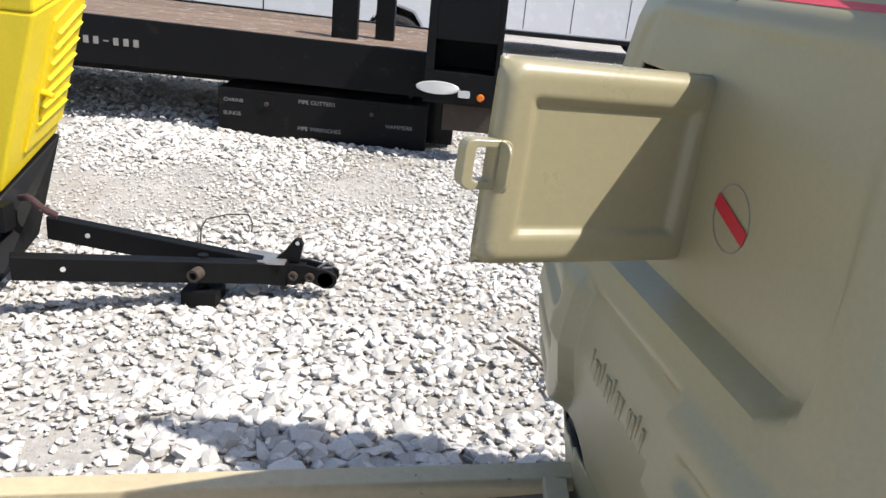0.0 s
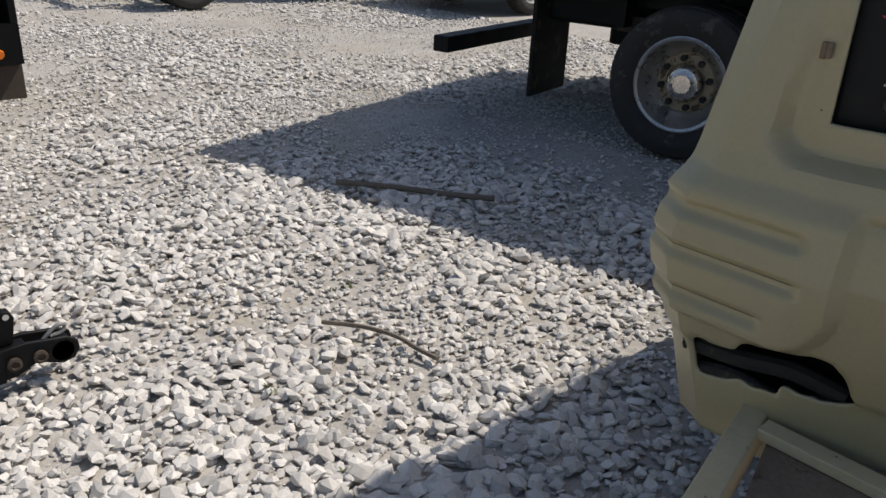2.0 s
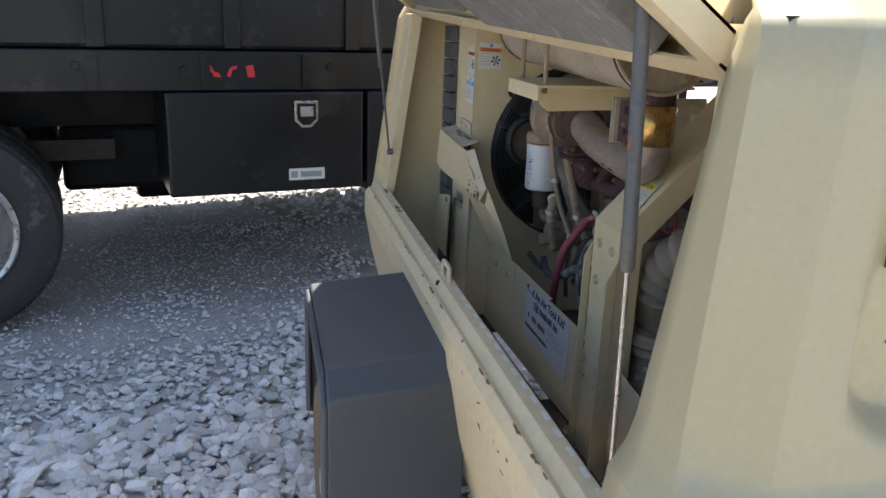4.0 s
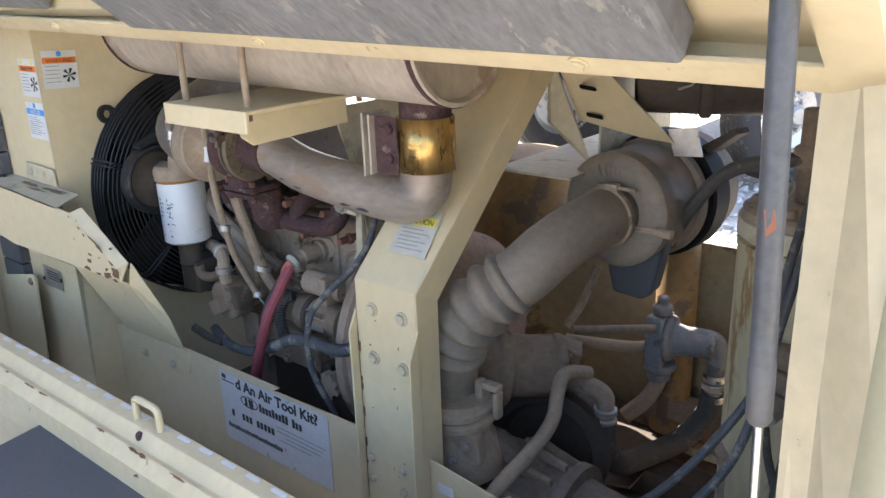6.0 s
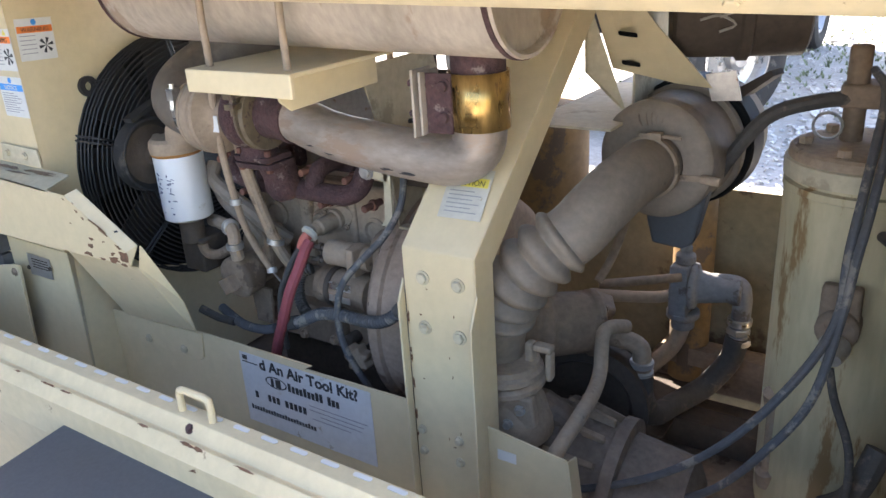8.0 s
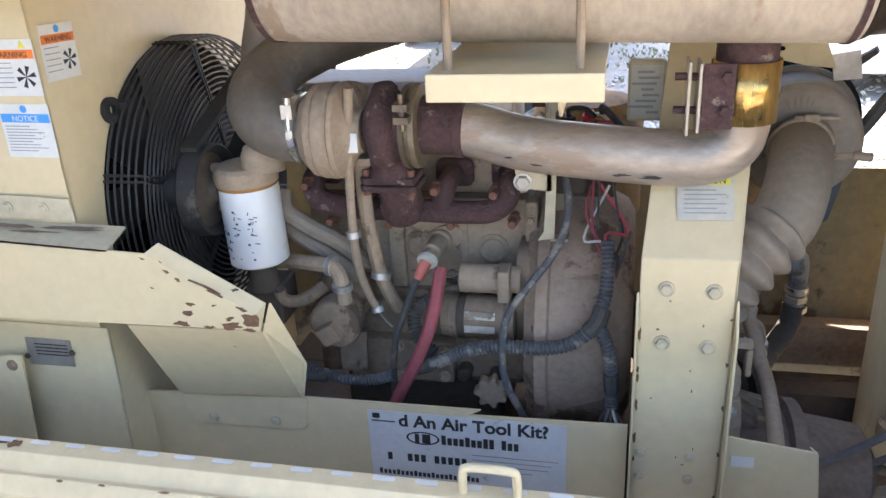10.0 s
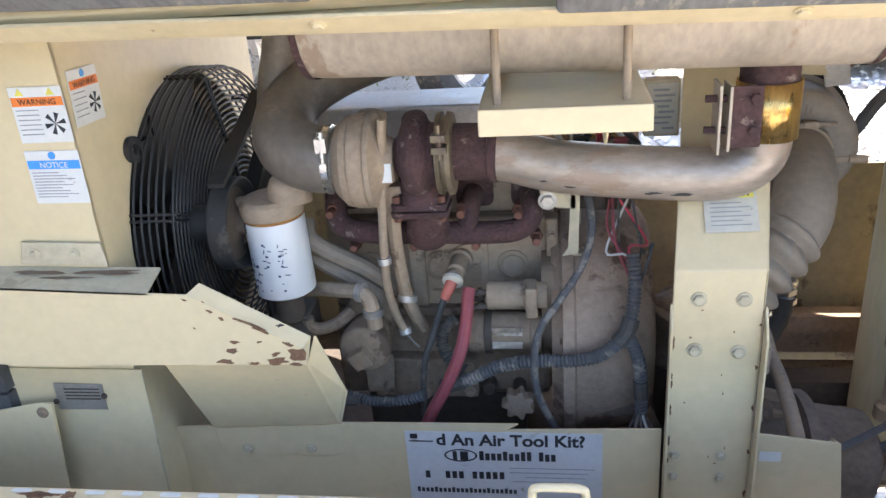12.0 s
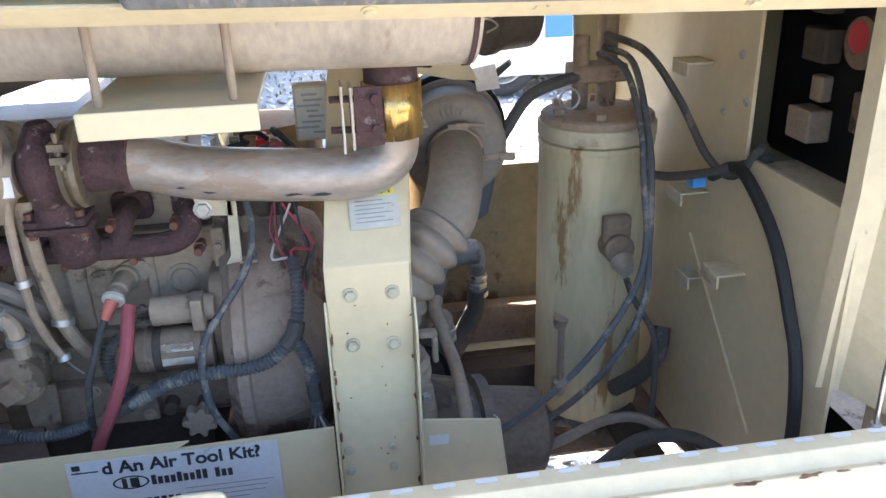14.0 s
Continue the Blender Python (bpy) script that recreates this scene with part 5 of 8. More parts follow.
# bolted post with its leaning upper half
bm = B()
PX0, PX1, TAPER = 1.372, 1.497, 0.042
fold, top = Vector((0, 1.705, 0.985)), Vector((0, 1.425, 1.315))
prism(bm, [(PX0, 1.705, 0.42), (PX1, 1.705, 0.42), (PX1, 1.705, 0.985), (PX0, 1.705, 0.985)], (0, -0.005, 0))
prism(bm, [(PX0, *fold[1:]), (PX1, *fold[1:]), (PX1 - TAPER, *top[1:]), (PX0 - TAPER, *top[1:])], (0, -0.004, -0.004))
prism(bm, [(PX0, 1.705, 0.42), (PX0, 1.705, 0.985), (PX0 - TAPER, *top[1:]), (PX0 - TAPER, top.y - 0.05, top.z - 0.02), (PX0, 1.655, 0.96), (PX0, 1.655, 0.42)], (0.004, 0, 0))
prism(bm, [(PX1, 1.705, 0.42), (PX1, 1.722, 0.42), (PX1, 1.722, 0.90), (PX1, 1.705, 0.935)], (0.004, 0, 0))
prism(bm, [(PX0, 1.706, 0.42), (PX0, 1.728, 0.42), (PX0, 1.728, 0.885), (PX0, 1.706, 0.93)], (-0.004, 0, 0))
post = part("frame_post", bm, "cream", comp, "cream folded frame post with hex bolts", bevel=0.0015)
rnd = random.Random(21)
chips(post, [((PX1 - 0.003, 1.7052, z), 0.005, rnd.uniform(0.008, 0.03), 0) for z in (0.66, 0.70, 0.755, 0.80, 0.815, 0.87)] + [((PX0 + 0.004, 1.7052, z), 0.005, rnd.uniform(0.006, 0.02), 0) for z in (0.60, 0.68, 0.76, 0.83, 0.90)] + [((rnd.uniform(1.39, 1.48), 1.7052, rnd.uniform(0.60, 0.97)), rnd.uniform(0.002, 0.006), rnd.uniform(0.002, 0.006), 0) for _ in range(9)], (0, 1, 0), seed=13)
for x, z in ((1.462, 0.941), (1.401, 0.940), (1.464, 0.859), (1.403, 0.856), (1.484, 0.672), (1.415, 0.672), (1.484, 0.632), (1.415, 0.632)):
    bm = B()
    hexbolt(bm, (x, 1.705, z), (0, 1, 0), 0.0085 if z > 0.7 else 0.006, 0.006)
    part("bolt", bm, "cream_dusty", post)
sl = (top - fold).normalized()
cm = face_pose(Vector((1.452, 1.671, 1.0260)) + Vector((0, 0.0012, 0.0012)), (-1, 0, 0.02), sl)
bm = B()
slab(bm, cm, 0, 0, 0.072, 0.078, 0, 0.0008)
cs = part("sticker", bm, "old_sticker", post, "worn white caution sticker with a yellow band")
bm = B()
slab(bm, cm, 0.004, 0.050, 0.068, 0.064, 0.0009, 0.0012)
part("header_bar", bm, "yellow_label", cs)
words("header_word", "CAUTION", 0.013, cm @ Matrix.Translation((0.036, 0.052, 0.0014)), "ink", cs, 0.0002, align="CENTER", squeeze=0.9)
bm = B()
for i in range(6):
    slab(bm, cm, 0.008, 0.042 - i * 0.0065, 0.050 + 0.012 * (i % 2), 0.0435 - i * 0.0065, 0.0009, 0.0012)
pieces("text_bar", bm, "grey_ink", cs)
# low box right of the post
bm = B()
prism(bm, [(1.372, 1.690, 0.703), (1.241, 1.690, 0.686), (1.210, 1.690, 0.42), (1.372, 1.690, 0.42)], (0, -0.004, 0))
prism(bm, [(1.241, 1.690, 0.686), (1.210, 1.690, 0.42), (1.212, 1.655, 0.42), (1.243, 1.655, 0.672)], (-0.003, 0, 0))
lowbox = part("low_side_plate", bm, "cream", comp, bevel=0.001)
bm = B()
m = face_pose((1.355, 1.6912, 0.652), (-1, 0, 0), (0, 0, 1))
slab(bm, m, 0, 0, 0.032, 0.018)
part("sticker", bm, "sticker", lowbox)
# back plates of the brace
bm = B()
prism(bm, [(1.340, 1.410, 1.320), (1.334, 1.324, 1.186), (1.298, 1.333, 1.112), (1.345, 1.395, 1.190)], (0.003, -0.003, 0))
part("brace_plate", bm, "cream_dusty", comp)
bm = B()
prism(bm, [(1.30, 1.40, 1.10), (1.30, 1.02, 1.10), (1.45, 1.02, 1.10), (1.45, 1.40, 1.10)], (0, 0, 0.004))
part("brace_plate", bm, "cream_dusty", comp)
bm = B()
prism(bm, [(1.30, 1.30, 1.31), (1.30, 1.02, 1.31), (1.30, 1.02, 1.10), (1.30, 1.30, 1.10)], (0.004, 0, 0))
part("brace_plate", bm, "cream_dusty", comp)
bm = B()
prism(bm, [(1.335, 1.412, 1.320), (1.270, 1.412, 1.320), (1.249, 1.361, 1.262), (1.184, 1.264, 1.149), (1.235, 1.285, 1.158), (1.329, 1.325, 1.186)], (0.002, -0.004, 0.002))
gus = part("gusset", bm, "cream", comp, "cream slotted gusset plate")
gA, gB, gC = Vector((1.249, 1.361, 1.262)), Vector((1.184, 1.264, 1.149)), Vector((1.329, 1.325, 1.186))
gn = (gA - gC).cross(gB - gC).normalized()
gn = gn if gn.y > 0 else -gn
# slots stay uncut: thin black plates paint the darkness of the holes
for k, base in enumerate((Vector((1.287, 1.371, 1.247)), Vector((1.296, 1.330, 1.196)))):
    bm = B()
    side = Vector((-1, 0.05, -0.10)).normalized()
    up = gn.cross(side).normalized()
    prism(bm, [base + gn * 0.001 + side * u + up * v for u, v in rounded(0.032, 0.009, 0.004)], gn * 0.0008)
    part("slot", bm, "hole_dark", gus)
bm = B()
prism(bm, [(1.196, 1.268, 1.172), (1.150, 1.262, 1.178), (1.140, 1.255, 1.130), (1.185, 1.262, 1.128)], (0, -0.004, 0))
part("canister_tab", bm, "steel", gus, "bare steel tab")
bm = B()
prism(bm, [(1.632, 1.600, 1.222), (1.632, 1.400, 1.222), (1.632, 1.372, 1.150), (1.632, 1.405, 1.020), (1.632, 1.495, 0.936), (1.632, 1.530, 0.936), (1.632, 1.545, 1.060)], (0.004, 0, 0))
box(bm, (1.604, 1.490, 0.932), (1.632, 1.534, 0.937))
prism(bm, [(1.636, 1.405, 1.020), (1.636, 1.495, 0.936), (1.616, 1.490, 0.936), (1.616, 1.400, 1.020)], (0.0, -0.003, -0.003))
hp = part("heat_plate", bm, "cream_dusty", comp, "dusty cream plate behind the exhaust", bevel=0.001)
bolts([(1.612, 1.515, 0.938), (1.638, 1.520, 0.960)], (0, 0.4, 1), "dust", hp, 0.006, 0.005)
bm = B()
for a, b in (((1.629, 1.326, 1.10), (1.640, 1.330, 1.24)), ((1.672, 1.326, 1.10), (1.682, 1.330, 1.24)), ((1.640, 1.326, 1.10), (1.672, 1.330, 1.118)), ((1.640, 1.326, 1.158), (1.672, 1.330, 1.172)), ((1.640, 1.326, 1.212), (1.672, 1.330, 1.24))):
    box(bm, a, b)
part("slotted_bracket", bm, "dust_dark", comp, "oily dark slotted bracket")
bm = B()
box(bm, (1.468, 1.470, 1.118), (1.522, 1.500, 1.206))
lp0 = part("labelled_box", bm, "cream_dusty", comp, "small box with a scuffed printed label", bevel=0.003)
bm = B()
box(bm, (1.472, 1.5005, 1.123), (1.518, 1.5012, 1.201))
part("sticker", bm, "old_sticker", lp0, "scuffed printed label")
bm = B()
for i in range(8):
    x0 = 1.477 + 0.004 * ((i * 5) % 3)
    box(bm, (x0, 1.5014, 1.130 + i * 0.0085), (x0 + 0.018 + 0.006 * ((i * 7) % 4), 1.5018, 1.1335 + i * 0.0085))
pieces("text_bar", bm, "grey_ink", lp0)
rnd = random.Random(33)
for k in range(16):
    a = Vector((rnd.uniform(1.535, 1.66), rnd.uniform(1.40, 1.49), rnd.uniform(1.045, 1.115)))
    b = Vector((rnd.uniform(1.535, 1.66), rnd.uniform(1.40, 1.50), rnd.uniform(1.045, 1.125)))
    bm = B()
    tube(bm, [a, a.lerp(b, 0.35) + Vector((rnd.uniform(-0.02, 0.02), rnd.uniform(0, 0.02), rnd.uniform(0.0, 0.03))), a.lerp(b, 0.7) + Vector((rnd.uniform(-0.02, 0.02), rnd.uniform(0, 0.02), rnd.uniform(-0.02, 0.02))), b], rnd.uniform(0.0022, 0.0060), 7, 5)
    part("wire", bm, ("rubber", "hose", "red_hose", "rubber", "hose_blue", "rubber", "sticker", "hose")[k % 8], comp)
for x, y, z, w, h, mt in ((1.560, 1.470, 1.070, 0.030, 0.026, "rubber"), (1.602, 1.455, 1.082, 0.036, 0.022, "dust_dark"), (1.645, 1.462, 1.066, 0.026, 0.030, "rubber"), (1.580, 1.440, 1.104, 0.022, 0.018, "red"), (1.625, 1.440, 1.100, 0.024, 0.020, "hose_blue")):
    bm = B()
    box(bm, (x - w / 2, y - 0.012, z - h / 2), (x + w / 2, y + 0.012, z + h / 2))
    box(bm, (x - w / 3, y - 0.008, z + h / 2), (x + w / 3, y + 0.008, z + h / 2 + 0.008))
    part("wire_connector", bm, mt, comp, bevel=0.002)
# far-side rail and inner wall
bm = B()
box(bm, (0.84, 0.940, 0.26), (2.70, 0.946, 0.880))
part("inner_wall", bm, "inner_shaded", comp)
bm = B()
box(bm, (0.82, 0.96, 0.44), (1.35, 1.02, 0.50))
part("cross_rail", bm, "dust", comp)
bm = B()
box(bm, (0.82, 0.99, 0.505), (1.32, 1.04, 0.545))
part("cross_rail", bm, "dust", comp)
bm = B()
prism(bm, [(1.24, 0.95, 0.452), (2.28, 0.95, 0.452), (2.28, 1.69, 0.452), (1.42, 1.69, 0.452), (1.40, 1.30, 0.452), (1.24, 1.25, 0.452)], (0, 0, 0.006))
part("belly_pan", bm, "dust_dark", comp, "oily dark belly pan")


# ---------------------------------------------------------------- engine
bm = B()
box(bm, (1.662, 1.27, 0.80), (2.06, 1.476, 0.985))
engine = part("engine_block", bm, "dust_light", comp, "dusty grey-brown diesel engine block", bevel=0.012)
bm = B()
box(bm, (1.67, 1.26, 0.64), (2.06, 1.505, 0.798))
part("crankcase", bm, "dust", engine, bevel=0.015)
bm = B()
box(bm, (1.72, 1.24, 0.50), (2.02, 1.49, 0.638))
part("oil_pan", bm, "dust_dark", engine, bevel=0.02)
# casting seams, bosses and side cover
for x0, x1, z0, z1, dp in ((1.67, 2.05, 0.800, 0.816, 0.020), (1.80, 1.99, 0.655, 0.735, 0.030), (1.67, 2.05, 0.972, 0.984, 0.010), (1.885, 1.915, 0.815, 0.97, 0.012), (1.655, 1.676, 0.805, 0.985, 0.026), (1.775, 1.792, 0.835, 0.965, 0.006), (1.68, 1.88, 0.838, 0.846, 0.008)):
    bm = B()
    box(bm, (x0, 1.465, z0), (x1, 1.476 + dp + (0.029 if z1 < 0.75 else 0.0), z1))
    part("casting_rib", bm, "dust_light" if z0 > 0.8 else "dust", engine, bevel=0.005)
bolts([(x, 1.536, z) for x, z in ((1.815, 0.67), (1.975, 0.67), (1.815, 0.72), (1.975, 0.72), (1.895, 0.665), (1.895, 0.726))], (0, 1, 0), "dust_light", engine, 0.008, 0.008)
bolts([(1.666, 1.503, z) for z in (0.955, 0.895, 0.835)], (0, 1, 0), "dust_light", engine, 0.007, 0.007)
bm = B()
box(bm, (1.675, 1.28, 0.987), (2.06, 1.472, 1.056))
part("cylinder_head", bm, "dust_light", engine, bevel=0.008)
bm = B()
box(bm, (1.70, 1.29, 1.058), (2.065, 1.425, 1.163))
box(bm, (1.69, 1.28, 1.058), (2.07, 1.436, 1.068))
part("rocker_cover", bm, "steel", engine, "grey metal rocker cover", bevel=0.010)
for x in (1.733, 1.862, 1.985):
    bm = B()
    turned(bm, (x, 1.474, 0.892), (0, 1, 0), [(0, 0.027), (0.006, 0.027), (0.009, 0.021), (0.005, 0.017), (0.004, 0.001)], 24, caps=False)
    part("core_plug", bm, "dust_light", engine)
bm = B()
turned(bm, (1.50, 1.40, 0.755), (1, 0, 0), [(0, 0.175), (0.012, 0.196), (0.035, 0.208), (0.10, 0.214), (0.128, 0.216), (0.132, 0.223), (0.150, 0.223), (0.154, 0.214), (0.168, 0.205)], 56)
part("flywheel_housing", bm, "bell", engine, "dusty brown flywheel housing")
bm = B()
prism(bm, [(1.53, 1.582, 0.66), (1.64, 1.582, 0.66), (1.648, 1.598, 0.735), (1.535, 1.598, 0.742)], (0, 0.010, 0))
part("inspection_cover", bm, "air_end", engine, "oil-dark inspection cover on the housing", bevel=0.005)
bm = B()
prism(bm, [(1.545, 1.40, 0.955), (1.60, 1.40, 0.975), (1.64, 1.40, 0.955), (1.64, 1.56, 0.885), (1.545, 1.56, 0.885)], (0, 0.012, 0))
part("casting_rib", bm, "bell", engine, bevel=0.006)
bolts([(1.648, 1.40 + 0.214 * math.cos(a), 0.755 + 0.214 * math.sin(a)) for a in (radians(-50 + k * 22) for k in range(9))], (1, 0, 0), "dust", engine, 0.006)
bm = B()
prism(bm, [(1.685, 1.560, 1.066), (1.629, 1.560, 1.062), (1.628, 1.560, 1.025), (1.678, 1.560, 1.029)], (0, -0.012, 0))
prism(bm, [(1.634, 1.560, 1.061), (1.621, 1.560, 1.057), (1.624, 1.560, 0.948), (1.649, 1.560, 0.944), (1.640, 1.560, 0.958)], (0, -0.006, 0))
part("lift_bracket", bm, "cream_dusty", engine)
bm = B()
hexbolt(bm, (1.671, 1.560, 1.039), (0, 1, 0), 0.011, 0.008)
part("bolt", bm, "steel", engine)

# oil filter
bm = B()
fx, fy = 2.094, 1.610
turned(bm, (fx, fy, 0.912), (0.02, 0, 1), [(0, 0.030), (0.001, 0.040), (0.006, 0.0475), (0.128, 0.0475), (0.131, 0.046)], 36)
ofilter = part("oil_filter", bm, "white", engine, "white spin-on oil filter with blue handwriting", smooth="keep")
bm = B()
turned(bm, (fx + 0.003, fy, 1.043), (0.02, 0, 1), [(0, 0.0465), (0.003, 0.049), (0.006, 0.0465)], 36)
part("rust_ring", bm, material("rusty_orange_gasket", (0.36, 0.16, 0.04), 0.8, vary=0.3), ofilter)
bm = B()
turned(bm, (fx + 0.003, fy, 1.049), (0.02, 0, 1), [(0, 0.0495), (0.014, 0.0505), (0.022, 0.049), (0.028, 0.043), (0.030, 0.001)], 36)
turned(bm, (fx - 0.030, fy + 0.004, 1.070), (-0.05, -0.1, 1), [(0, 0.034), (0.022, 0.034), (0.034, 0.030), (0.042, 0.020), (0.044, 0.001)], 24)
tube(bm, [(fx - 0.03, fy, 1.095), (fx - 0.045, fy - 0.045, 1.10), (fx - 0.055, fy - 0.10, 1.095)], 0.026, 14, 4)
tube(bm, [(fx + 0.035, fy + 0.005, 1.068), (fx + 0.056, fy + 0.004, 1.068), (fx + 0.067, fy + 0.002, 1.052), (fx + 0.070, fy, 1.020), (fx + 0.055, fy - 0.004, 1.002)], 0.0095, 10, 5)
part("filter_head", bm, "dust_light", ofilter, smooth="keep")
bm = B()
rnd = random.Random(17)
for i in range(46):
    a0, z = rnd.uniform(45, 128), rnd.choice((1.012, 1.002, 0.995, 0.985, 0.975, 0.962, 0.948, 0.935)) + rnd.uniform(-0.002, 0.002)
    w, h = rnd.choice(((0.006, 0.0012), (0.0012, 0.007), (0.004, 0.003), (0.0015, 0.005), (0.003, 0.0012)))
    a = radians(a0 - 5)
    c = Vector((fx + 0.0482 * math.cos(a) + 0.0015, fy + 0.0482 * math.sin(a), z))
    m = face_pose(c, (math.sin(a), -math.cos(a), 0.25), (0, 0, 1))
    slab(bm, m, -w / 2, -h / 2, w / 2, h / 2, -0.0005, 0.0004)
pieces("handwriting_mark", bm, "navy", ofilter)
bm = B()
cyl(bm, (fx, fy, 0.86), (fx, fy, 0.915), 0.024, 16)
box(bm, (fx - 0.03, fy - 0.06, 0.80), (fx + 0.03, fy + 0.01, 0.87))
part("filter_mount", bm, "dust_dark", engine, bevel=0.004)

# turbocharger: cool side, hot side, ducts
bm = B()
turned(bm, (1.972, 1.640, 1.138), (-1, 0, 0), [(0, 0.047), (0.003, 0.054), (0.010, 0.060), (0.016, 0.066), (0.024, 0.0675), (0.026, 0.0655), (0.028, 0.0685), (0.046, 0.0695), (0.049, 0.0655), (0.051, 0.0685), (0.058, 0.0680), (0.060, 0.062), (0.064, 0.052), (0.068, 0.044), (0.074, 0.036), (0.085, 0.030)], 56)
tube(bm, [(1.945, 1.60, 1.085), (1.948, 1.56, 1.10), (1.95, 1.52, 1.13), (1.95, 1.49, 1.17)], 0.024, 16, 5)
turbo = part("turbo_compressor_housing", bm, "dust_light", engine, "dusty aluminium turbocharger housing")
bm = B()
turned(bm, (1.990, 1.636, 1.140), (-1, 0, 0), [(0, 0.048), (0.002, 0.0515), (0.012, 0.0515), (0.014, 0.048)], 36)
box(bm, (1.974, 1.672, 1.166), (1.990, 1.690, 1.186))
cyl(bm, (1.982, 1.688, 1.150), (1.982, 1.682, 1.194), 0.005, 10)
part("hose_clamp", bm, "bright_steel", turbo, "bright steel hose clamp")
bm = B()
turned(bm, (1.888, 1.632, 1.142), (-1, 0, 0), [(0, 0.024), (0.006, 0.030), (0.010, 0.040), (0.015, 0.052), (0.022, 0.0585), (0.031, 0.0605), (0.040, 0.0585), (0.048, 0.052), (0.053, 0.046), (0.060, 0.046)], 40)
turned(bm, (1.857, 1.628, 1.196), (0.05, 0.1, 1), [(-0.012, 0.020), (0.0, 0.019), (0.007, 0.014), (0.010, 0.001)], 16)
turned(bm, (1.858, 1.620, 1.066), (0, 0.1, 1), [(0, 0.036), (0.012, 0.029), (0.040, 0.030)], 24)
part("turbine_housing", bm, "rust", turbo, "rusted turbine housing")
bm = B()
turned(bm, (1.824, 1.640, 1.145), (-1, 0, 0), [(0, 0.050), (0.001, 0.058), (0.008, 0.060), (0.009, 0.054), (0.015, 0.054), (0.016, 0.060), (0.023, 0.058), (0.024, 0.048)], 36)
box(bm, (1.803, 1.690, 1.165), (1.823, 1.712, 1.174))
box(bm, (1.803, 1.690, 1.182), (1.823, 1.712, 1.191))
cyl(bm, (1.813, 1.704, 1.155), (1.813, 1.704, 1.204), 0.004, 8)
part("v_clamp", bm, "dull_gold", turbo, "dusty brass-coloured clamp")
bm = B()
m = face_pose((1.896, 1.6745, 1.115), (-1, 0, 0), (0, 0, 1))
slab(bm, m, -0.008, 0, 0.008, 0.028, 0, 0.001)
part("tag", bm, "sticker", turbo)
bm = B()
tube(bm, [(1.970, 1.636, 1.138), (2.005, 1.634, 1.141), (2.043, 1.622, 1.152), (2.066, 1.592, 1.172), (2.068, 1.548, 1.196), (2.045, 1.505, 1.220), (2.00, 1.465, 1.243), (1.94, 1.425, 1.262), (1.86, 1.38, 1.280), (1.76, 1.33, 1.295)], lambda t: 0.0475 + 0.003 * math.sin(9 * t), 24, 8)
part("inlet_duct", bm, "duct_dark", turbo, "dusty rubber intake elbow")
bm = B()
tube(bm, [(2.074, 1.500, 1.322), (2.084, 1.500, 1.275), (2.097, 1.500, 1.232), (2.107, 1.500, 1.186)], 0.030, 20, 4)
part("coolant_riser", bm, "duct_dark", engine, "dusty upright coolant hose")
bm = B()
tube(bm, [(1.80, 1.637, 1.146), (1.76, 1.640, 1.145), (1.725, 1.643, 1.140), (1.66, 1.647, 1.124), (1.57, 1.650, 1.114), (1.48, 1.652, 1.108), (1.425, 1.654, 1.110), (1.390, 1.655, 1.132), (1.382, 1.656, 1.170)], 0.0375, 24, 8)
expipe = part("exhaust_pipe", bm, "pipe", engine, "heat-stained exhaust pipe")
bm = B()
turned(bm, (1.802, 1.637, 1.146), (-1, 0.02, -0.03), [(0, 0.041), (0.050, 0.041), (0.051, 0.044), (0.062, 0.044), (0.064, 0.0385)], 28)
part("pipe_collar", bm, "rust", expipe)
chips(expipe, [((1.527, 1.6850, 1.0930), 0.024, 0.006, 0), ((1.486, 1.6858, 1.0900), 0.036, 0.007, 0), ((1.674, 1.6835, 1.1140), 0.012, 0.004, -8), ((1.640, 1.6820, 1.1040), 0.020, 0.004, -8)], (0, 0.88, -0.48), "dark_chip", 15, "scorch_mark")
bm = B()
turned(bm, (1.382, 1.656, 1.160), (0, 0, 1), [(0, 0.0405), (0.076, 0.0405)], 28, caps=False)
gold = part("band_clamp", bm, "gold", expipe, "gold-tinted band clamp", solid=0.002)
bm = B()
prism(bm, [(1.398, 1.6965, 1.158), (1.436, 1.699, 1.158), (1.436, 1.699, 1.238), (1.398, 1.6965, 1.238)], (0, 0.004, 0))
part("rusty_flange", bm, "rust", gold, "rust-stained clamp flange", bevel=0.001)
bm = B()
box(bm, (1.4375, 1.668, 1.156), (1.4415, 1.712, 1.240))
box(bm, (1.4500, 1.668, 1.152), (1.4540, 1.712, 1.242))
pieces("clamp_lug", bm, "muffler", gold, "", 0.001)
for z in (1.181, 1.222):
    bm = B()
    cyl(bm, (1.406, 1.700, z), (1.468, 1.694, z), 0.0048, 10)
    hexbolt(bm, (1.408, 1.7005, z), (0, 1, 0), 0.0075, 0.007)
    part("bolt", bm, "rust", gold)
bm = B()
turned(bm, (1.382, 1.656, 1.230), (0, 0, 1), [(0, 0.037), (0.04, 0.037)], 24)
part("outlet_collar", bm, "rust", expipe)

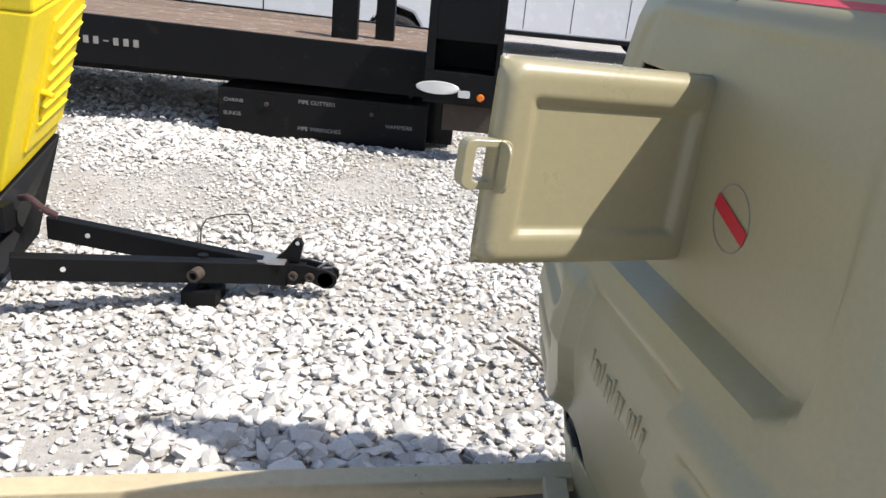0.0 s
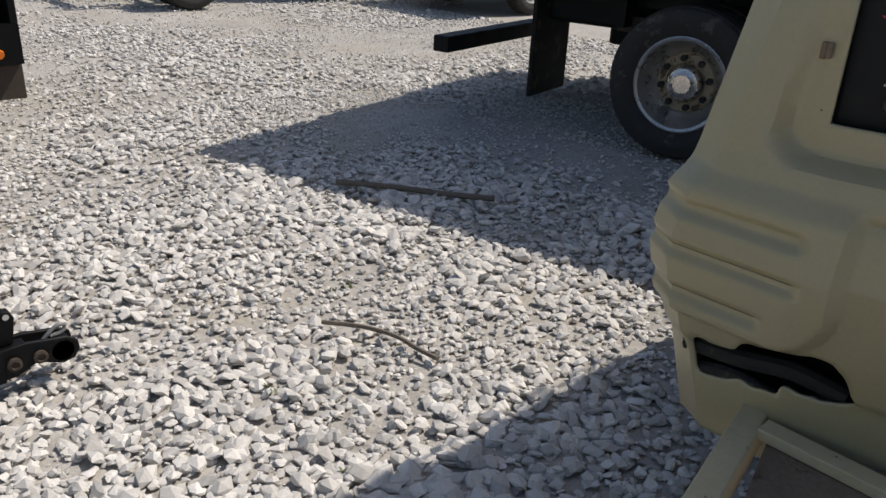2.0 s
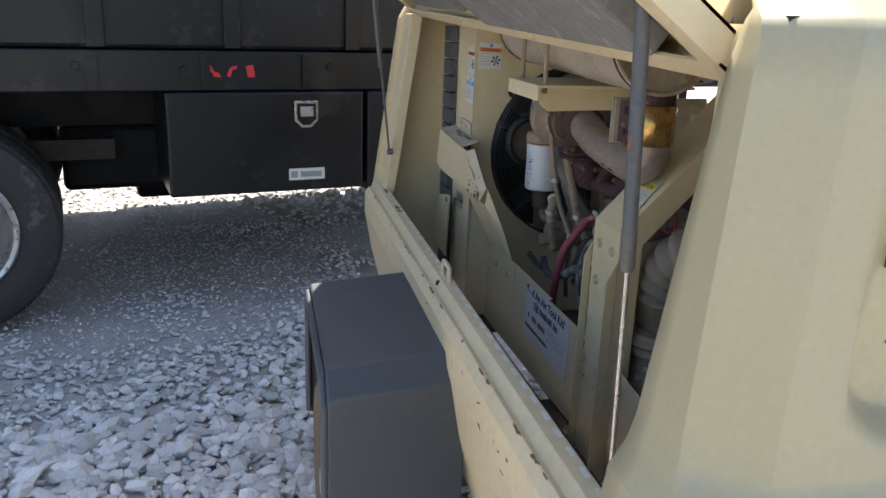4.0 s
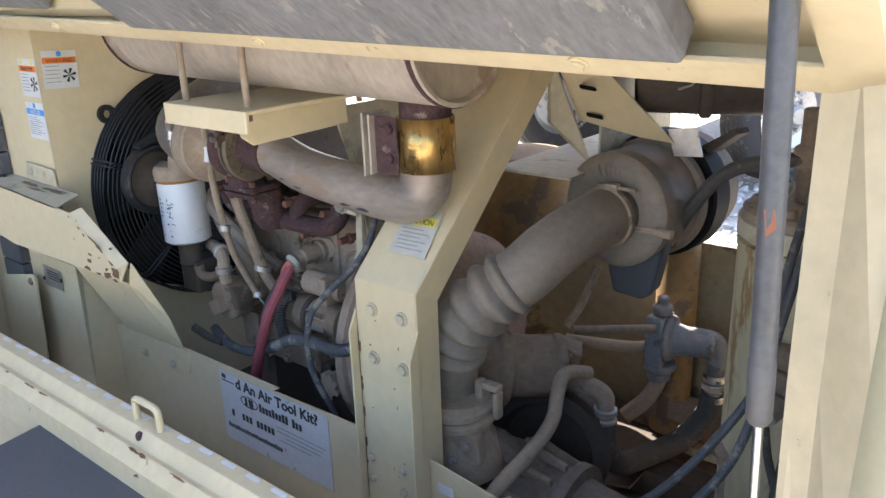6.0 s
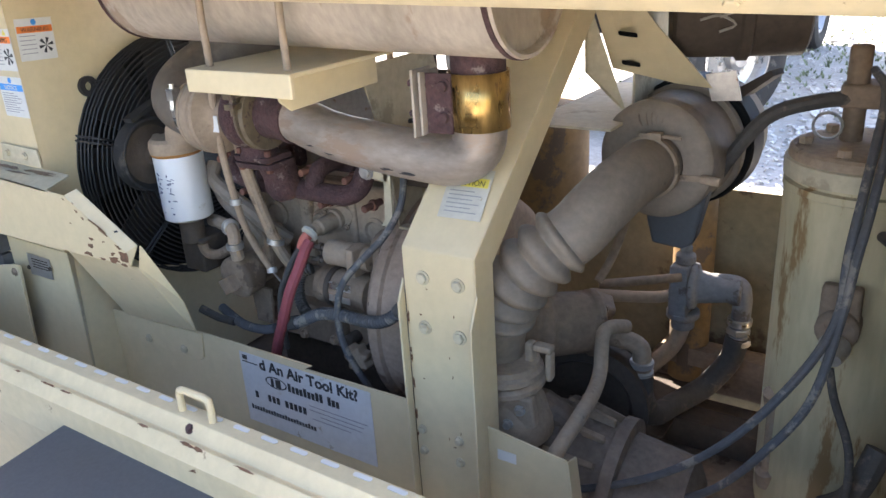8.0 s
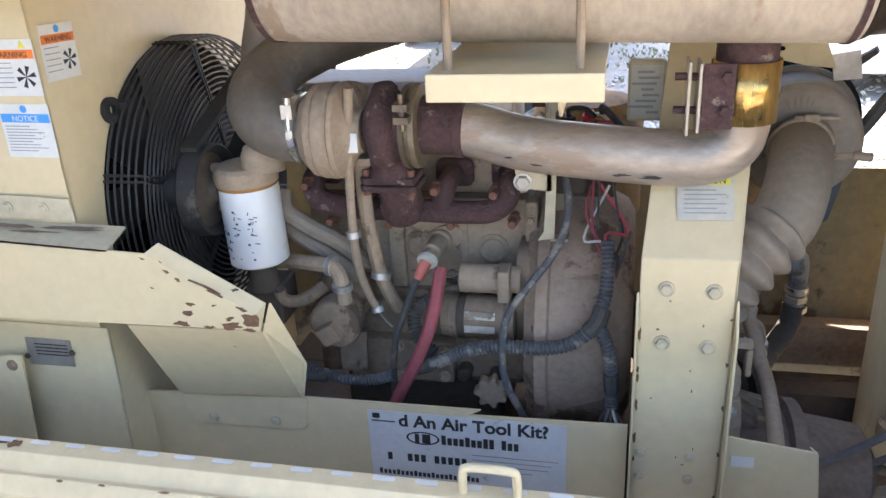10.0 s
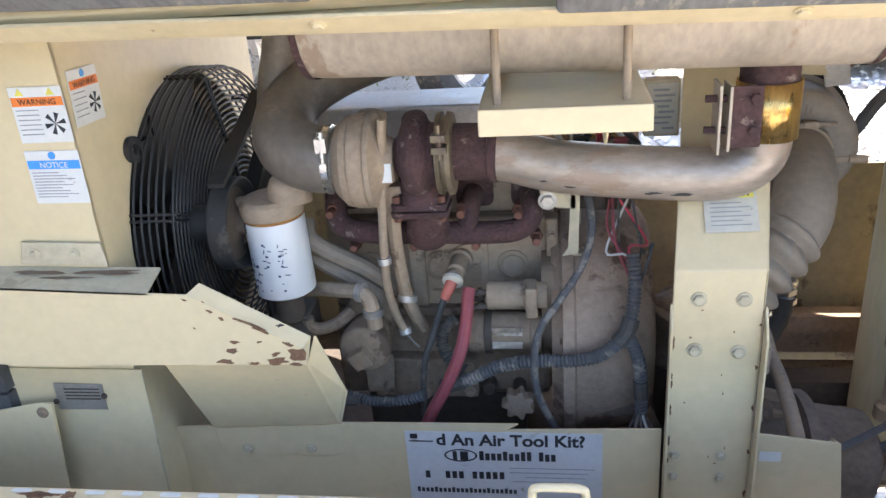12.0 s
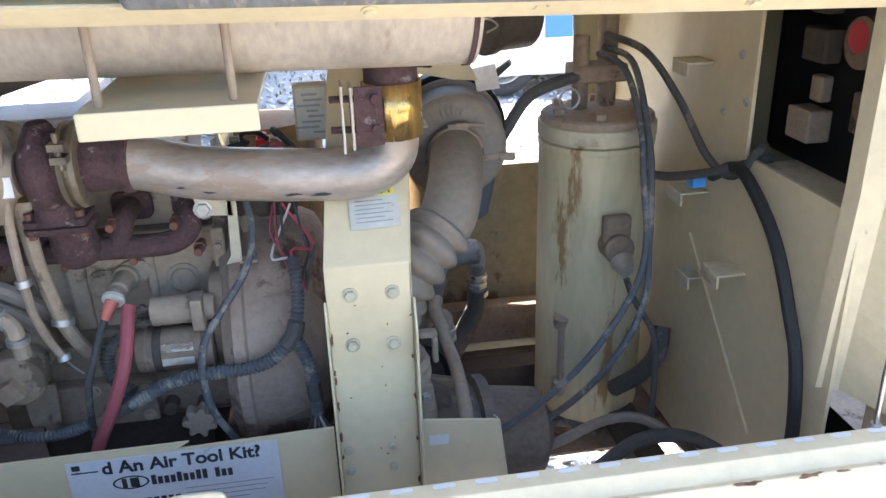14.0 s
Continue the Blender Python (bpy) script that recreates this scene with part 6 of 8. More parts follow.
# exhaust manifold
bm = B()
tube(bm, [(2.018, 1.50, 1.030), (2.017, 1.532, 1.030), (2.012, 1.550, 1.014), (1.996, 1.555, 0.998), (1.965, 1.556, 0.991), (1.92, 1.558, 0.989), (1.84, 1.558, 0.988), (1.76, 1.556, 0.986), (1.722, 1.554, 0.989), (1.700, 1.548, 1.004), (1.697, 1.530, 1.026), (1.700, 1.50, 1.032)], 0.0185, 18, 6)
for x in (1.800, 1.925):
    tube(bm, [(x, 1.556, 0.990), (x - 0.003, 1.556, 1.008), (x - 0.006, 1.540, 1.026), (x - 0.008, 1.49, 1.030)], 0.0165, 14, 5)
man = part("exhaust_manifold", bm, "rust", engine, "purple-brown rusted exhaust manifold")
bm = B()
for x in (2.018, 1.917, 1.792, 1.700):
    prism(bm, [(x + u, 1.488, 1.028 + v) for u, v in rounded(0.062, 0.046, 0.012)], (0, -0.013, 0))
pieces("port_flange", bm, "rust", man, "", 0.002)
# mottled boss that carries the turbocharger flange
bm = B()
turned(bm, (1.860, 1.563, 0.980), (0.0, 0.32, 1.0), [(-0.012, 0.010), (0.0, 0.030), (0.018, 0.036), (0.045, 0.032), (0.070, 0.034)], 28)
part("turbo_boss", bm, "rust", man, smooth=True)
bm = B()
prism(bm, [(1.860 + u, 1.605 + v, 1.044) for u, v in rounded(0.088, 0.072, 0.012)], (0, 0.004, 0.011))
prism(bm, [(1.860 + u, 1.609 + v, 1.057) for u, v in rounded(0.084, 0.070, 0.012)], (0, 0.004, 0.011))
pieces("turbo_flange", bm, "rust", man, "", 0.002)
stud_rust = material("orange_rust_stud", (0.15, 0.062, 0.04), 0.9)
for p in ((2.017, 1.580, 1.030), (1.717, 1.568, 1.018), (1.990, 1.560, 0.962), (1.888, 1.560, 0.962), (1.788, 1.560, 0.962), (1.690, 1.555, 0.966), (1.806, 1.580, 1.026)):
    bm = B()
    cyl(bm, Vector(p) - Vector((0, 0.05, 0)), p, 0.0068, 10, 0.0012)
    turned(bm, Vector(p) - Vector((0, 0.032, 0)), (0, 1, 0), [(0, 0.0105), (0.009, 0.0105), (0.010, 0.009)], 6)
    part("stud", bm, stud_rust, man)
bm = B()
for x, y in ((1.826, 1.632), (1.894, 1.632)):
    cyl(bm, (x, y, 1.038), (x, y, 1.078), 0.006, 8, 0.001)
pieces("flange_bolt", bm, stud_rust, man)

# muffler, shelf, U-bolts
bm = B()
turned(bm, (1.968, 1.700, 1.374), (-1, 0, -0.02), [(0, 0.090), (0.003, 0.099), (0.020, 0.100), (0.685, 0.100), (0.690, 0.099), (0.690, 0.094), (0.680, 0.090), (0.672, 0.02), (0.672, 0.001)], 44)
muffler = part("muffler", bm, "muffler", comp, "weathered steel muffler drum", smooth="keep")
bm = B()
turned(bm, (1.970, 1.700, 1.374), (-1, 0, -0.02), [(0, 0.097), (0.001, 0.1012), (0.010, 0.1012)], 44, caps=False)
part("rusty_rim", bm, "rust", muffler)
bm = B()
turned(bm, (1.282, 1.700, 1.360), (1, 0, 0.02), [(0, 0.095), (0.001, 0.1012), (0.008, 0.1012)], 44, caps=False)
part("rusty_rim", bm, "rust", muffler)
bm = B()
box(bm, (1.548, 1.48, 1.248), (1.746, 1.835, 1.254))
box(bm, (1.548, 1.829, 1.222), (1.746, 1.836, 1.254))
prism(bm, [(1.60, 1.82, 1.248), (1.60, 1.60, 1.248), (1.60, 1.60, 1.20), (1.60, 1.79, 1.195), (1.60, 1.81, 1.21)], (-0.004, 0, 0))
part("muffler_shelf", bm, "cream", muffler, "cream folded shelf carrying the muffler", bevel=0.003)
for x in (1.724, 1.576):
    bm = B()
    tube(bm, [(x, 1.809, 1.235), (x, 1.808, 1.36), (x, 1.78, 1.435), (x, 1.70, 1.468), (x, 1.62, 1.435), (x, 1.592, 1.36), (x, 1.592, 1.235)], 0.0052, 10, 6)
    part("u_bolt", bm, "dust_light", muffler)

# filler cap, starter, knob, hoses
bm = B()
turned(bm, (1.976, 1.540, 0.812), (0, 1, -0.08), [(0, 0.036), (0.040, 0.036), (0.042, 0.043), (0.078, 0.0435), (0.083, 0.040), (0.085, 0.030), (0.085, 0.001)], 32)
prism(bm, [(1.980 + 0.0235 * math.cos(radians(a)), 1.622, 0.798 + 0.0215 * math.sin(radians(a))) for a in (15, 105, 195, 285)], (0, 0.022, -0.001))
cap = part("filler_cap", bm, "dust", engine, "dusty square-keyed filler cap", bevel=0.002)
bm = B()
prism(bm, [(1.937, 1.50, 0.80), (2.012, 1.50, 0.80), (2.016, 1.50, 0.855), (2.000, 1.50, 0.888), (1.950, 1.50, 0.890), (1.934, 1.50, 0.860)], (0, 0.062, -0.002))
part("filler_neck", bm, "dust", cap, bevel=0.008)
bm = B()
prism(bm, [(1.940, 1.565, 0.768), (1.995, 1.565, 0.768), (1.99, 1.565, 0.690), (1.945, 1.565, 0.690)], (0, 0.006, 0))
part("mounting_plate", bm, "dust", engine, "dusty mounting plate", bevel=0.001)
bm = B()
turned(bm, (1.812, 1.552, 0.802), (-1, 0, 0), [(0, 0.022), (0.004, 0.030), (0.006, 0.0355), (0.020, 0.037), (0.022, 0.0355), (0.108, 0.0355), (0.110, 0.038), (0.126, 0.038), (0.128, 0.001)], 36)
prism(bm, [(1.684, 1.495 + u, 0.835 + v) for u, v in rounded(0.135, 0.165, 0.04)], (-0.022, 0, 0))
starter = part("starter_motor", bm, "dust", engine, "dusty starter motor", bevel=0.001)
bm = B()
turned(bm, (1.775, 1.562, 0.876), (-1, 0, 0), [(0, 0.018), (0.003, 0.0235), (0.012, 0.0245), (0.014, 0.0235), (0.062, 0.0235), (0.066, 0.0265), (0.082, 0.0265), (0.084, 0.022), (0.10, 0.021)], 28)
sole = part("solenoid", bm, "dust_light", starter, "scuffed dusty solenoid")
bm = B()
box(bm, (1.690, 1.560, 0.850), (1.709, 1.597, 0.903))
part("solenoid_clamp", bm, "dust_light", sole, bevel=0.003)
for y, z in ((1.575, 0.888), (1.556, 0.868), (1.582, 0.866)):
    bm = B()
    cyl(bm, (1.772, y, z), (1.798, y + 0.004, z), 0.0045, 8)
    turned(bm, (1.780, y, z), (1, 0.1, 0), [(0, 0.008), (0.006, 0.008)], 6)
    part("terminal", bm, "dust_dark", sole)
bm = B()
turned(bm, (1.780, 1.552, 0.802), (-1, 0, 0), [(0, 0.0365), (0.001, 0.0385), (0.012, 0.0385), (0.013, 0.0365)], 36)
part("brush_band", bm, "dust_dark", starter)
bm = B()
m = face_pose(Vector((1.766, 1.5884, 0.790)), (-1, 0, 0), (0, -0.16, 1))
slab(bm, m, 0, 0, 0.050, 0.036, 0, 0.001)
slabel = part("sticker", bm, "bright_steel", starter, "scuffed silver starter label")
bm = B()
prism(bm, [(1.728 + (0.0250 + 0.0048 * math.cos(7 * a)) * math.cos(a), 1.555, 0.668 + (0.0250 + 0.0048 * math.cos(7 * a)) * math.sin(a)) for a in (i * math.tau / 56 for i in range(56))], (0, 0.024, 0))
part("star_knob", bm, "dust_light", engine, "dusty star-shaped knob", bevel=0.004)
bm = B()
cyl(bm, (1.728, 1.50, 0.668), (1.728, 1.556, 0.668), 0.012, 14)
part("knob_stem", bm, "dust_dark", engine)
bm = B()
cyl(bm, (1.782, 1.50, 0.672), (1.782, 1.535, 0.672), 0.013, 14, 0.003)
part("drain_plug", bm, "dust_dark", engine)
bm = B()
prism(bm, [(1.821 + 0.030 * math.cos(a) + 0.010 * math.cos(a) * abs(math.cos(a)), 1.475, 0.905 + 0.026 * math.sin(a) - 0.012 * math.cos(a)) for a in (i * math.tau / 28 for i in range(28))], (0, 0.008, 0))
turned(bm, (1.822, 1.480, 0.907), (0.10, 1.0, -0.09), [(0, 0.021), (0.010, 0.021), (0.012, 0.0165), (0.050, 0.0165), (0.054, 0.013), (0.066, 0.013)], 24)
sender = part("pressure_sender", bm, "dust_light", engine, "dusty sender screwed into the block", bevel=0.001)
bolts([(1.797, 1.484, 0.893), (1.846, 1.484, 0.918)], (0, 1, 0), "dust", sender, 0.005, 0.005)
bm = B()
turned(bm, (1.829, 1.548, 0.901), (0.12, 0.9, -0.45), [(0, 0.014), (0.002, 0.0175), (0.008, 0.0175), (0.010, 0.012)], 24)
part("washer", bm, "old_sticker", sender, "pale plastic collar")
bm = B()
tube(bm, [(1.831, 1.556, 0.897), (1.836, 1.564, 0.888), (1.843, 1.568, 0.873)], lambda t: 0.0105 - 0.0025 * t, 14, 4)
part("terminal_boot", bm, material("faded_red_boot", (0.50, 0.14, 0.10), 0.6, vary=0.15, bump=0.05), sender, "faded red terminal boot")

HOSES = (
    ("red_cable", "red_hose", 0.0105, [(1.799, 1.586, 0.900), (1.801, 1.598, 0.887), (1.804, 1.620, 0.855), (1.812, 1.640, 0.818), (1.838, 1.642, 0.755), (1.872, 1.636, 0.688), (1.893, 1.628, 0.630), (1.90, 1.620, 0.58)], "faded red battery cable"),
    ("grey_cable", "hose", 0.0056, [(1.843, 1.567, 0.876), (1.854, 1.585, 0.848), (1.866, 1.600, 0.812), (1.877, 1.604, 0.782), (1.885, 1.602, 0.735), (1.892, 1.592, 0.66)], ""),
    ("oil_line", "dust_light", 0.0066, [(1.896, 1.668, 1.205), (1.904, 1.666, 1.130), (1.914, 1.652, 1.045), (1.921, 1.636, 0.975), (1.924, 1.620, 0.915), (1.920, 1.600, 0.862), (1.911, 1.585, 0.820)], ""),
    ("thin_wire", "steel", 0.0018, [(1.911, 1.585, 0.820), (1.902, 1.576, 0.797), (1.893, 1.570, 0.782)], ""),
    ("oil_return_pipe", "dust_light", 0.0115, [(1.903, 1.622, 1.085), (1.905, 1.617, 1.045), (1.909, 1.600, 0.985), (1.908, 1.582, 0.920), (1.905, 1.570, 0.877), (1.898, 1.556, 0.838), (1.890, 1.535, 0.80)], ""),
    ("coolant_hose", "duct", 0.0150, [(2.066, 1.550, 1.010), (2.058, 1.568, 0.985), (2.020, 1.565, 0.955), (1.975, 1.560, 0.928), (1.940, 1.545, 0.890), (1.92, 1.52, 0.86)], ""),
    ("coolant_hose", "duct", 0.0135, [(2.075, 1.545, 0.960), (2.045, 1.555, 0.935), (2.000, 1.560, 0.910), (1.965, 1.560, 0.880), (1.955, 1.545, 0.845)], ""),
    ("coolant_pipe", "dust_light", 0.0125, [(2.085, 1.565, 0.892), (2.050, 1.580, 0.900), (2.005, 1.605, 0.909), (1.972, 1.618, 0.912), (1.957, 1.624, 0.902), (1.951, 1.630, 0.882), (1.950, 1.628, 0.855)], "bent coolant pipe"),
    ("coolant_pipe", "dust", 0.0105, [(2.068, 1.612, 0.862), (2.066, 1.610, 0.846), (2.052, 1.606, 0.838), (2.030, 1.602, 0.842), (2.012, 1.598, 0.852), (2.000, 1.585, 0.860)], ""),
    ("wiring_loom", "hose_blue", 0.0085, [(2.060, 1.600, 0.716), (1.980, 1.620, 0.706), (1.920, 1.622, 0.708), (1.880, 1.624, 0.722)], "thin blue-grey loom"),
    ("wiring_loom", "hose_blue", 0.0105, [(1.850, 1.625, 0.738), (1.825, 1.628, 0.748), (1.800, 1.630, 0.758), (1.752, 1.634, 0.784), (1.700, 1.640, 0.798), (1.640, 1.642, 0.800), (1.600, 1.642, 0.808), (1.572, 1.640, 0.826), (1.553, 1.634, 0.848)], "ribbed blue-grey wiring loom"),
    ("wiring_loom", "hose_blue", 0.0095, [(1.553, 1.634, 0.848), (1.543, 1.625, 0.885), (1.541, 1.615, 0.925), (1.543, 1.595, 0.962)], ""),
    ("wiring_loom", "hose_blue", 0.0098, [(1.552, 1.636, 0.846), (1.536, 1.642, 0.806), (1.530, 1.643, 0.760), (1.528, 1.640, 0.705)], ""),
    ("loom_tape", "hose", 0.0132, [(1.850, 1.625, 0.738), (1.834, 1.627, 0.744), (1.815, 1.629, 0.752)], "dusty tape round the loom"),
    ("loom_tape", "hose", 0.0135, [(1.566, 1.639, 0.832), (1.553, 1.636, 0.848), (1.546, 1.630, 0.868)], "dusty tape round the loom"),
    ("loom_tape", "hose", 0.0120, [(1.531, 1.643, 0.765), (1.530, 1.643, 0.750), (1.529, 1.642, 0.735)], "dusty tape round the loom"),
    ("black_cable", "hose_blue", 0.0062, [(1.622, 1.510, 1.085), (1.610, 1.535, 1.045), (1.603, 1.560, 0.990), (1.619, 1.590, 0.942), (1.655, 1.622, 0.897), (1.685, 1.638, 0.856), (1.696, 1.645, 0.802), (1.691, 1.642, 0.735), (1.661, 1.622, 0.648)], "dark cable looping over the starter"),
    ("starter_loop", "hose", 0.0105, [(1.828, 1.560, 0.832), (1.846, 1.570, 0.822), (1.852, 1.578, 0.796), (1.838, 1.590, 0.768), (1.815, 1.600, 0.755)], "dusty ribbed loop beside the starter"),
    ("battery_cable", "hose", 0.0085, [(2.075, 1.640, 0.728), (2.040, 1.630, 0.712), (2.000, 1.622, 0.706)], ""),
)
for nm, mt, r, pts, lb in HOSES:
    bm = B()
    tube(bm, pts, r, 10, 6, ripple=0.0022 if nm in ("wiring_loom", "starter_loop") else 0.0, pitch=0.0065)
    part(nm, bm, mt, engine, lb)
for p, ax, r in (((1.921, 1.636, 0.975), (0.1, -0.1, 1), 0.009), ((1.905, 1.570, 0.877), (-0.1, -0.25, 1), 0.0150), ((1.970, 1.618, 0.912), (1, -0.3, 0.0), 0.0145), ((1.951, 1.630, 0.882), (0, 0, 1), 0.0145), ((1.911, 1.585, 0.822), (0.2, -0.3, 1), 0.008)):
    bm = B()
    turned(bm, Vector(p), ax, [(-0.006, r), (-0.005, r + 0.002), (0.005, r + 0.002), (0.006, r)], 16)
    part("hose_clip", bm, "steel", engine)
bm = B()
prism(bm, [(1.904 + u, 1.618 + v, 1.082) for u, v in rounded(0.040, 0.030, 0.008)], (0, 0, 0.012))
part("pipe_flange", bm, "dust_light", engine, bevel=0.001)
for k in range(5):
    bm = B()
    tube(bm, [(1.529 + 0.002 * (k - 2), 1.641, 0.705), (1.529 + 0.006 * (k - 2), 1.643, 0.688), (1.527 + 0.011 * (k - 2), 1.644, 0.668)], 0.0026, 6, 3)
    part("wire_end", bm, ("hose", "sticker", "hose_blue", "steel", "hose")[k], engine)
# loose wires near the housing
rnd = random.Random(5)
for k in range(7):
    bm = B()
    a, b = Vector((1.561, 1.500, 0.960)), Vector((1.530, 1.560, 0.945))
    pts = [a + Vector((rnd.uniform(-0.03, 0.03), 0, 0.05 + rnd.uniform(0, 0.03))), a + Vector((rnd.uniform(-0.05, 0.02), rnd.uniform(0, 0.05), rnd.uniform(-0.03, 0.02))), b + Vector((rnd.uniform(-0.02, 0.02), 0.01, rnd.uniform(-0.03, 0.03))), b + Vector((0.0, 0.02, -0.05))]
    tube(bm, pts, 0.0022, 6, 5)
    part("wire", bm, ("red_hose", "hose", "pink", "hose_blue", "sticker", "red_hose", "hose")[k], engine)
bm = B()
box(bm, (1.535, 1.40, 0.985), (1.60, 1.47, 1.05))
box(bm, (1.58, 1.43, 1.00), (1.66, 1.50, 1.03))
part("relay_box", bm, "dust_dark", engine, bevel=0.004)
bm = B()
turned(bm, (1.60, 1.08, 0.82), (0, 0, 1), [(0, 0.10), (0.01, 0.115), (0.20, 0.115), (0.24, 0.09), (0.25, 0.001)], 30)
part("orange_tank", bm, "old_orange", engine, "dusty orange tank behind the engine")
bm = B()
turned(bm, (1.272, 1.000, 0.46), (0, 0, 1), [(0, 0.034), (0.003, 0.042), (0.49, 0.042), (0.51, 0.034), (0.515, 0.001)], 28)
part("orange_cylinder", bm, "old_orange", comp, "upright dusty orange cylinder")

# ---------------------------------------------------------------- air cleaner, bellows and air end
ac0, acd = Vector((1.246, 1.345, 1.046)), Vector((-0.10, -1.0, 0.0)).normalized()
bm = B()
turned(bm, ac0, acd, [(-0.002, 0.045), (0.0, 0.084), (0.012, 0.092), (0.030, 0.096), (0.034, 0.0945), (0.10, 0.0965), (0.104, 0.104), (0.118, 0.104), (0.122, 0.098), (0.24, 0.098), (0.25, 0.09), (0.252, 0.001)], 48)
cleaner = part("air_cleaner", bm, "duct", comp, "dusty round air cleaner housing", smooth="keep")
bm = B()
turned(bm, ac0 + acd * 0.13, acd, [(0, 0.108), (0.004, 0.112), (0.05, 0.112), (0.054, 0.108)], 40)
part("cleaner_strap", bm, "black", cleaner)
bm = B()
tube(bm, [(1.242, 1.31, 1.040), (1.245, 1.35, 1.041), (1.251, 1.40, 1.040), (1.262, 1.455, 1.030), (1.276, 1.508, 1.010), (1.292, 1.542, 0.986), (1.314, 1.562, 0.966)], 0.0470, 28, 6)
elbow = part("intake_elbow", bm, "duct", cleaner, "brown dusty intake elbow", smooth="keep")
bm = B()
tube(bm, [(1.303, 1.552, 0.977), (1.330, 1.572, 0.952), (1.362, 1.586, 0.917), (1.388, 1.590, 0.876), (1.405, 1.586, 0.835)], lambda t: 0.0420 + 0.0135 * abs(math.sin(6.0 * math.pi * t)) ** 1.15, 40, 44)
part("bellows", bm, "duct", elbow, "ribbed rubber bellows", smooth="soft")
bm = B()
tube(bm, [(1.400, 1.588, 0.848), (1.416, 1.580, 0.80), (1.424, 1.566, 0.755)], 0.047, 26, 5)
part("lower_duct", bm, "duct", elbow)
bm = B()
turned(bm, (1.247, 1.366, 1.041), (0.1, 1, -0.05), [(0, 0.049), (0.001, 0.0515), (0.010, 0.0515), (0.011, 0.049)], 36)
cyl(bm, (1.262, 1.374, 1.093), (1.196, 1.374, 1.092), 0.0032, 8)
box(bm, (1.226, 1.367, 1.086), (1.248, 1.380, 1.098))
part("hose_clamp", bm, "dust_light", elbow)
bm = B()
prism(bm, [(1.158, 1.335, 1.010), (1.180, 1.335, 0.905), (1.198, 1.335, 0.893), (1.250, 1.335, 0.897), (1.262, 1.335, 0.945), (1.240, 1.335, 0.985)], (0.004, -0.05, 0))
part("dust_valve", bm, "plastic", cleaner, "grey rubber dust valve", bevel=0.006)
bm = B()
turned(bm, ac0, acd, [(-0.010, 0.052), (-0.010, 0.080), (-0.006, 0.0915), (0.000, 0.0965), (0.018, 0.0975), (0.020, 0.095)], 48, caps=False)
part("cleaner_face", bm, "duct", cleaner, "dusty end cap of the air cleaner", smooth="keep")
bm = B()
prism(bm, [(1.205, 1.357, 1.020), (1.150, 1.359, 1.024), (1.150, 1.359, 1.034), (1.205, 1.357, 1.030)], (0, 0.006, 0))
cyl(bm, (1.166, 1.362, 1.028), (1.136, 1.364, 1.026), 0.0075, 10, 0.001)
part("seam_bolt", bm, "dust_light", cleaner, "dusty clamp bolt on the end cap", bevel=0.001)
rnd = random.Random(6)
for k in range(7):
    a = radians(70 + k * 9 + rnd.uniform(-3, 3))
    c, sn = math.cos(a), math.sin(a)
    bm = B()
    tube(bm, [ac0 - acd * 0.0102 + Vector((0.058 * c, 0, 0.058 * sn)), ac0 - acd * 0.0106 + Vector((0.070 * c + 0.002, 0, 0.070 * sn)), ac0 - acd * 0.0098 + Vector((0.080 * c, 0, 0.080 * sn))], lambda t: 0.0006 + 0.0016 * math.sin(math.pi * t), 6, 4)
    part("rubber_fold", bm, "duct", cleaner)
bm = B()
turned(bm, (1.262, 1.25, 1.262), (-0.93, -0.37, 0.0), [(0.0, 0.001), (0.0, 0.060), (0.006, 0.068), (0.10, 0.070), (0.104, 0.076), (0.118, 0.076), (0.122, 0.070), (0.20, 0.070), (0.206, 0.060), (0.208, 0.001)], 36)
upper = part("upper_canister", bm, "dust_dark", cleaner, "oily dark canister with wire clips", smooth="keep")
bm = B()
prism(bm, [(1.166, 1.200, 1.135), (1.111, 1.200, 1.170), (1.106, 1.200, 1.161), (1.151, 1.200, 1.125)], (-0.01, -0.03, 0))
part("outlet_lip", bm, "dust_dark", upper)
for dz in (0.0, 0.022):
    bm = B()
    tube(bm, [Vector((1.200, 1.300, 1.281)) + Vector((0, 0, -dz)), Vector((1.172, 1.292, 1.287)) + Vector((0, 0, -dz)), Vector((1.150, 1.284, 1.273)) + Vector((0, 0, -dz)), Vector((1.172, 1.292, 1.263)) + Vector((0, 0, -dz))], 0.0022, 6, 3)
    part("wire_clip", bm, "steel", upper)
bm = B()
turned(bm, (1.400, 1.585, 0.735), (0, 0, 1), [(0, 0.050), (0.006, 0.064), (0.016, 0.064), (0.02, 0.058), (0.03, 0.058)], 28)
turned(bm, (1.398, 1.580, 0.735), (-0.02, -0.08, -1), [(-0.002, 0.058), (0.004, 0.064), (0.012, 0.064), (0.016, 0.052), (0.035, 0.050), (0.060, 0.062), (0.085, 0.070), (0.11, 0.070)], 30)
inlet = part("inlet_valve", bm, "dust_light", comp, "dusty cast inlet valve")
bm = B()
prism(bm, [(1.335, 1.615, 0.718), (1.372, 1.628, 0.725), (1.395, 1.625, 0.69), (1.375, 1.622, 0.65), (1.33, 1.612, 0.665)], (0.004, -0.022, 0))
part("valve_ear", bm, "dust_light", inlet, bevel=0.005)
bolts([(1.352, 1.6235, 0.70), (1.372, 1.629, 0.672)], (-0.2, 1, 0), "steel", inlet, 0.007, 0.008)
bm = B()
box(bm, (1.352, 1.560, 0.742), (1.366, 1.580, 0.796))
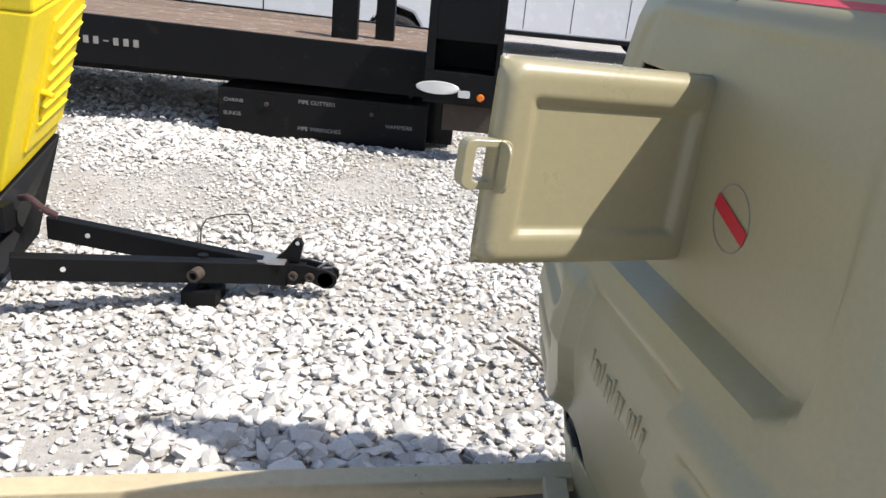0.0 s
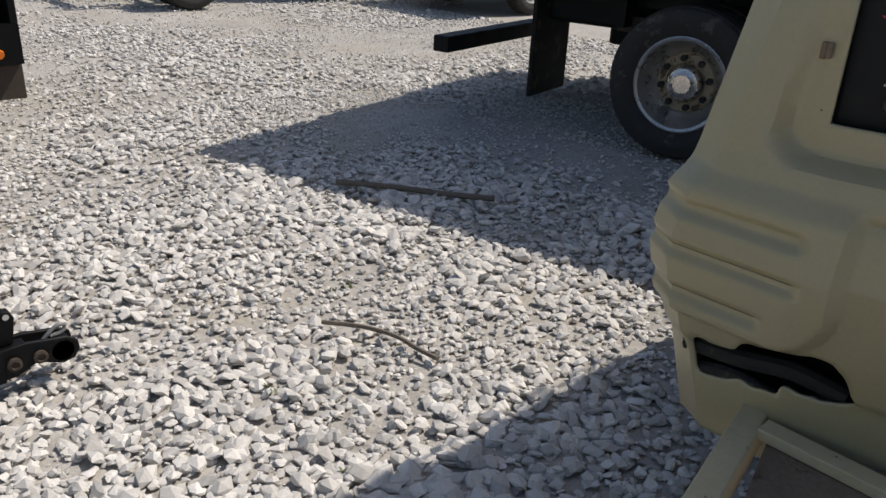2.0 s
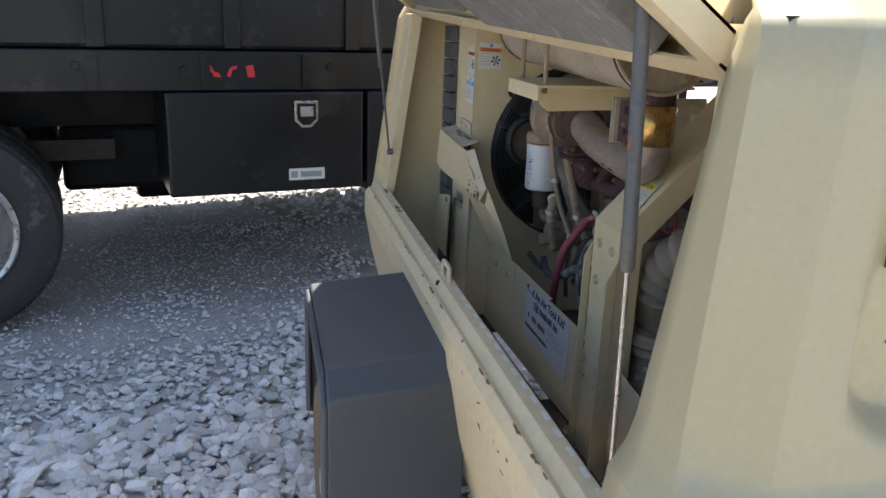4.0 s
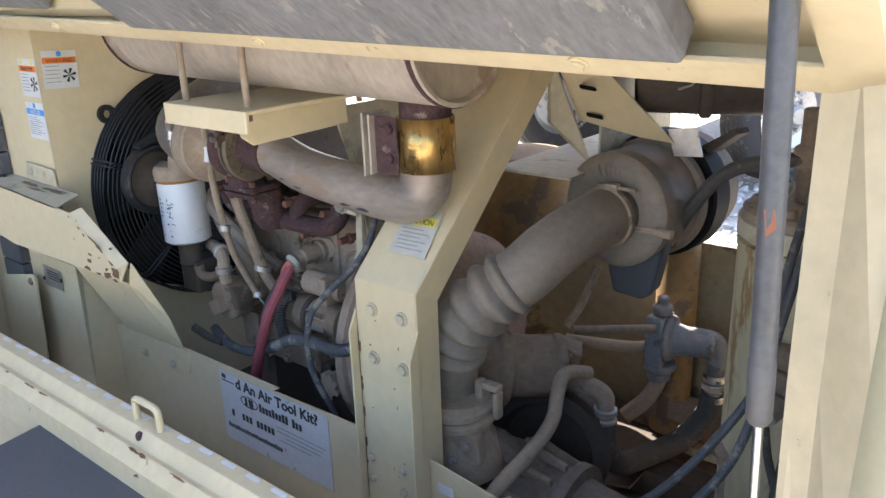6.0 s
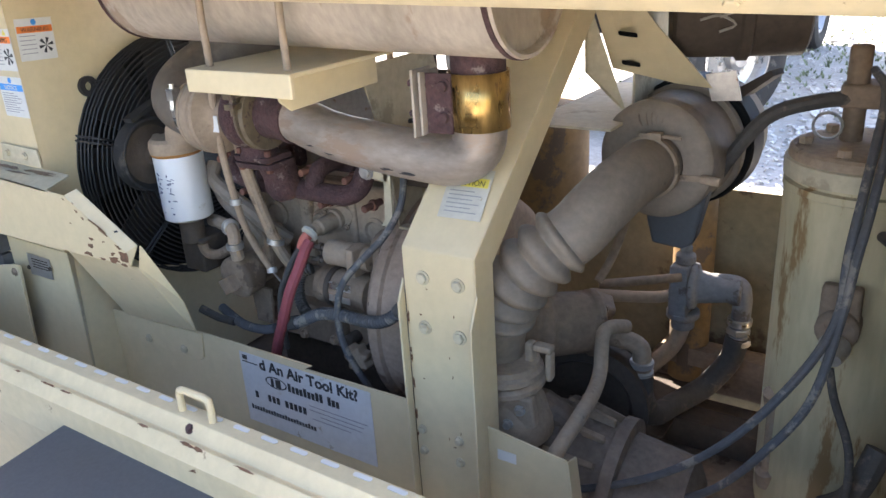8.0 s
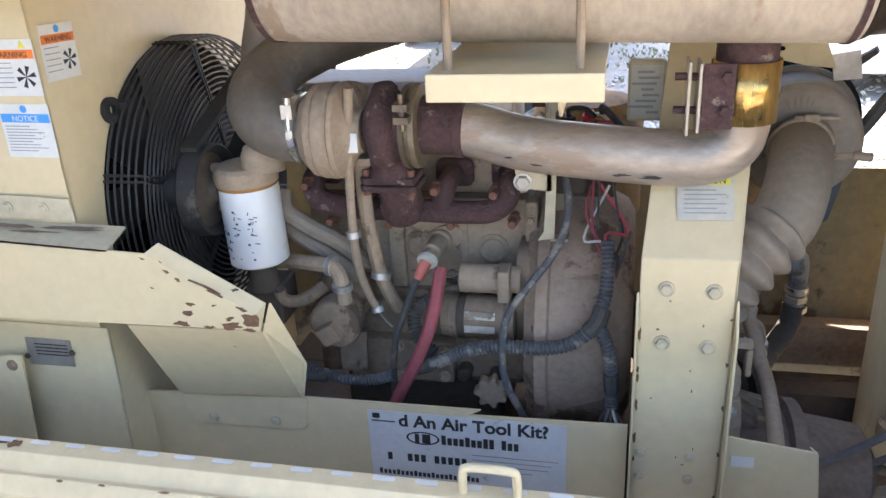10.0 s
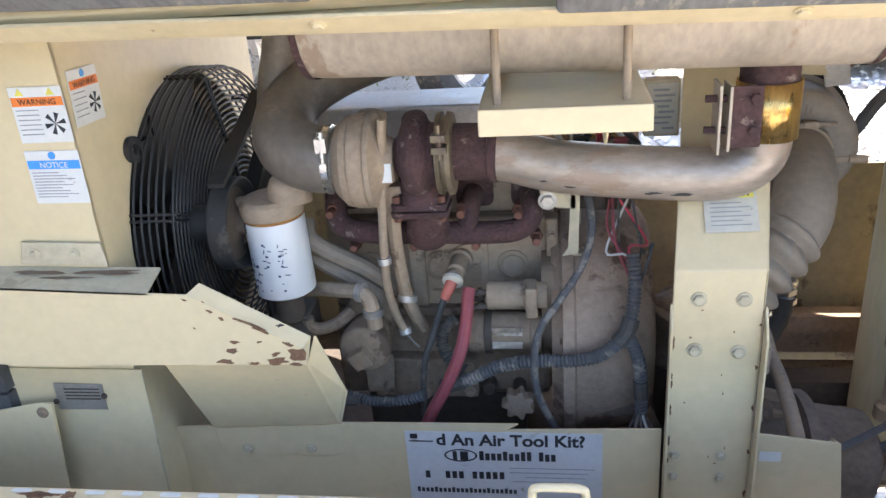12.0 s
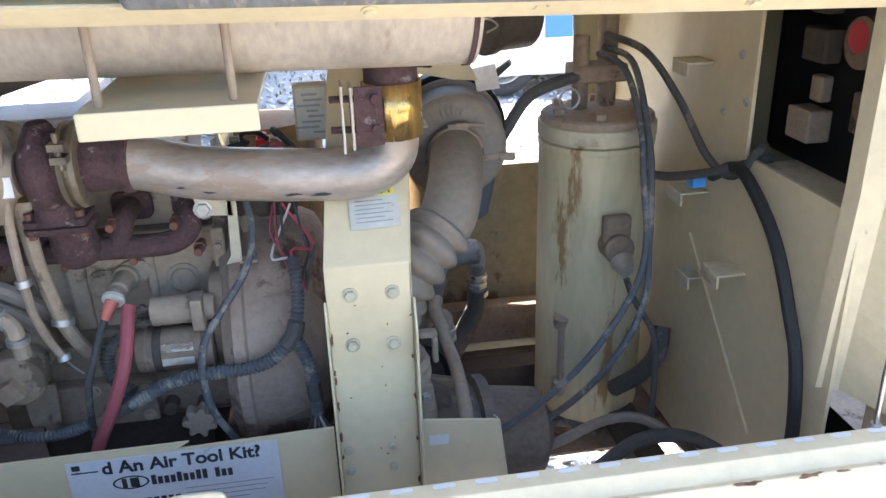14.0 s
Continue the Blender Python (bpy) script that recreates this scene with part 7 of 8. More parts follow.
box(bm, (1.320, 1.560, 0.784), (1.352, 1.580, 0.796))
box(bm, (1.320, 1.560, 0.735), (1.330, 1.580, 0.784))
prism(bm, [(1.385, 1.600, 0.735), (1.350, 1.600, 0.750), (1.362, 1.606, 0.690), (1.400, 1.612, 0.670)], (0, 0.012, 0))
part("lever", bm, "dust_light", inlet, bevel=0.004)
bm = B()
turned(bm, (1.40, 1.50, 0.525), (-0.97, -0.06, -0.08), [(-0.02, 0.095), (0.0, 0.108), (0.050, 0.112), (0.053, 0.123), (0.068, 0.123), (0.071, 0.106), (0.150, 0.098), (0.153, 0.116), (0.174, 0.116), (0.177, 0.094), (0.28, 0.084), (0.30, 0.05), (0.301, 0.001)], 36)
airend = part("air_end", bm, "air_end", comp, "dusty cast screw compressor housing")
for k in range(6):
    a = radians(k * 27 - 10)
    out = Vector((0, math.cos(a), math.sin(a)))
    tang = Vector((0, -math.sin(a), math.cos(a)))
    o = Vector((1.335, 1.496, 0.519))
    bm = B()
    prism(bm, [o + out * 0.098, o + out * 0.128, o + Vector((-0.030, -0.002, -0.003)) + out * 0.122, o + Vector((-0.083, -0.005, -0.007)) + out * 0.112, o + Vector((-0.083, -0.005, -0.007)) + out * 0.094], tang * 0.010)
    part("web", bm, "dust_light", airend, bevel=0.002)
bm = B()
turned(bm, (1.475, 1.46, 0.745), (-0.70, -0.70, -0.12), [(-0.01, 0.06), (0.0, 0.068), (0.05, 0.068), (0.055, 0.075), (0.075, 0.075), (0.08, 0.060), (0.16, 0.055), (0.163, 0.062), (0.178, 0.062), (0.18, 0.045)], 32)
prism(bm, [(1.470, 1.520, 0.800), (1.460, 1.480, 0.690), (1.340, 1.330, 0.668), (1.318, 1.310, 0.745), (1.345, 1.345, 0.768)], (0.030, -0.055, 0.0))
case = part("gear_case", bm, "dust", airend, "dusty cast gear casing", bevel=0.006)
bolts([(1.440 - 0.036 * k, 1.505 - 0.058 * k, 0.786 - 0.012 * k) for k in range(4)], (0.3, 0.8, 0.5), "dust_light", case, 0.006, 0.006)
bm = B()
turned(bm, (1.36, 1.36, 0.56), (-0.2, 1, 0.1), [(-0.06, 0.115), (0.0, 0.122), (0.015, 0.122), (0.018, 0.095), (0.0, 0.085), (-0.02, 0.001)], 36, caps=False)
part("bearing_cover", bm, "dust_dark", airend, "oily dark round cover")
bm = B()
prism(bm, [(1.45, 1.58, 0.70), (1.35, 1.57, 0.69), (1.28, 1.53, 0.625), (1.28, 1.52, 0.56), (1.47, 1.55, 0.55)], (0.0, -0.06, -0.01))
part("casting", bm, "air_end", airend, bevel=0.018)
bolts([(1.40 - 0.097 * k, 1.50 + 0.112 * math.cos(a), 0.525 + 0.112 * math.sin(a)) for k in (0.6,) for a in (radians(30 + 40 * i) for i in range(5))], (-1, 0, 0), "dust", airend, 0.007, 0.008)
for nm, mt, r, pts, lb in (
    ("discharge_pipe", "dust_light", 0.0125, [(1.288, 1.340, 0.732), (1.297, 1.380, 0.748), (1.302, 1.410, 0.748), (1.293, 1.440, 0.726), (1.287, 1.460, 0.700), (1.281, 1.500, 0.685), (1.280, 1.560, 0.672), (1.283, 1.635, 0.653), (1.285, 1.670, 0.628)], "bent steel pipe"),
    ("elbow_pipe", "dust_light", 0.0175, [(1.345, 1.33, 0.70), (1.31, 1.315, 0.690), (1.285, 1.31, 0.685), (1.270, 1.308, 0.672), (1.268, 1.308, 0.64), (1.268, 1.308, 0.61)], ""),
    ("scavenge_hose", "hose", 0.023, [(1.268, 1.31, 0.625), (1.266, 1.305, 0.57), (1.258, 1.26, 0.51), (1.245, 1.175, 0.487), (1.205, 1.10, 0.50), (1.165, 1.075, 0.56), (1.155, 1.072, 0.615)], "thick dusty hose"),
    ("scavenge_elbow", "zinc", 0.019, [(1.155, 1.070, 0.61), (1.153, 1.066, 0.66), (1.153, 1.064, 0.70), (1.160, 1.066, 0.722), (1.185, 1.070, 0.726), (1.23, 1.078, 0.724)], ""),
    ("thin_pipe", "dust_light", 0.012, [(1.27, 1.09, 0.70), (1.30, 1.11, 0.69), (1.36, 1.16, 0.70), (1.42, 1.20, 0.71)], ""),
    ("drop_pipe", "dust_light", 0.017, [(1.262, 1.087, 0.66), (1.262, 1.09, 0.62), (1.275, 1.11, 0.58), (1.31, 1.14, 0.54)], ""),
    ("thin_pipe", "dust", 0.009, [(1.40, 1.20, 0.735), (1.33, 1.16, 0.74), (1.26, 1.12, 0.745)], ""),
    ("thin_pipe", "dust", 0.008, [(1.36, 1.30, 0.79), (1.345, 1.27, 0.83), (1.33, 1.24, 0.90)], ""),
):
    bm = B()
    tube(bm, pts, r, 12, 6)
    part(nm, bm, mt, airend, lb)
bm = B()
box(bm, (1.248, 1.06, 0.655), (1.285, 1.12, 0.765))
turned(bm, (1.25, 1.085, 0.715), (-1, -0.1, 0), [(0, 0.048), (0.012, 0.048), (0.016, 0.034), (0.075, 0.024), (0.085, 0.028), (0.098, 0.028)], 24)
turned(bm, (1.262, 1.09, 0.765), (0, 0, 1), [(0, 0.02), (0.02, 0.02), (0.022, 0.012), (0.04, 0.012)], 14)
turned(bm, (1.262, 1.088, 0.66), (0, 0, -1), [(0, 0.034), (0.015, 0.034), (0.018, 0.024), (0.04, 0.024)], 18)
valve = part("thermostat_valve", bm, "zinc", airend, "dusty cast valve block", bevel=0.004)
for z, r in ((0.655, 0.024), (0.635, 0.025), (0.612, 0.026)):
    bm = B()
    turned(bm, (1.154, 1.067, z), (0, 0, -1), [(0, r - 0.002), (0.002, r), (0.012, r), (0.014, r - 0.002)], 6 if r == 0.025 else 20)
    part("coupling_ring", bm, "bright_steel", valve, "bright hose coupling")
for z in (0.652, 0.632):
    bm = B()
    turned(bm, (1.268, 1.308, z), (0, 0, -1), [(0, 0.020), (0.002, 0.0225), (0.011, 0.0225), (0.013, 0.020)], 20)
    part("coupling_ring", bm, "steel", valve)

# ---------------------------------------------------------------- separator tank
tx, ty, tr = 0.948, 1.268, 0.113
bm = B()
turned(bm, (tx, ty, 0.395), (0, 0, 1), [(0, 0.05), (0.008, tr - 0.03), (0.03, tr - 0.004), (0.05, tr), (0.62, tr), (0.622, tr + 0.002), (0.632, tr + 0.002), (0.634, tr - 0.006), (0.640, tr - 0.006)], 44)
tank = part("separator_tank", bm, "tank", comp, "upright cream separator tank with rust runs", smooth="keep")
bm = B()
turned(bm, (tx, ty, 1.035), (0, 0, 1), [(0, tr - 0.006), (0.001, tr + 0.003), (0.026, tr + 0.003), (0.028, tr)], 44)
part("tank_flange", bm, "cream_dusty", tank)
bm = B()
turned(bm, (tx, ty, 1.063), (0, 0, 1), [(0, tr - 0.002), (0.012, tr - 0.003), (0.016, tr - 0.008), (0.0161, 0.001)], 44, caps=False)
lid = part("tank_lid", bm, "dust_light", tank, "dusty steel tank lid")
for k in range(6):
    a = radians(15 + 60 * k)
    bm = B()
    hexbolt(bm, (tx + 0.088 * math.cos(a), ty + 0.088 * math.sin(a), 1.078), (0, 0, 1), 0.0105, 0.012)
    part("bolt", bm, "dust_light", lid)
bm = B()
cyl(bm, (tx + 0.03, ty - 0.02, 1.075), (tx + 0.03, ty - 0.02, 1.22), 0.016, 14)
cyl(bm, (tx - 0.03, ty - 0.04, 1.075), (tx - 0.03, ty - 0.04, 1.26), 0.020, 14)
box(bm, (tx - 0.06, ty - 0.06, 1.13), (tx + 0.05, ty + 0.0, 1.165))
part("safety_valve", bm, "dust", lid, bevel=0.004)
bm = B()
tube(bm, [(tx + 0.075, ty + 0.01, 1.10) if k < 0 else (tx + 0.06 + 0.020 * math.cos(k * math.tau / 16), ty + 0.01, 1.105 + 0.020 * math.sin(k * math.tau / 16)) for k in range(17)], 0.0025, 6, 1)
part("lift_eye", bm, "steel", lid)
bm = B()
cyl(bm, (0.945, 1.375, 0.842), (0.944, 1.425, 0.842), 0.030, 18)
box(bm, (0.918, 1.385, 0.84), (0.972, 1.41, 0.905))
sensor = part("sight_boss", bm, "dust", tank, bevel=0.006)
bm = B()
turned(bm, (0.943, 1.43, 0.825), (0.0, 0.8, -0.3), [(0, 0.022), (0.008, 0.022), (0.03, 0.014)], 18)
part("sensor", bm, "steel", sensor)
bm = B()
cyl(bm, (1.03, 1.345, 0.52), (1.03, 1.345, 0.66), 0.008, 10)
turned(bm, (1.03, 1.34, 0.66), (0, 0.3, 1), [(-0.015, 0.016), (0.012, 0.018), (0.014, 0.01)], 12)
turned(bm, (1.03, 1.34, 0.50), (0, 0.3, 1), [(-0.015, 0.016), (0.02, 0.018), (0.022, 0.01)], 12)
part("sight_glass", bm, "dust_light", tank)
for nm, mt, r, pts, lb in (
    ("control_hose", "hose", 0.0115, [(1.18, 1.27, 0.98), (1.14, 1.29, 1.05), (1.09, 1.28, 1.115), (1.02, 1.27, 1.140), (0.97, 1.25, 1.142)], "dusty black air hose"),
    ("control_hose", "hose_blue", 0.0062, [(0.955, 1.28, 1.19), (0.93, 1.36, 1.17), (0.930, 1.45, 1.08), (0.935, 1.49, 0.992), (0.936, 1.52, 0.908), (0.966, 1.56, 0.837), (1.032, 1.57, 0.732), (1.108, 1.57, 0.648), (1.191, 1.57, 0.586), (1.30, 1.60, 0.545), (1.36, 1.64, 0.53)], "long blue-grey hose drooping past the tank"),
    ("control_hose", "hose_blue", 0.0062, [(0.94, 1.27, 1.20), (0.915, 1.36, 1.18), (0.918, 1.46, 1.06), (0.925, 1.50, 0.98), (0.931, 1.52, 0.908), (0.950, 1.56, 0.800), (1.003, 1.575, 0.705), (1.063, 1.55, 0.611), (1.134, 1.52, 0.537), (1.20, 1.48, 0.475)], "long blue-grey hose drooping past the tank"),
    ("control_hose", "hose", 0.008, [(0.905, 1.41, 0.99), (0.88, 1.47, 1.00), (0.84, 1.55, 1.03), (0.78, 1.62, 1.07)], ""),
    ("control_hose", "hose", 0.007, [(0.93, 1.25, 1.22), (0.89, 1.35, 1.20), (0.86, 1.44, 1.13), (0.84, 1.52, 1.05), (0.82, 1.58, 1.03), (0.80, 1.62, 1.09)], ""),
    ("thick_loom", "rubber", 0.0100, [(0.815, 1.50, 1.005), (0.82, 1.58, 1.045), (0.83, 1.655, 1.038), (0.832, 1.743, 0.978), (0.832, 1.804, 0.887), (0.832, 1.834, 0.828), (0.832, 1.853, 0.724), (0.832, 1.85, 0.60), (0.832, 1.84, 0.47)], "thick black wrapped loom"),
    ("drain_hose", "hose", 0.018, [(0.93, 1.40, 0.52), (0.90, 1.45, 0.58), (0.88, 1.48, 0.64), (0.865, 1.46, 0.69)], ""),
    ("drain_hose", "hose", 0.014, [(0.78, 1.66, 0.50), (0.86, 1.60, 0.53), (0.95, 1.58, 0.52), (1.05, 1.60, 0.47)], ""),
    ("floor_hose", "duct", 0.0105, [(1.16, 1.50, 0.455), (1.08, 1.50, 0.478), (0.99, 1.50, 0.515), (0.92, 1.52, 0.525), (0.85, 1.57, 0.490), (0.82, 1.60, 0.45)], "brown hose across the floor pan"),
    ("floor_hose", "hose", 0.0085, [(1.20, 1.44, 0.455), (1.12, 1.43, 0.470), (1.04, 1.42, 0.462), (0.98, 1.44, 0.445)], ""),
    ("loose_wire", "hose", 0.006, [(0.943, 1.455, 0.80), (0.93, 1.47, 0.76), (0.90, 1.50, 0.70), (0.895, 1.51, 0.62), (0.90, 1.52, 0.52)], ""),
):
    bm = B()
    tube(bm, pts, r, 10, 7)
    part(nm, bm, mt, tank, lb)
bm = B()
box(bm, (0.825, 1.475, 0.985), (0.85, 1.50, 1.01))
part("connector", bm, "blue", tank, "small blue plug")

# back of the instruments, seen through the bulkhead window
bm = B()
box(bm, (0.678, 1.50, 1.05), (0.69, 1.88, 1.40))
back = part("panel_back", bm, "panel_black", bulk)
back.location.x = 0.024
for a, b, mt, nm in (((0.69, 1.60, 1.10), (0.73, 1.66, 1.15), "dust_light", "relay"), ((0.69, 1.62, 1.16), (0.71, 1.65, 1.20), "dust_light", "relay"), ((0.69, 1.60, 1.22), (0.72, 1.66, 1.27), "dust_dark", "relay"), ((0.69, 1.71, 1.13), (0.70, 1.76, 1.19), "dust", "relay"), ((0.69, 1.61, 1.29), (0.72, 1.65, 1.36), "dust_dark", "relay"), ((0.69, 1.74, 1.08), (0.70, 1.77, 1.12), "dust_light", "relay")):
    bm = B()
    box(bm, a, b)
    part(nm, bm, mt, back, bevel=0.004)
bm = B()
turned(bm, (0.69, 1.735, 1.262), (1, 0, 0), [(0, 0.036), (0.03, 0.036), (0.032, 0.030), (0.032, 0.001)], 24, caps=False)
part("gauge_back", bm, "dust", back)
bm = B()
turned(bm, (0.7225, 1.732, 1.27), (1, 0, 0), [(0, 0.022), (0.001, 0.020)], 18)
part("red_cap", bm, "red", back)


# ---------------------------------------------------------------- dark truck beside the compressor
# x runs to the truck's nose, y to its far side
T = Matrix(((math.sin(radians(12)), math.cos(radians(12)), 0, 3.40), (-math.cos(radians(12)), math.sin(radians(12)), 0, 3.65), (0, 0, 1, 0), (0, 0, 0, 1)))


def placed(bm, m):
    bmesh.ops.transform(bm, matrix=m, verts=bm.verts)
    return bm


truck = thing("flatbed_truck", (3.9, 3.5, 0), "black truck with tall body, tool boxes and dual rear wheels", "truck")
bm = B()
box(bm, (-1.76, 0.02, 1.02), (4.4, 2.40, 1.19))
bed = part("bed_frame", placed(bm, T), "slate", truck, "black steel bed rail", bevel=0.006)
for i in range(14):
    bm = B()
    x = -1.66 + i * 0.45
    box(bm, (x, 0.005, 1.03), (x + 0.04, 0.018, 1.18))
    part("stake_pocket", placed(bm, T), "slate", bed)
bm = B()
box(bm, (-1.08, 0.05, 1.193), (4.4, 2.38, 2.95))
body = part("truck_body", placed(bm, T), "slate", truck, "tall black body", bevel=0.02)
for i in range(10):
    bm = B()
    x = -1.05 + i * 0.55
    box(bm, (x, 0.025, 1.20), (x + 0.07, 0.049, 2.90))
    part("body_rib", placed(bm, T), "slate", body, bevel=0.004)
bm = B()
for x, z in ((-0.9, 1.10), (-0.2, 1.10), (0.55, 1.125), (0.97, 1.11), (1.62, 1.125)):
    t = bmesh.new()
    turned(t, (x, 0.019, z), (0, -1, 0), [(0, 0.018), (0.008, 0.016)], 12)
    join(bm, t)
pieces("marker_bolt", placed(bm, T), "slate", bed)
bm = B()
for pts in (((1.055, 1.128), (1.085, 1.132), (1.100, 1.104), (1.075, 1.096)), ((1.088, 1.104), (1.118, 1.100), (1.128, 1.078), (1.098, 1.082)), ((1.168, 1.120), (1.182, 1.122), (1.168, 1.080), (1.152, 1.084)), ((1.176, 1.124), (1.200, 1.128), (1.194, 1.114), (1.178, 1.112)), ((1.236, 1.128), (1.268, 1.132), (1.276, 1.080), (1.244, 1.078))):
    prism(bm, [(x, 0.0195, z) for x, z in pts], (0, -0.003, 0))
pieces("red_marking", placed(bm, T), "red", bed, "faded red marking")
for x0, x1, z0, z1 in ((0.885, 1.78, 0.555, 1.015), (1.80, 2.75, 0.53, 1.015)):
    bm = B()
    box(bm, (x0, 0.0, z0), (x1, 0.55, z1))
    tb = part("tool_box", placed(bm, T), "slate", truck, "black steel tool box", bevel=0.012)
    bm = B()
    xm = 1.50 if x0 < 1 else 2.4
    shield = [(-0.055, 0.060), (0.055, 0.060), (0.055, -0.030), (0.022, -0.062), (-0.022, -0.062), (-0.055, -0.030)]
    prism(bm, [(xm + u, -0.002, 0.915 + v) for u, v in shield], (0, -0.006, 0))
    latch = part("latch", placed(bm, T), "bright_steel", tb, "bright shield-shaped paddle latch", bevel=0.002)
    bm = B()
    prism(bm, [(xm + u * 0.78, -0.009, 0.915 + v * 0.80) for u, v in shield], (0, -0.003, 0))
    part("latch_recess", placed(bm, T), "slate", latch)
    bm = B()
    box(bm, (xm - 0.030, -0.020, 0.905), (xm + 0.030, -0.0125, 0.950))
    part("latch_paddle", placed(bm, T), "steel", latch, bevel=0.003)
    bm = B()
    box(bm, (xm - 0.085, -0.004, 0.608), (xm + 0.085, 0.001, 0.662))
    lab = part("maker_plate", placed(bm, T), "sticker", tb, "small white plate with plain bars")
    bm = B()
    box(bm, (xm - 0.03, -0.006, 0.622), (xm + 0.07, -0.0045, 0.648))
    part("bar", placed(bm, T), "grey_ink", lab)
    bm = B()
    box(bm, (xm - 0.075, -0.006, 0.62), (xm - 0.045, -0.0045, 0.65))
    part("bar", placed(bm, T), "grey_ink", lab)
bm = B()
box(bm, (-1.6, 0.75, 0.78), (4.4, 0.86, 1.018))
box(bm, (-1.6, 1.55, 0.78), (4.4, 1.66, 1.018))
pieces("chassis_rail", placed(bm, T), "black", truck)
bm = B()
for x in (-1.4, -0.6, 0.6, 1.6, 2.6):
    box(bm, (x, 0.87, 0.90), (x + 0.10, 1.54, 1.016))
pieces("cross_member", placed(bm, T), "black", truck)
for a, b in (((0.52, 1.72, 0.30), (0.84, 2.38, 1.015)), ((0.86, 1.75, 0.16), (2.75, 2.38, 1.015)), ((-1.2, 1.70, 0.36), (-0.52, 2.38, 1.015)), ((0.45, 0.88, 0.42), (1.6, 1.52, 0.76)), ((-1.34, 0.88, 0.60), (-0.62, 1.53, 0.895))):
    bm = B()
    box(bm, a, b)
    part("underbody_tank", placed(bm, T), "black", truck, bevel=0.03)
bm = B()
cyl(bm, (0, 0.3, 0.478), (0, 2.1, 0.478), 0.075, 16)
turned(bm, (0, 1.0, 0.478), (0, 1, 0), [(0, 0.08), (0.12, 0.2), (0.28, 0.2), (0.40, 0.08)], 20)
box(bm, (-0.7, 0.68, 0.62), (0.7, 0.75, 0.72))
part("rear_axle", placed(bm, T), "dust_dark", truck)
Rz = T.to_3x3()
for y, s in ((0.13, -1), (0.43, -1), (1.97, 1), (2.27, 1)):
    road_wheel(truck, T @ Vector((0, y, 0.452)), Rz @ Vector((0, s, 0)), 0.440, 0.25, 0.272, "tyre", "rim_bright", 8, 44, 0.10)
bm = B()
box(bm, (-1.75, 0.0, 0.42), (-1.62, 1.35, 0.53))
part("rear_bumper", placed(bm, T), "black", truck, bevel=0.01)
bm = B()
box(bm, (-1.43, 0.80, 0.03), (-1.39, 1.36, 1.02))
part("mud_flap", placed(bm, T), "rubber", truck, "hanging black rubber flap", bevel=0.01)
bm = B()
box(bm, (-0.66, 0.55, 0.66), (-0.60, 0.75, 1.02))
part("hanger", placed(bm, T), "black", truck)

# ---------------------------------------------------------------- stick and twig on the gravel
bm = B()
tube(bm, [(1.524, 4.397, 0.030), (1.717, 4.154, 0.030), (1.881, 3.909, 0.028), (2.011, 3.739, 0.030)], 0.016, 8, 4)
tagged(part("stick", bm, "wood"), "weathered grey pole lying on gravel", "stick")
bm = B()
tube(bm, [(0.625, 3.225, 0.030), (0.707, 3.109, 0.035), (0.751, 2.982, 0.040), (0.766, 2.884, 0.030), (0.782, 2.806, 0.025)], 0.008, 6, 4)
tagged(part("twig", bm, "wood"), "thin curved twig lying on gravel", "twig")

# ---------------------------------------------------------------- flat trailer behind, with tool box
trailer = thing("flat_trailer", (-1.5, 7.2, 0), "black flat trailer with a plank deck and lettered tool box", "trailer")
bm = B()
prism(bm, [(-6.5, 6.33, 0.46), (0.20, 6.33, 0.42), (0.20, 6.33, 0.745), (-6.5, 6.33, 0.85)], (0, 0.06, 0))
prism(bm, [(-6.5, 8.40, 0.46), (0.20, 8.40, 0.42), (0.20, 8.40, 0.745), (-6.5, 8.40, 0.85)], (0, 0.06, 0))
rail = part("side_rail", bm, "black", trailer, "black side rail with white numbering", bevel=0.004)
for i in range(6):
    bm = B()
    y = 6.41 + i * 0.33
    prism(bm, [(-6.5, y, 0.802), (0.17, y, 0.702), (0.17, y + 0.32, 0.702), (-6.5, y + 0.32, 0.802)], (0, 0, 0.03))
    part("plank", bm, "bed_wood", trailer)
bm = B()
for i in range(8):
    x = -2.62 + i * 0.075
    if i in (1, 4):
        box(bm, (x - 0.02, 6.324, 0.60), (x + 0.02, 6.329, 0.61))
        continue
    box(bm, (x - 0.019, 6.324, 0.578), (x + 0.019, 6.329, 0.632))
pieces("number_block", bm, "steel", rail, "plain white block of the numbering")
bm = B()
box(bm, (-1.49, 6.345, 0.0), (0.10, 6.75, 0.35))
tbx = part("tool_box", bm, "black", trailer, "black lettered tool box under the rail", bevel=0.006)
for x in (-1.12, -0.32):
    bm = B()
    prism(bm, [(x + u, 6.344, 0.265 + v) for u, v in rounded(0.13, 0.11, 0.025)], (0, -0.008, 0))
    lt = part("latch", bm, "black", tbx)
    bm = B()
    turned(bm, (x, 6.336, 0.25), (0, -1, 0), [(0, 0.018), (0.008, 0.015)], 10)
    part("keyhole", bm, "dust_dark", lt)
for txt, x, z, s in (("CHAINS", -1.45, 0.245, 0.040), ("SLINGS", -1.45, 0.145, 0.040), ("PIPE CUTTERS", -0.88, 0.278, 0.043), ("PIPE WRENCHES", -0.88, 0.075, 0.043), ("HAMMERS", -0.21, 0.155, 0.043)):
    words("stencil_word", txt, s, face_pose((x, 6.342, z), (1, 0, 0), (0, 0, 1)), "grey_ink", tbx, 0.0005, squeeze=1.05)
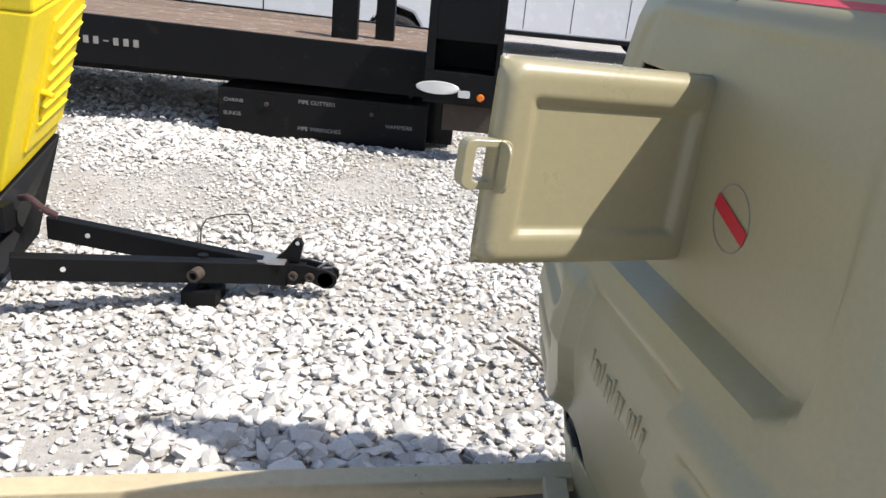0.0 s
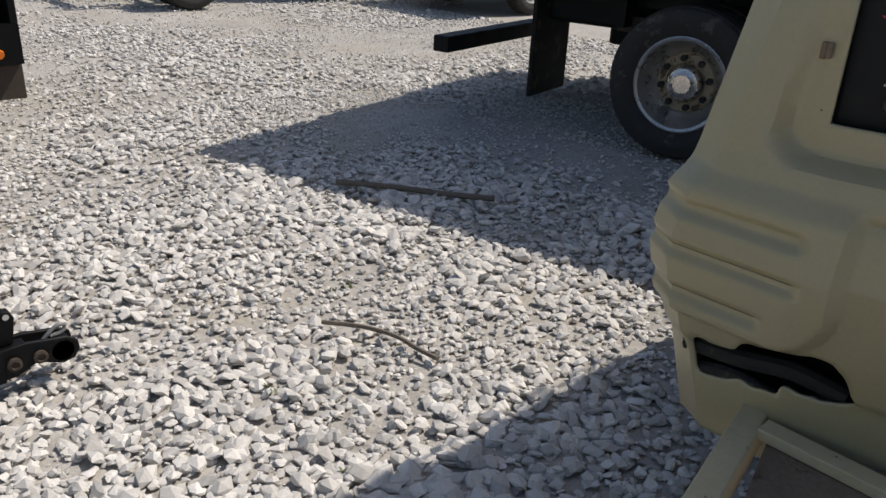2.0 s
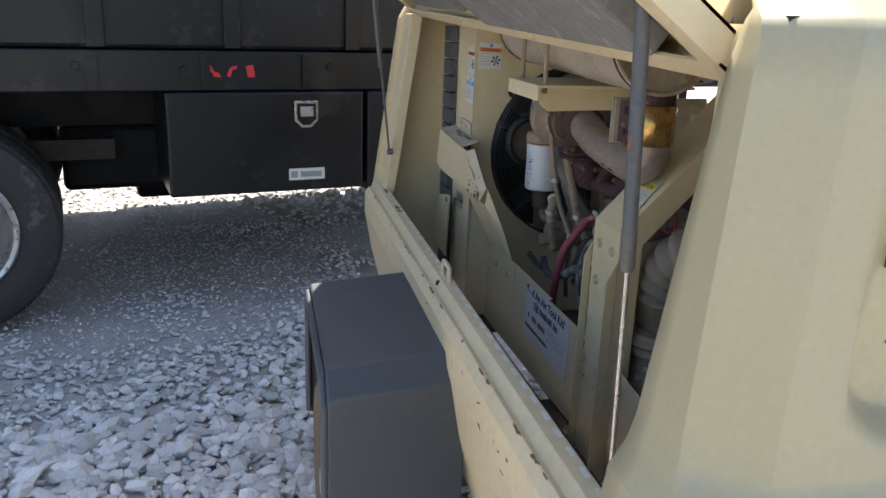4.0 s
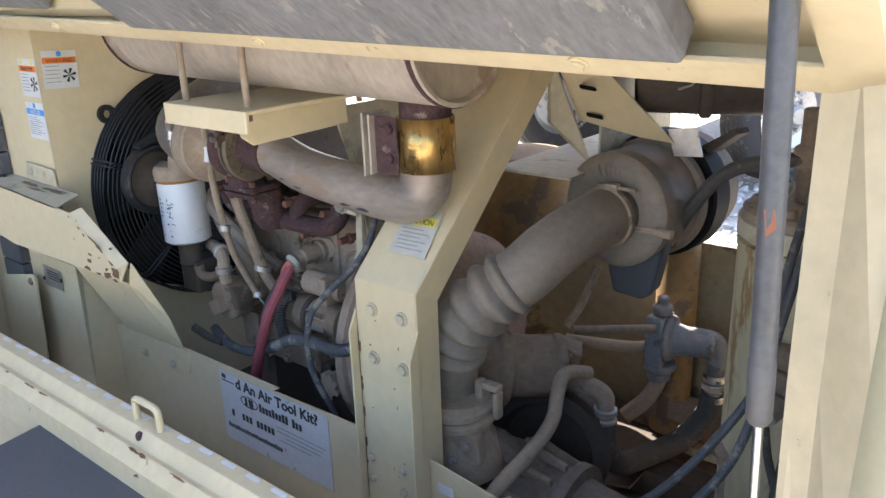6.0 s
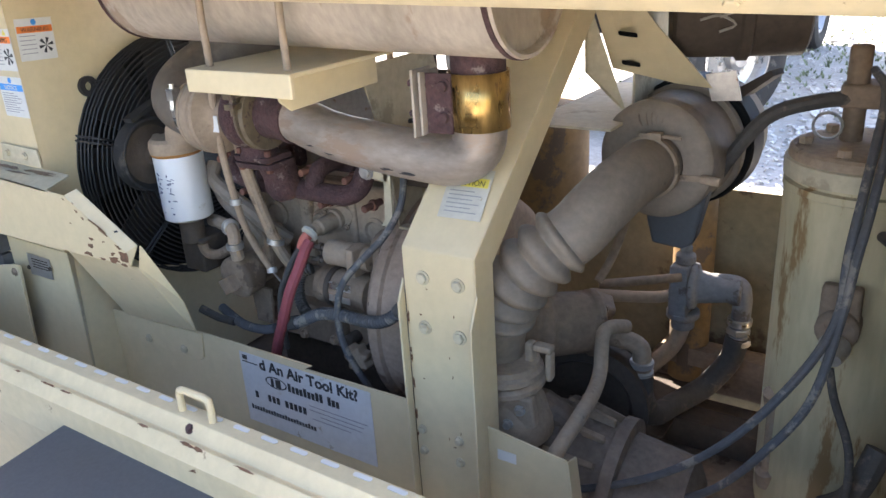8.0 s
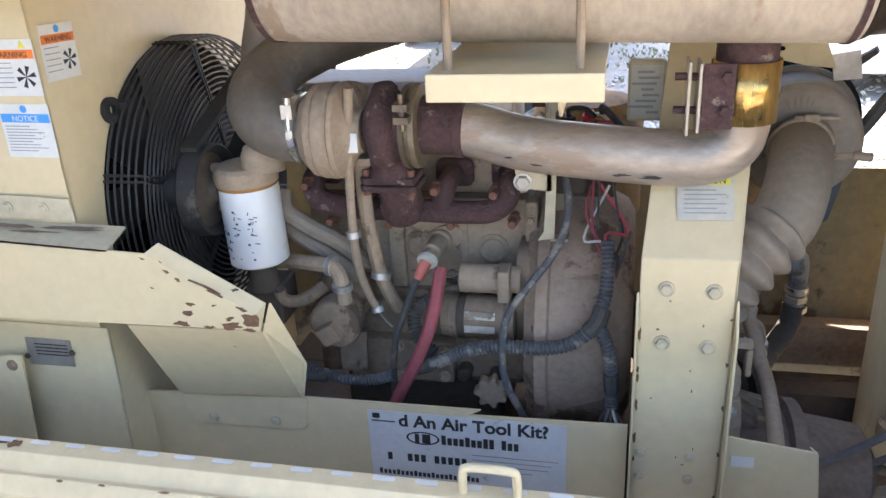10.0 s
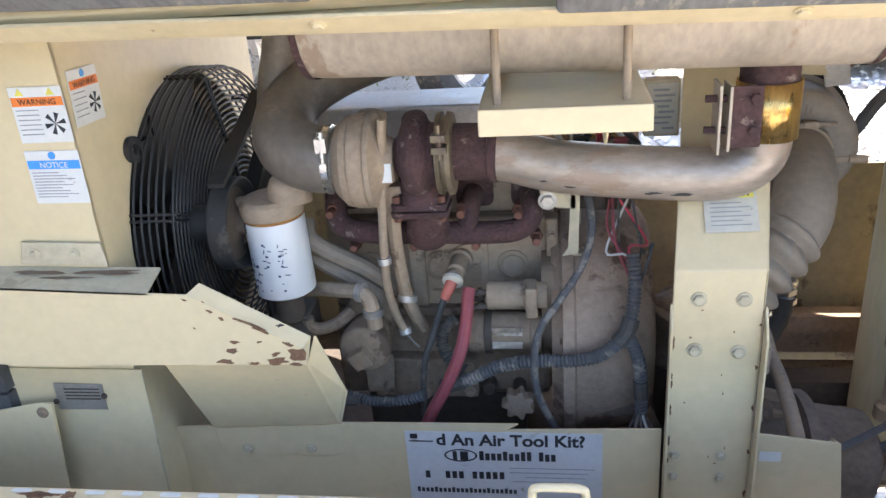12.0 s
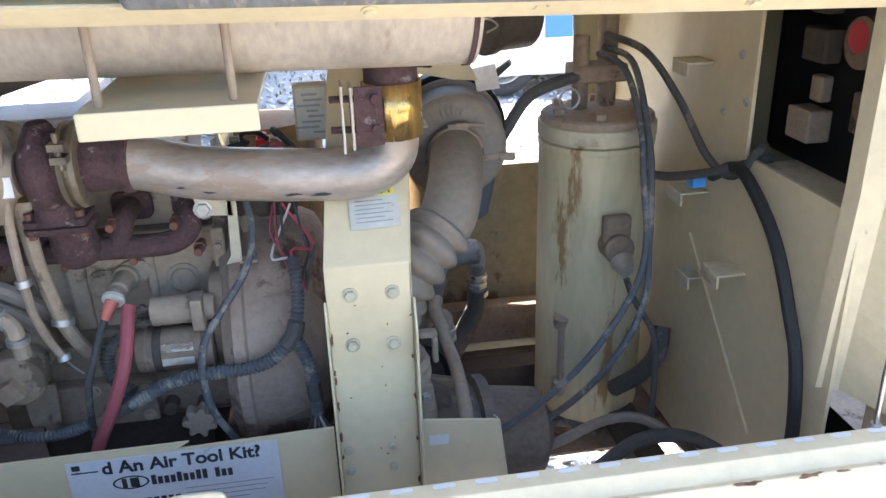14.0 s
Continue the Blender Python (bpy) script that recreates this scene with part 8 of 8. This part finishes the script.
# rear corner box with lights
bm = B()
for a, b in (((0.07, 6.05, 0.44), (0.60, 6.40, 0.66)), ((0.07, 6.05, 0.66), (0.13, 6.40, 1.35)), ((0.56, 6.05, 0.66), (0.60, 6.40, 1.35)), ((0.13, 6.36, 0.66), (0.56, 6.40, 1.35)), ((0.13, 6.05, 0.88), (0.56, 6.36, 1.35))):
    box(bm, a, b)
t = bmesh.new()
box(t, (0.07, 6.0495, 0.44), (0.60, 6.0505, 0.66))
cb = part("lamp_panel", t, "black", trailer, "black lamp panel at the trailer corner")
pieces("housing_plate", bm, "black", cb, "", 0.004)
bm = B()
turned(bm, (0.19, 6.046, 0.555), (0, -1, 0), [(0, 0.06), (0.008, 0.055)], 28)
for v in bm.verts:
    v.co.x, v.co.z = 0.17 + (v.co.x - 0.19) * 2.6, 0.545 + (v.co.z - 0.555) * 0.78
part("oval_reflector", bm, "lens", cb, "pale oval lamp")
bm = B()
prism(bm, [(0.36 + u, 6.048, 0.515 + v) for u, v in rounded(0.085, 0.05, 0.012)], (0, -0.012, 0))
part("lamp", bm, "lens", cb)
bm = B()
turned(bm, (0.478, 6.048, 0.50), (0, -1, 0), [(0, 0.028), (0.012, 0.022)], 16)
part("amber_lamp", bm, "amber", cb, "round amber lamp")
bm = B()
box(bm, (0.22, 6.10, 0.24), (0.60, 6.30, 0.43))
part("hitch_bracket", bm, "dust_dark", trailer, "dark rusty bracket", bevel=0.004)
bm = B()
box(bm, (0.0, 6.55, 0.03), (0.30, 8.3, 0.42))
box(bm, (-6.5, 6.9, 0.30), (0.10, 7.0, 0.62))
box(bm, (-6.5, 7.8, 0.30), (0.10, 7.9, 0.62))
pieces("under_frame", bm, "black", trailer)
bm = B()
box(bm, (-0.72, 6.75, 0.74), (-0.52, 6.85, 1.22))
box(bm, (-0.40, 6.95, 0.74), (-0.25, 7.05, 1.16))
pieces("stake_post", bm, "black", trailer, "", 0.004)

# ---------------------------------------------------------------- yellow towed machine
yel = thing("yellow_towed_machine", (-1.9, 3.5, 0), "yellow louvred machine on a black towing frame", "generator")
# hood: the louvred end face leans and looks to the tow bar
A, Bv, C, D = Vector((-1.175, 3.620, 1.190)), Vector((-1.327, 3.620, 0.582)), Vector((-1.381, 3.250, 0.404)), Vector((-1.190, 3.250, 1.093))
bm = B()
end = [A, Bv, C, Vector((D.x, D.y, D.z + 0.0))]
side = Vector((-1.3, 0.16, 0))
prism(bm, end, side)
topz = Vector((0, 0, 0.45))
prism(bm, [A, D, D + side, A + side], (0, 0, 0.20))
hood = part("hood", bm, "yellow", yel, "bright yellow sheet-steel hood", bevel=0.012)
m = face_pose(C + (Bv - C) * 0.30 + (D - C) * 0.20, Bv - C, (A - Bv).normalized() + (D - C).normalized())
nrm = m.to_3x3() @ Vector((0, 0, 1))
if nrm.dot(Vector((1, -1, 0))) < 0:
    nrm = -nrm
E1, E2 = (Bv - C), (D - C) * 0.5 + (A - Bv) * 0.5
bm = B()
q = [C + E1 * 0.30 + E2 * 0.14, C + E1 * 0.97 + E2 * 0.10, C + E1 * 0.97 + E2 * 0.95, C + E1 * 0.42 + E2 * 0.90]
prism(bm, [p + nrm * 0.001 for p in q], nrm * 0.012)
lp = part("louvre_panel", bm, "yellow", hood, bevel=0.003)
for i in range(7):
    t = 0.12 + i * 0.115
    a = q[0].lerp(q[3], t) + E1 * 0.10
    b = q[1].lerp(q[2], t) - E1 * 0.04
    up = E2 * 0.055
    bm = B()
    v = [a + nrm * 0.014, b + nrm * 0.014, b + up + nrm * 0.014, a + up + nrm * 0.014, a + up * 0.9 + nrm * 0.028, b + up * 0.9 + nrm * 0.028]
    vv = [bm.verts.new(p) for p in v]
    for f in ((0, 1, 5, 4), (3, 4, 5, 2), (0, 4, 3), (1, 2, 5)):
        bm.faces.new([vv[k] for k in f])
    part("louvre", bm, "yellow", lp)
bm = B()
cyl(bm, q[0].lerp(q[3], 0.45) + E1 * 0.05 + nrm * 0.012, q[0].lerp(q[3], 0.45) + E1 * 0.05 + nrm * 0.06, 0.012, 10)
part("latch_knob", bm, "yellow", lp)
bm = B()
prism(bm, [Bv + Vector((0.01, 0, -0.01)), C + Vector((0.0, 0, -0.01)), Vector((-1.363, 2.950, 0.119)), Vector((-1.272, 3.030, 0.145)), Vector((-1.296, 3.350, 0.216))], (-0.5, 0.06, 0))
tow = part("front_plate", bm, "black", yel, "black steel front plate", bevel=0.006)
tip = Vector((-0.335, 3.47, 0.155))
for a in (Vector((-1.22, 3.00, 0.27)), Vector((-1.26, 3.36, 0.30))):
    bm = B()
    d = (tip - a).normalized()
    w = Vector((-d.y, d.x, 0)) * 0.028
    prism(bm, [a - w, a + w, tip + w, tip - w], (0, 0, -0.095))
    part("tow_beam", bm, "black", yel, "black drilled steel tow beam", bevel=0.005)
    bm = B()
    p = a.lerp(tip, 0.17) - Vector((0, 0, 0.045))
    turned(bm, p - w * 1.02, -w, [(0, 0.010), (0.0015, 0.010)], 14)
    part("bolt_hole", bm, "sticker", yel)
bm = B()
prism(bm, [tip + Vector((-0.14, -0.07, 0.004)), tip + Vector((0.02, -0.05, 0.004)), tip + Vector((0.02, 0.05, 0.004)), tip + Vector((-0.16, 0.08, 0.004))], (0, 0, 0.008))
part("cap_plate", bm, "steel", yel)
bm = B()
jaw = [(-0.02, 0.0), (0.10, 0.006), (0.16, -0.004), (0.205, -0.010), (0.235, -0.030), (0.238, -0.062), (0.220, -0.088), (0.185, -0.094), (0.150, -0.080), (0.120, -0.066), (0.10, -0.074), (0.06, -0.092), (-0.02, -0.095)]
for dy in (-0.030, 0.036):
    prism(bm, [tip + Vector((u, dy, v)) for u, v in jaw], (0, 0.014, 0))
box(bm, (tip.x - 0.02, tip.y - 0.016, tip.z - 0.090), (tip.x + 0.10, tip.y + 0.036, tip.z - 0.004))
turned(bm, (tip.x + 0.19, tip.y - 0.03, tip.z - 0.052), (0, 1, 0), [(0, 0.036), (0.080, 0.036)], 20)
part("coupler", bm, "black", yel, "black forked coupler with a round jaw", bevel=0.004)
bm = B()
for u in (0.055, 0.125):
    turned(bm, (tip.x + u, tip.y - 0.034, tip.z - 0.045), (0, -1, 0), [(0, 0.020), (0.010, 0.020), (0.012, 0.012), (0.006, 0.010)], 16)
pieces("pin_head", bm, "dust_dark", yel)
bm = B()
prism(bm, [tip + Vector((-0.04, 0, 0.0)), tip + Vector((0.07, 0, 0.0)), tip + Vector((0.085, 0, 0.08)), tip + Vector((0.075, 0, 0.10)), tip + Vector((0.055, 0, 0.105)), tip + Vector((0.04, 0, 0.09)), tip + Vector((0.0, 0, 0.035))], (0, 0.035, 0))
part("latch_lever", bm, "black", yel, "black latch plate with an eye", bevel=0.003)
bm = B()
turned(bm, tip + Vector((0.063, -0.001, 0.088)), (0, -1, 0), [(0, 0.009), (0.001, 0.009)], 12)
part("eye_hole", bm, "sticker", yel)
bm = B()
box(bm, (tip.x - 0.10, tip.y - 0.035, tip.z - 0.10), (tip.x + 0.03, tip.y + 0.06, tip.z + 0.006))
part("hitch_block", bm, "black", yel, bevel=0.006)
bm = B()
tube(bm, [tip + Vector((0.15, 0.01, -0.02)), tip + Vector((0.19, 0.01, 0.012)), tip + Vector((0.215, 0.01, 0.01)), tip + Vector((0.205, 0.01, -0.01)), tip + Vector((0.17, 0.01, -0.015))], 0.0065, 8, 4)
part("pin_ring", bm, "steel", yel)
bm = B()
turned(bm, tip + Vector((-0.10, -0.045, -0.05)), (-0.2, -1, 0), [(0, 0.030), (0.012, 0.034), (0.012, 0.022), (0.0, 0.022)], 18, caps=False)
part("chain_eye", bm, "black", yel)
bm = B()
turned(bm, (-0.62, 3.27, 0.155), (-0.2, -1, 0), [(0, 0.026), (0.05, 0.026), (0.05, 0.016), (0.0, 0.016)], 16, caps=False)
part("jack_socket", bm, "dust_dark", yel)
bm = B()
box(bm, (-0.70, 3.28, 0.0), (-0.56, 3.42, 0.06))
cyl(bm, (-0.63, 3.35, 0.05), (-0.63, 3.35, 0.20), 0.022, 12)
part("foot", bm, "black", yel)
bm = B()
tube(bm, [(-1.30, 3.25, 0.40), (-1.24, 3.20, 0.42), (-1.18, 3.18, 0.39), (-1.14, 3.20, 0.36)], 0.014, 10, 4)
part("rusty_fitting", bm, "rust", yel)
for sgn in (0, 1):
    road_wheel(yel, (-2.1, 3.05 + sgn * 0.95, 0.33), (0, -1 if sgn == 0 else 1, 0), 0.33, 0.19, 0.19, "tyre", "rim_white", 5, 30)
bm = B()
box(bm, (-2.6, 3.12, 0.30), (-1.30, 3.20, 0.40))
box(bm, (-2.6, 3.80, 0.30), (-1.75, 3.88, 0.40))
pieces("chassis_beam", bm, "black", yel)

# thin bent wire lying in the gravel
bm = B()
tube(bm, [(-0.835, 3.934, 0.020), (-0.900, 4.224, 0.040), (-0.710, 4.332, 0.050), (-0.638, 4.120, 0.020)], 0.004, 6, 2)
tagged(part("wire", bm, "dust_dark"), "thin bent wire lying on gravel", "wire")
for k, (pts, r) in enumerate((([(0.927, 9.235, 0.030), (0.955, 8.523, 0.040), (1.012, 8.040, 0.030)], 0.02),)):
    bm = B()
    tube(bm, pts, r, 8, 4)
    tagged(part("strap", bm, "hose"), "dark strap trailing on gravel beside the trailer", "strap")

# ---------------------------------------------------------------- white pickup and bare chassis truck behind
def pickup(name, m, label, with_bed=True):
    """x runs along the vehicle, y points to its far side, z up; the near side lies at y = 0."""
    ob = thing(name, m.translation, label, "pickup truck")
    bm = B()
    outl = [(-2.6, 0.42), (-2.62, 0.85), (-2.55, 1.02), (-1.35, 1.08), (-0.75, 1.72), (0.95, 1.75), (1.25, 1.12), (2.55, 1.08), (2.60, 0.45), (1.95, 0.42), (1.92, 0.60), (1.80, 0.78), (1.60, 0.84), (1.40, 0.78), (1.27, 0.60), (1.24, 0.36), (-1.30, 0.36), (-1.33, 0.60), (-1.46, 0.78), (-1.66, 0.84), (-1.86, 0.78), (-1.98, 0.60), (-2.0, 0.42)]
    prism(bm, [(x, 0, z) for x, z in outl], (0, 1.85, 0))
    body = part("body", placed(bm, m), "white_car", ob, "white painted body", bevel=0.03)
    for x0, x1 in ((-0.62, 0.05), (0.12, 0.85)):
        bm = B()
        prism(bm, [(x0 - 0.25 * (x0 < 0), -0.004, 1.16), (x1, -0.004, 1.16), (x1, -0.004, 1.62), (x0 + 0.1, -0.004, 1.62)], (0, 0.01, 0))
        part("side_window", placed(bm, m), "truck_glass", body)
    for x in (-0.70, 0.09, 1.02):
        bm = B()
        box(bm, (x, -0.003, 0.42), (x + 0.012, 0.004, 1.10))
        part("door_seam", placed(bm, m), "black", body)
    bm = B()
    box(bm, (-1.25, -0.02, 0.30), (1.22, 0.12, 0.37))
    part("running_board", placed(bm, m), "black", body)
    r3 = m.to_3x3()
    for x in (-1.66, 1.60):
        for y, s in ((0.12, -1), (1.73, 1)):
            road_wheel(ob, m @ Vector((x, y, 0.375)), r3 @ Vector((0, s, 0)), 0.375, 0.25, 0.235, "tyre", "rim", 6, 32, 0.03)
    return ob


pickup("white_pickup", Matrix.Translation((1.93, 14.1, 0)), "white pickup truck with alloy wheels parked on gravel")
pickup("white_pickup", Matrix.Translation((-2.1, 9.7, 0)) @ Matrix.Rotation(radians(4), 4, "Z"), "white pickup truck parked behind the flat trailer")
ct = thing("chassis_truck", (5.6, 11.4, 0), "bare chassis truck with dual rear wheels and white cab", "truck")
for y, s in ((10.93, -1), (11.24, -1), (12.55, 1), (12.86, 1)):
    road_wheel(ct, (3.98, y, 0.41), (0, s, 0), 0.41, 0.25, 0.245, "tyre", "rim", 8, 40, 0.08)
bm = B()
box(bm, (3.0, 11.45, 0.55), (8.2, 11.55, 0.78))
box(bm, (3.0, 12.25, 0.55), (8.2, 12.35, 0.78))
for x in (3.2, 4.4, 5.4):
    box(bm, (x, 11.5, 0.60), (x + 0.1, 12.3, 0.74))
pieces("chassis_rail", bm, "black", ct)
bm = B()
cyl(bm, (3.98, 10.9, 0.41), (3.98, 12.9, 0.41), 0.07, 14)
part("axle", bm, "dust_dark", ct)
bm = B()
cyl(bm, (2.95, 11.35, 0.46), (3.5, 11.35, 0.46), 0.05, 14)
part("exhaust_pipe", bm, "rust", ct)
bm = B()
prism(bm, [(5.75, 10.95, 0.42), (7.9, 10.95, 0.36), (8.9, 10.95, 0.45), (8.9, 10.95, 1.2), (7.9, 10.95, 1.3), (7.3, 10.95, 2.0), (5.85, 10.95, 2.05)], (0, 1.9, 0))
part("cab", bm, "white_car", ct, "white cab", bevel=0.04)
bm = B()
box(bm, (5.8, 10.88, 0.28), (7.6, 11.1, 0.40))
part("step_board", bm, "black", ct, bevel=0.03)
bm = B()
prism(bm, [(7.2, 10.90, 0.12), (8.6, 10.90, 0.12), (9.3, 10.90, 0.75), (7.0, 10.90, 0.75)], (0, 0.25, 0))
part("wheel_arch", bm, "black", ct, bevel=0.03)
road_wheel(ct, (7.95, 11.05, 0.41), (0, -1, 0), 0.41, 0.25, 0.245, "tyre", "rim", 8, 40, 0.05)

# dark pickup whose nose shows past the end of the truck bed
dp = thing("dark_pickup", (8.5, 9.5, 0), "dark pickup truck parked nose out beyond the black truck", "pickup truck")
bm = B()
nose = [(6.66, 0.34), (6.58, 0.62), (6.62, 1.02), (6.86, 1.12), (7.95, 1.20), (8.55, 1.86), (10.1, 1.92), (11.9, 1.90), (11.9, 0.42), (8.06, 0.42), (8.03, 0.62), (7.88, 0.80), (7.60, 0.86), (7.32, 0.80), (7.17, 0.62), (7.12, 0.36)]
prism(bm, [(x + 0.3, 8.66, z) for x, z in nose], (0, 1.9, 0))
db = part("body", bm, "black", dp, "dark painted body", bevel=0.04)
bm = B()
box(bm, (6.80, 8.70, 0.36), (6.90, 10.50, 0.56))
part("bumper", bm, "black", db, bevel=0.03)
for y, s in ((8.80, -1), (10.40, 1)):
    road_wheel(dp, (7.90, y, 0.385), (0, s, 0), 0.385, 0.25, 0.24, "tyre", "rim", 6, 32, 0.05)
    road_wheel(dp, (11.2, y, 0.385), (0, s, 0), 0.385, 0.25, 0.24, "tyre", "rim", 6, 32, 0.05)

# ---------------------------------------------------------------- far side of the compressor: truck, white van, blue cabin, greenery
ft = thing("far_truck", (2.9, -4.5, 0), "dark truck with white-rimmed wheels beyond the compressor", "truck")
for x, turn in ((2.33, 1), (4.15, -1)):
    road_wheel(ft, (x, -3.25, 0.47), (-0.86 * turn, 0.51 * turn, 0), 0.47, 0.27, 0.29, "tyre", "rim_bright", 10, 44, 0.07)
    road_wheel(ft, (x + 0.1 * turn, -6.9, 0.47), (-turn, 0, 0), 0.47, 0.27, 0.29, "tyre", "rim_bright", 10, 44, 0.07)
bm = B()
box(bm, (2.75, -7.2, 0.75), (4.2, -2.3, 1.05))
prism(bm, [(2.55, -7.2, 1.15), (2.55, -2.5, 1.15), (2.55, -2.5, 2.6), (2.55, -7.2, 2.6)], (1.9, 0, 0))
part("body", bm, "black", ft)
wv = thing("white_van", (-0.9, -4.4, 0), "white van standing in the yard beyond the compressor", "van")
bm = B()
prism(bm, [(-2.4, -3.7, 0.16), (0.55, -3.7, 0.16), (0.75, -3.7, 0.50), (0.60, -3.7, 1.0), (-0.1, -3.7, 1.75), (-2.4, -3.7, 1.8)], (0, -1.8, 0))
vb = part("body", bm, "white_car", wv, "white body", bevel=0.05)
bm = B()
prism(bm, [(-2.2, -3.695, 0.47), (-0.35, -3.695, 0.47), (-0.35, -3.695, 1.1), (-2.2, -3.695, 1.1)], (0, 0.01, 0))
part("blue_panel", bm, "toilet_blue", vb, "blue panel")
bm = B()
turned(bm, (0.42, -3.697, 0.46), (0, 1, 0), [(0, 0.05), (0.008, 0.05), (0.008, 0.036), (0, 0.036)], 20, caps=False)
part("filler_ring", bm, "black", vb)
for x in (-1.9, 0.0):
    road_wheel(wv, (x, -3.82, 0.31), (0, 1, 0), 0.31, 0.2, 0.2, "tyre", "rim", 5, 30, 0.03)
    road_wheel(wv, (x, -5.38, 0.31), (0, -1, 0), 0.31, 0.2, 0.2, "tyre", "rim", 5, 30, 0.03)


def tufts(name, spots, count, seed, tall, label):
    rnd = random.Random(seed)
    bm = bmesh.new()
    for _ in range(count):
        cx, cy, sx, sy = spots[rnd.randrange(len(spots))]
        x, y = rnd.gauss(cx, sx), rnd.gauss(cy, sy)
        for _ in range(5):
            a, h = rnd.uniform(0, math.tau), tall * rnd.uniform(0.4, 1.0)
            dx, dy, w = math.cos(a), math.sin(a), 0.006 + 0.004 * rnd.random()
            v = [bm.verts.new(p) for p in ((x - dy * w, y + dx * w, 0), (x + dy * w, y - dx * w, 0), (x + dx * h * 0.35 + dy * w * 0.6, y + dy * h * 0.35 - dx * w * 0.6, h * 0.7), (x + dx * h * 0.7, y + dy * h * 0.7, h))]
            bm.faces.new((v[0], v[1], v[2])), bm.faces.new((v[0], v[2], v[3]))
    return tagged(part(name, bm, "grass", smooth="keep"), label, "grass", kind="stuff")


tufts("grass", [(1.5, -5.5, 1.2, 0.8), (3.5, -9.0, 2.0, 1.5), (0.5, -9.5, 2.0, 1.2), (5.5, -7.5, 1.5, 1.5), (0.6, -7.0, 0.8, 0.6)], 1800, 8, 0.05, "sparse green grass growing through gravel")
tufts("weeds", [(0.62, 4.35, 0.03, 0.03), (0.85, 3.45, 0.05, 0.04), (1.85, 4.9, 0.05, 0.05), (0.25, 2.55, 0.05, 0.03), (2.1, 3.9, 0.04, 0.04), (0.3, 3.0, 0.03, 0.03)], 14, 3, 0.022, "small weeds between stones")


def shrub_row(name, x0, x1, y, high, seed, label):
    """A hedge of many small leaves with an uneven top."""
    rnd = random.Random(seed)
    bm = bmesh.new()
    for _ in range(9000):
        x = rnd.uniform(x0, x1)
        top = high * (0.55 + 0.45 * noise.noise(Vector((x * 0.5, seed, 0))) + 0.25 * noise.noise(Vector((x * 1.7, seed, 3))))
        z = rnd.uniform(0.02, max(0.3, top)) if rnd.random() < 0.8 else rnd.uniform(0, max(0.3, top * 1.1))
        p = Vector((x, y + rnd.gauss(0, 0.8), z))
        d = Vector((rnd.gauss(0, 1), rnd.gauss(0, 1), rnd.gauss(0, 1))).normalized()
        u = frame_of(d)[1]
        s = rnd.uniform(0.08, 0.20)
        v = [bm.verts.new(p + q) for q in (d * s, u * s * 0.5, -d * s, -u * s * 0.5)]
        bm.faces.new(v)
    return tagged(part(name, bm, "leaf", smooth="keep"), label, "shrubs", kind="stuff")


shrub_row("hedge", -14, 16, -16, 4.5, 2, "dense green shrubs at the edge of the yard")
shrub_row("hedge", -25, 25, 34, 5.0, 6, "green trees and shrubs far behind the yard")
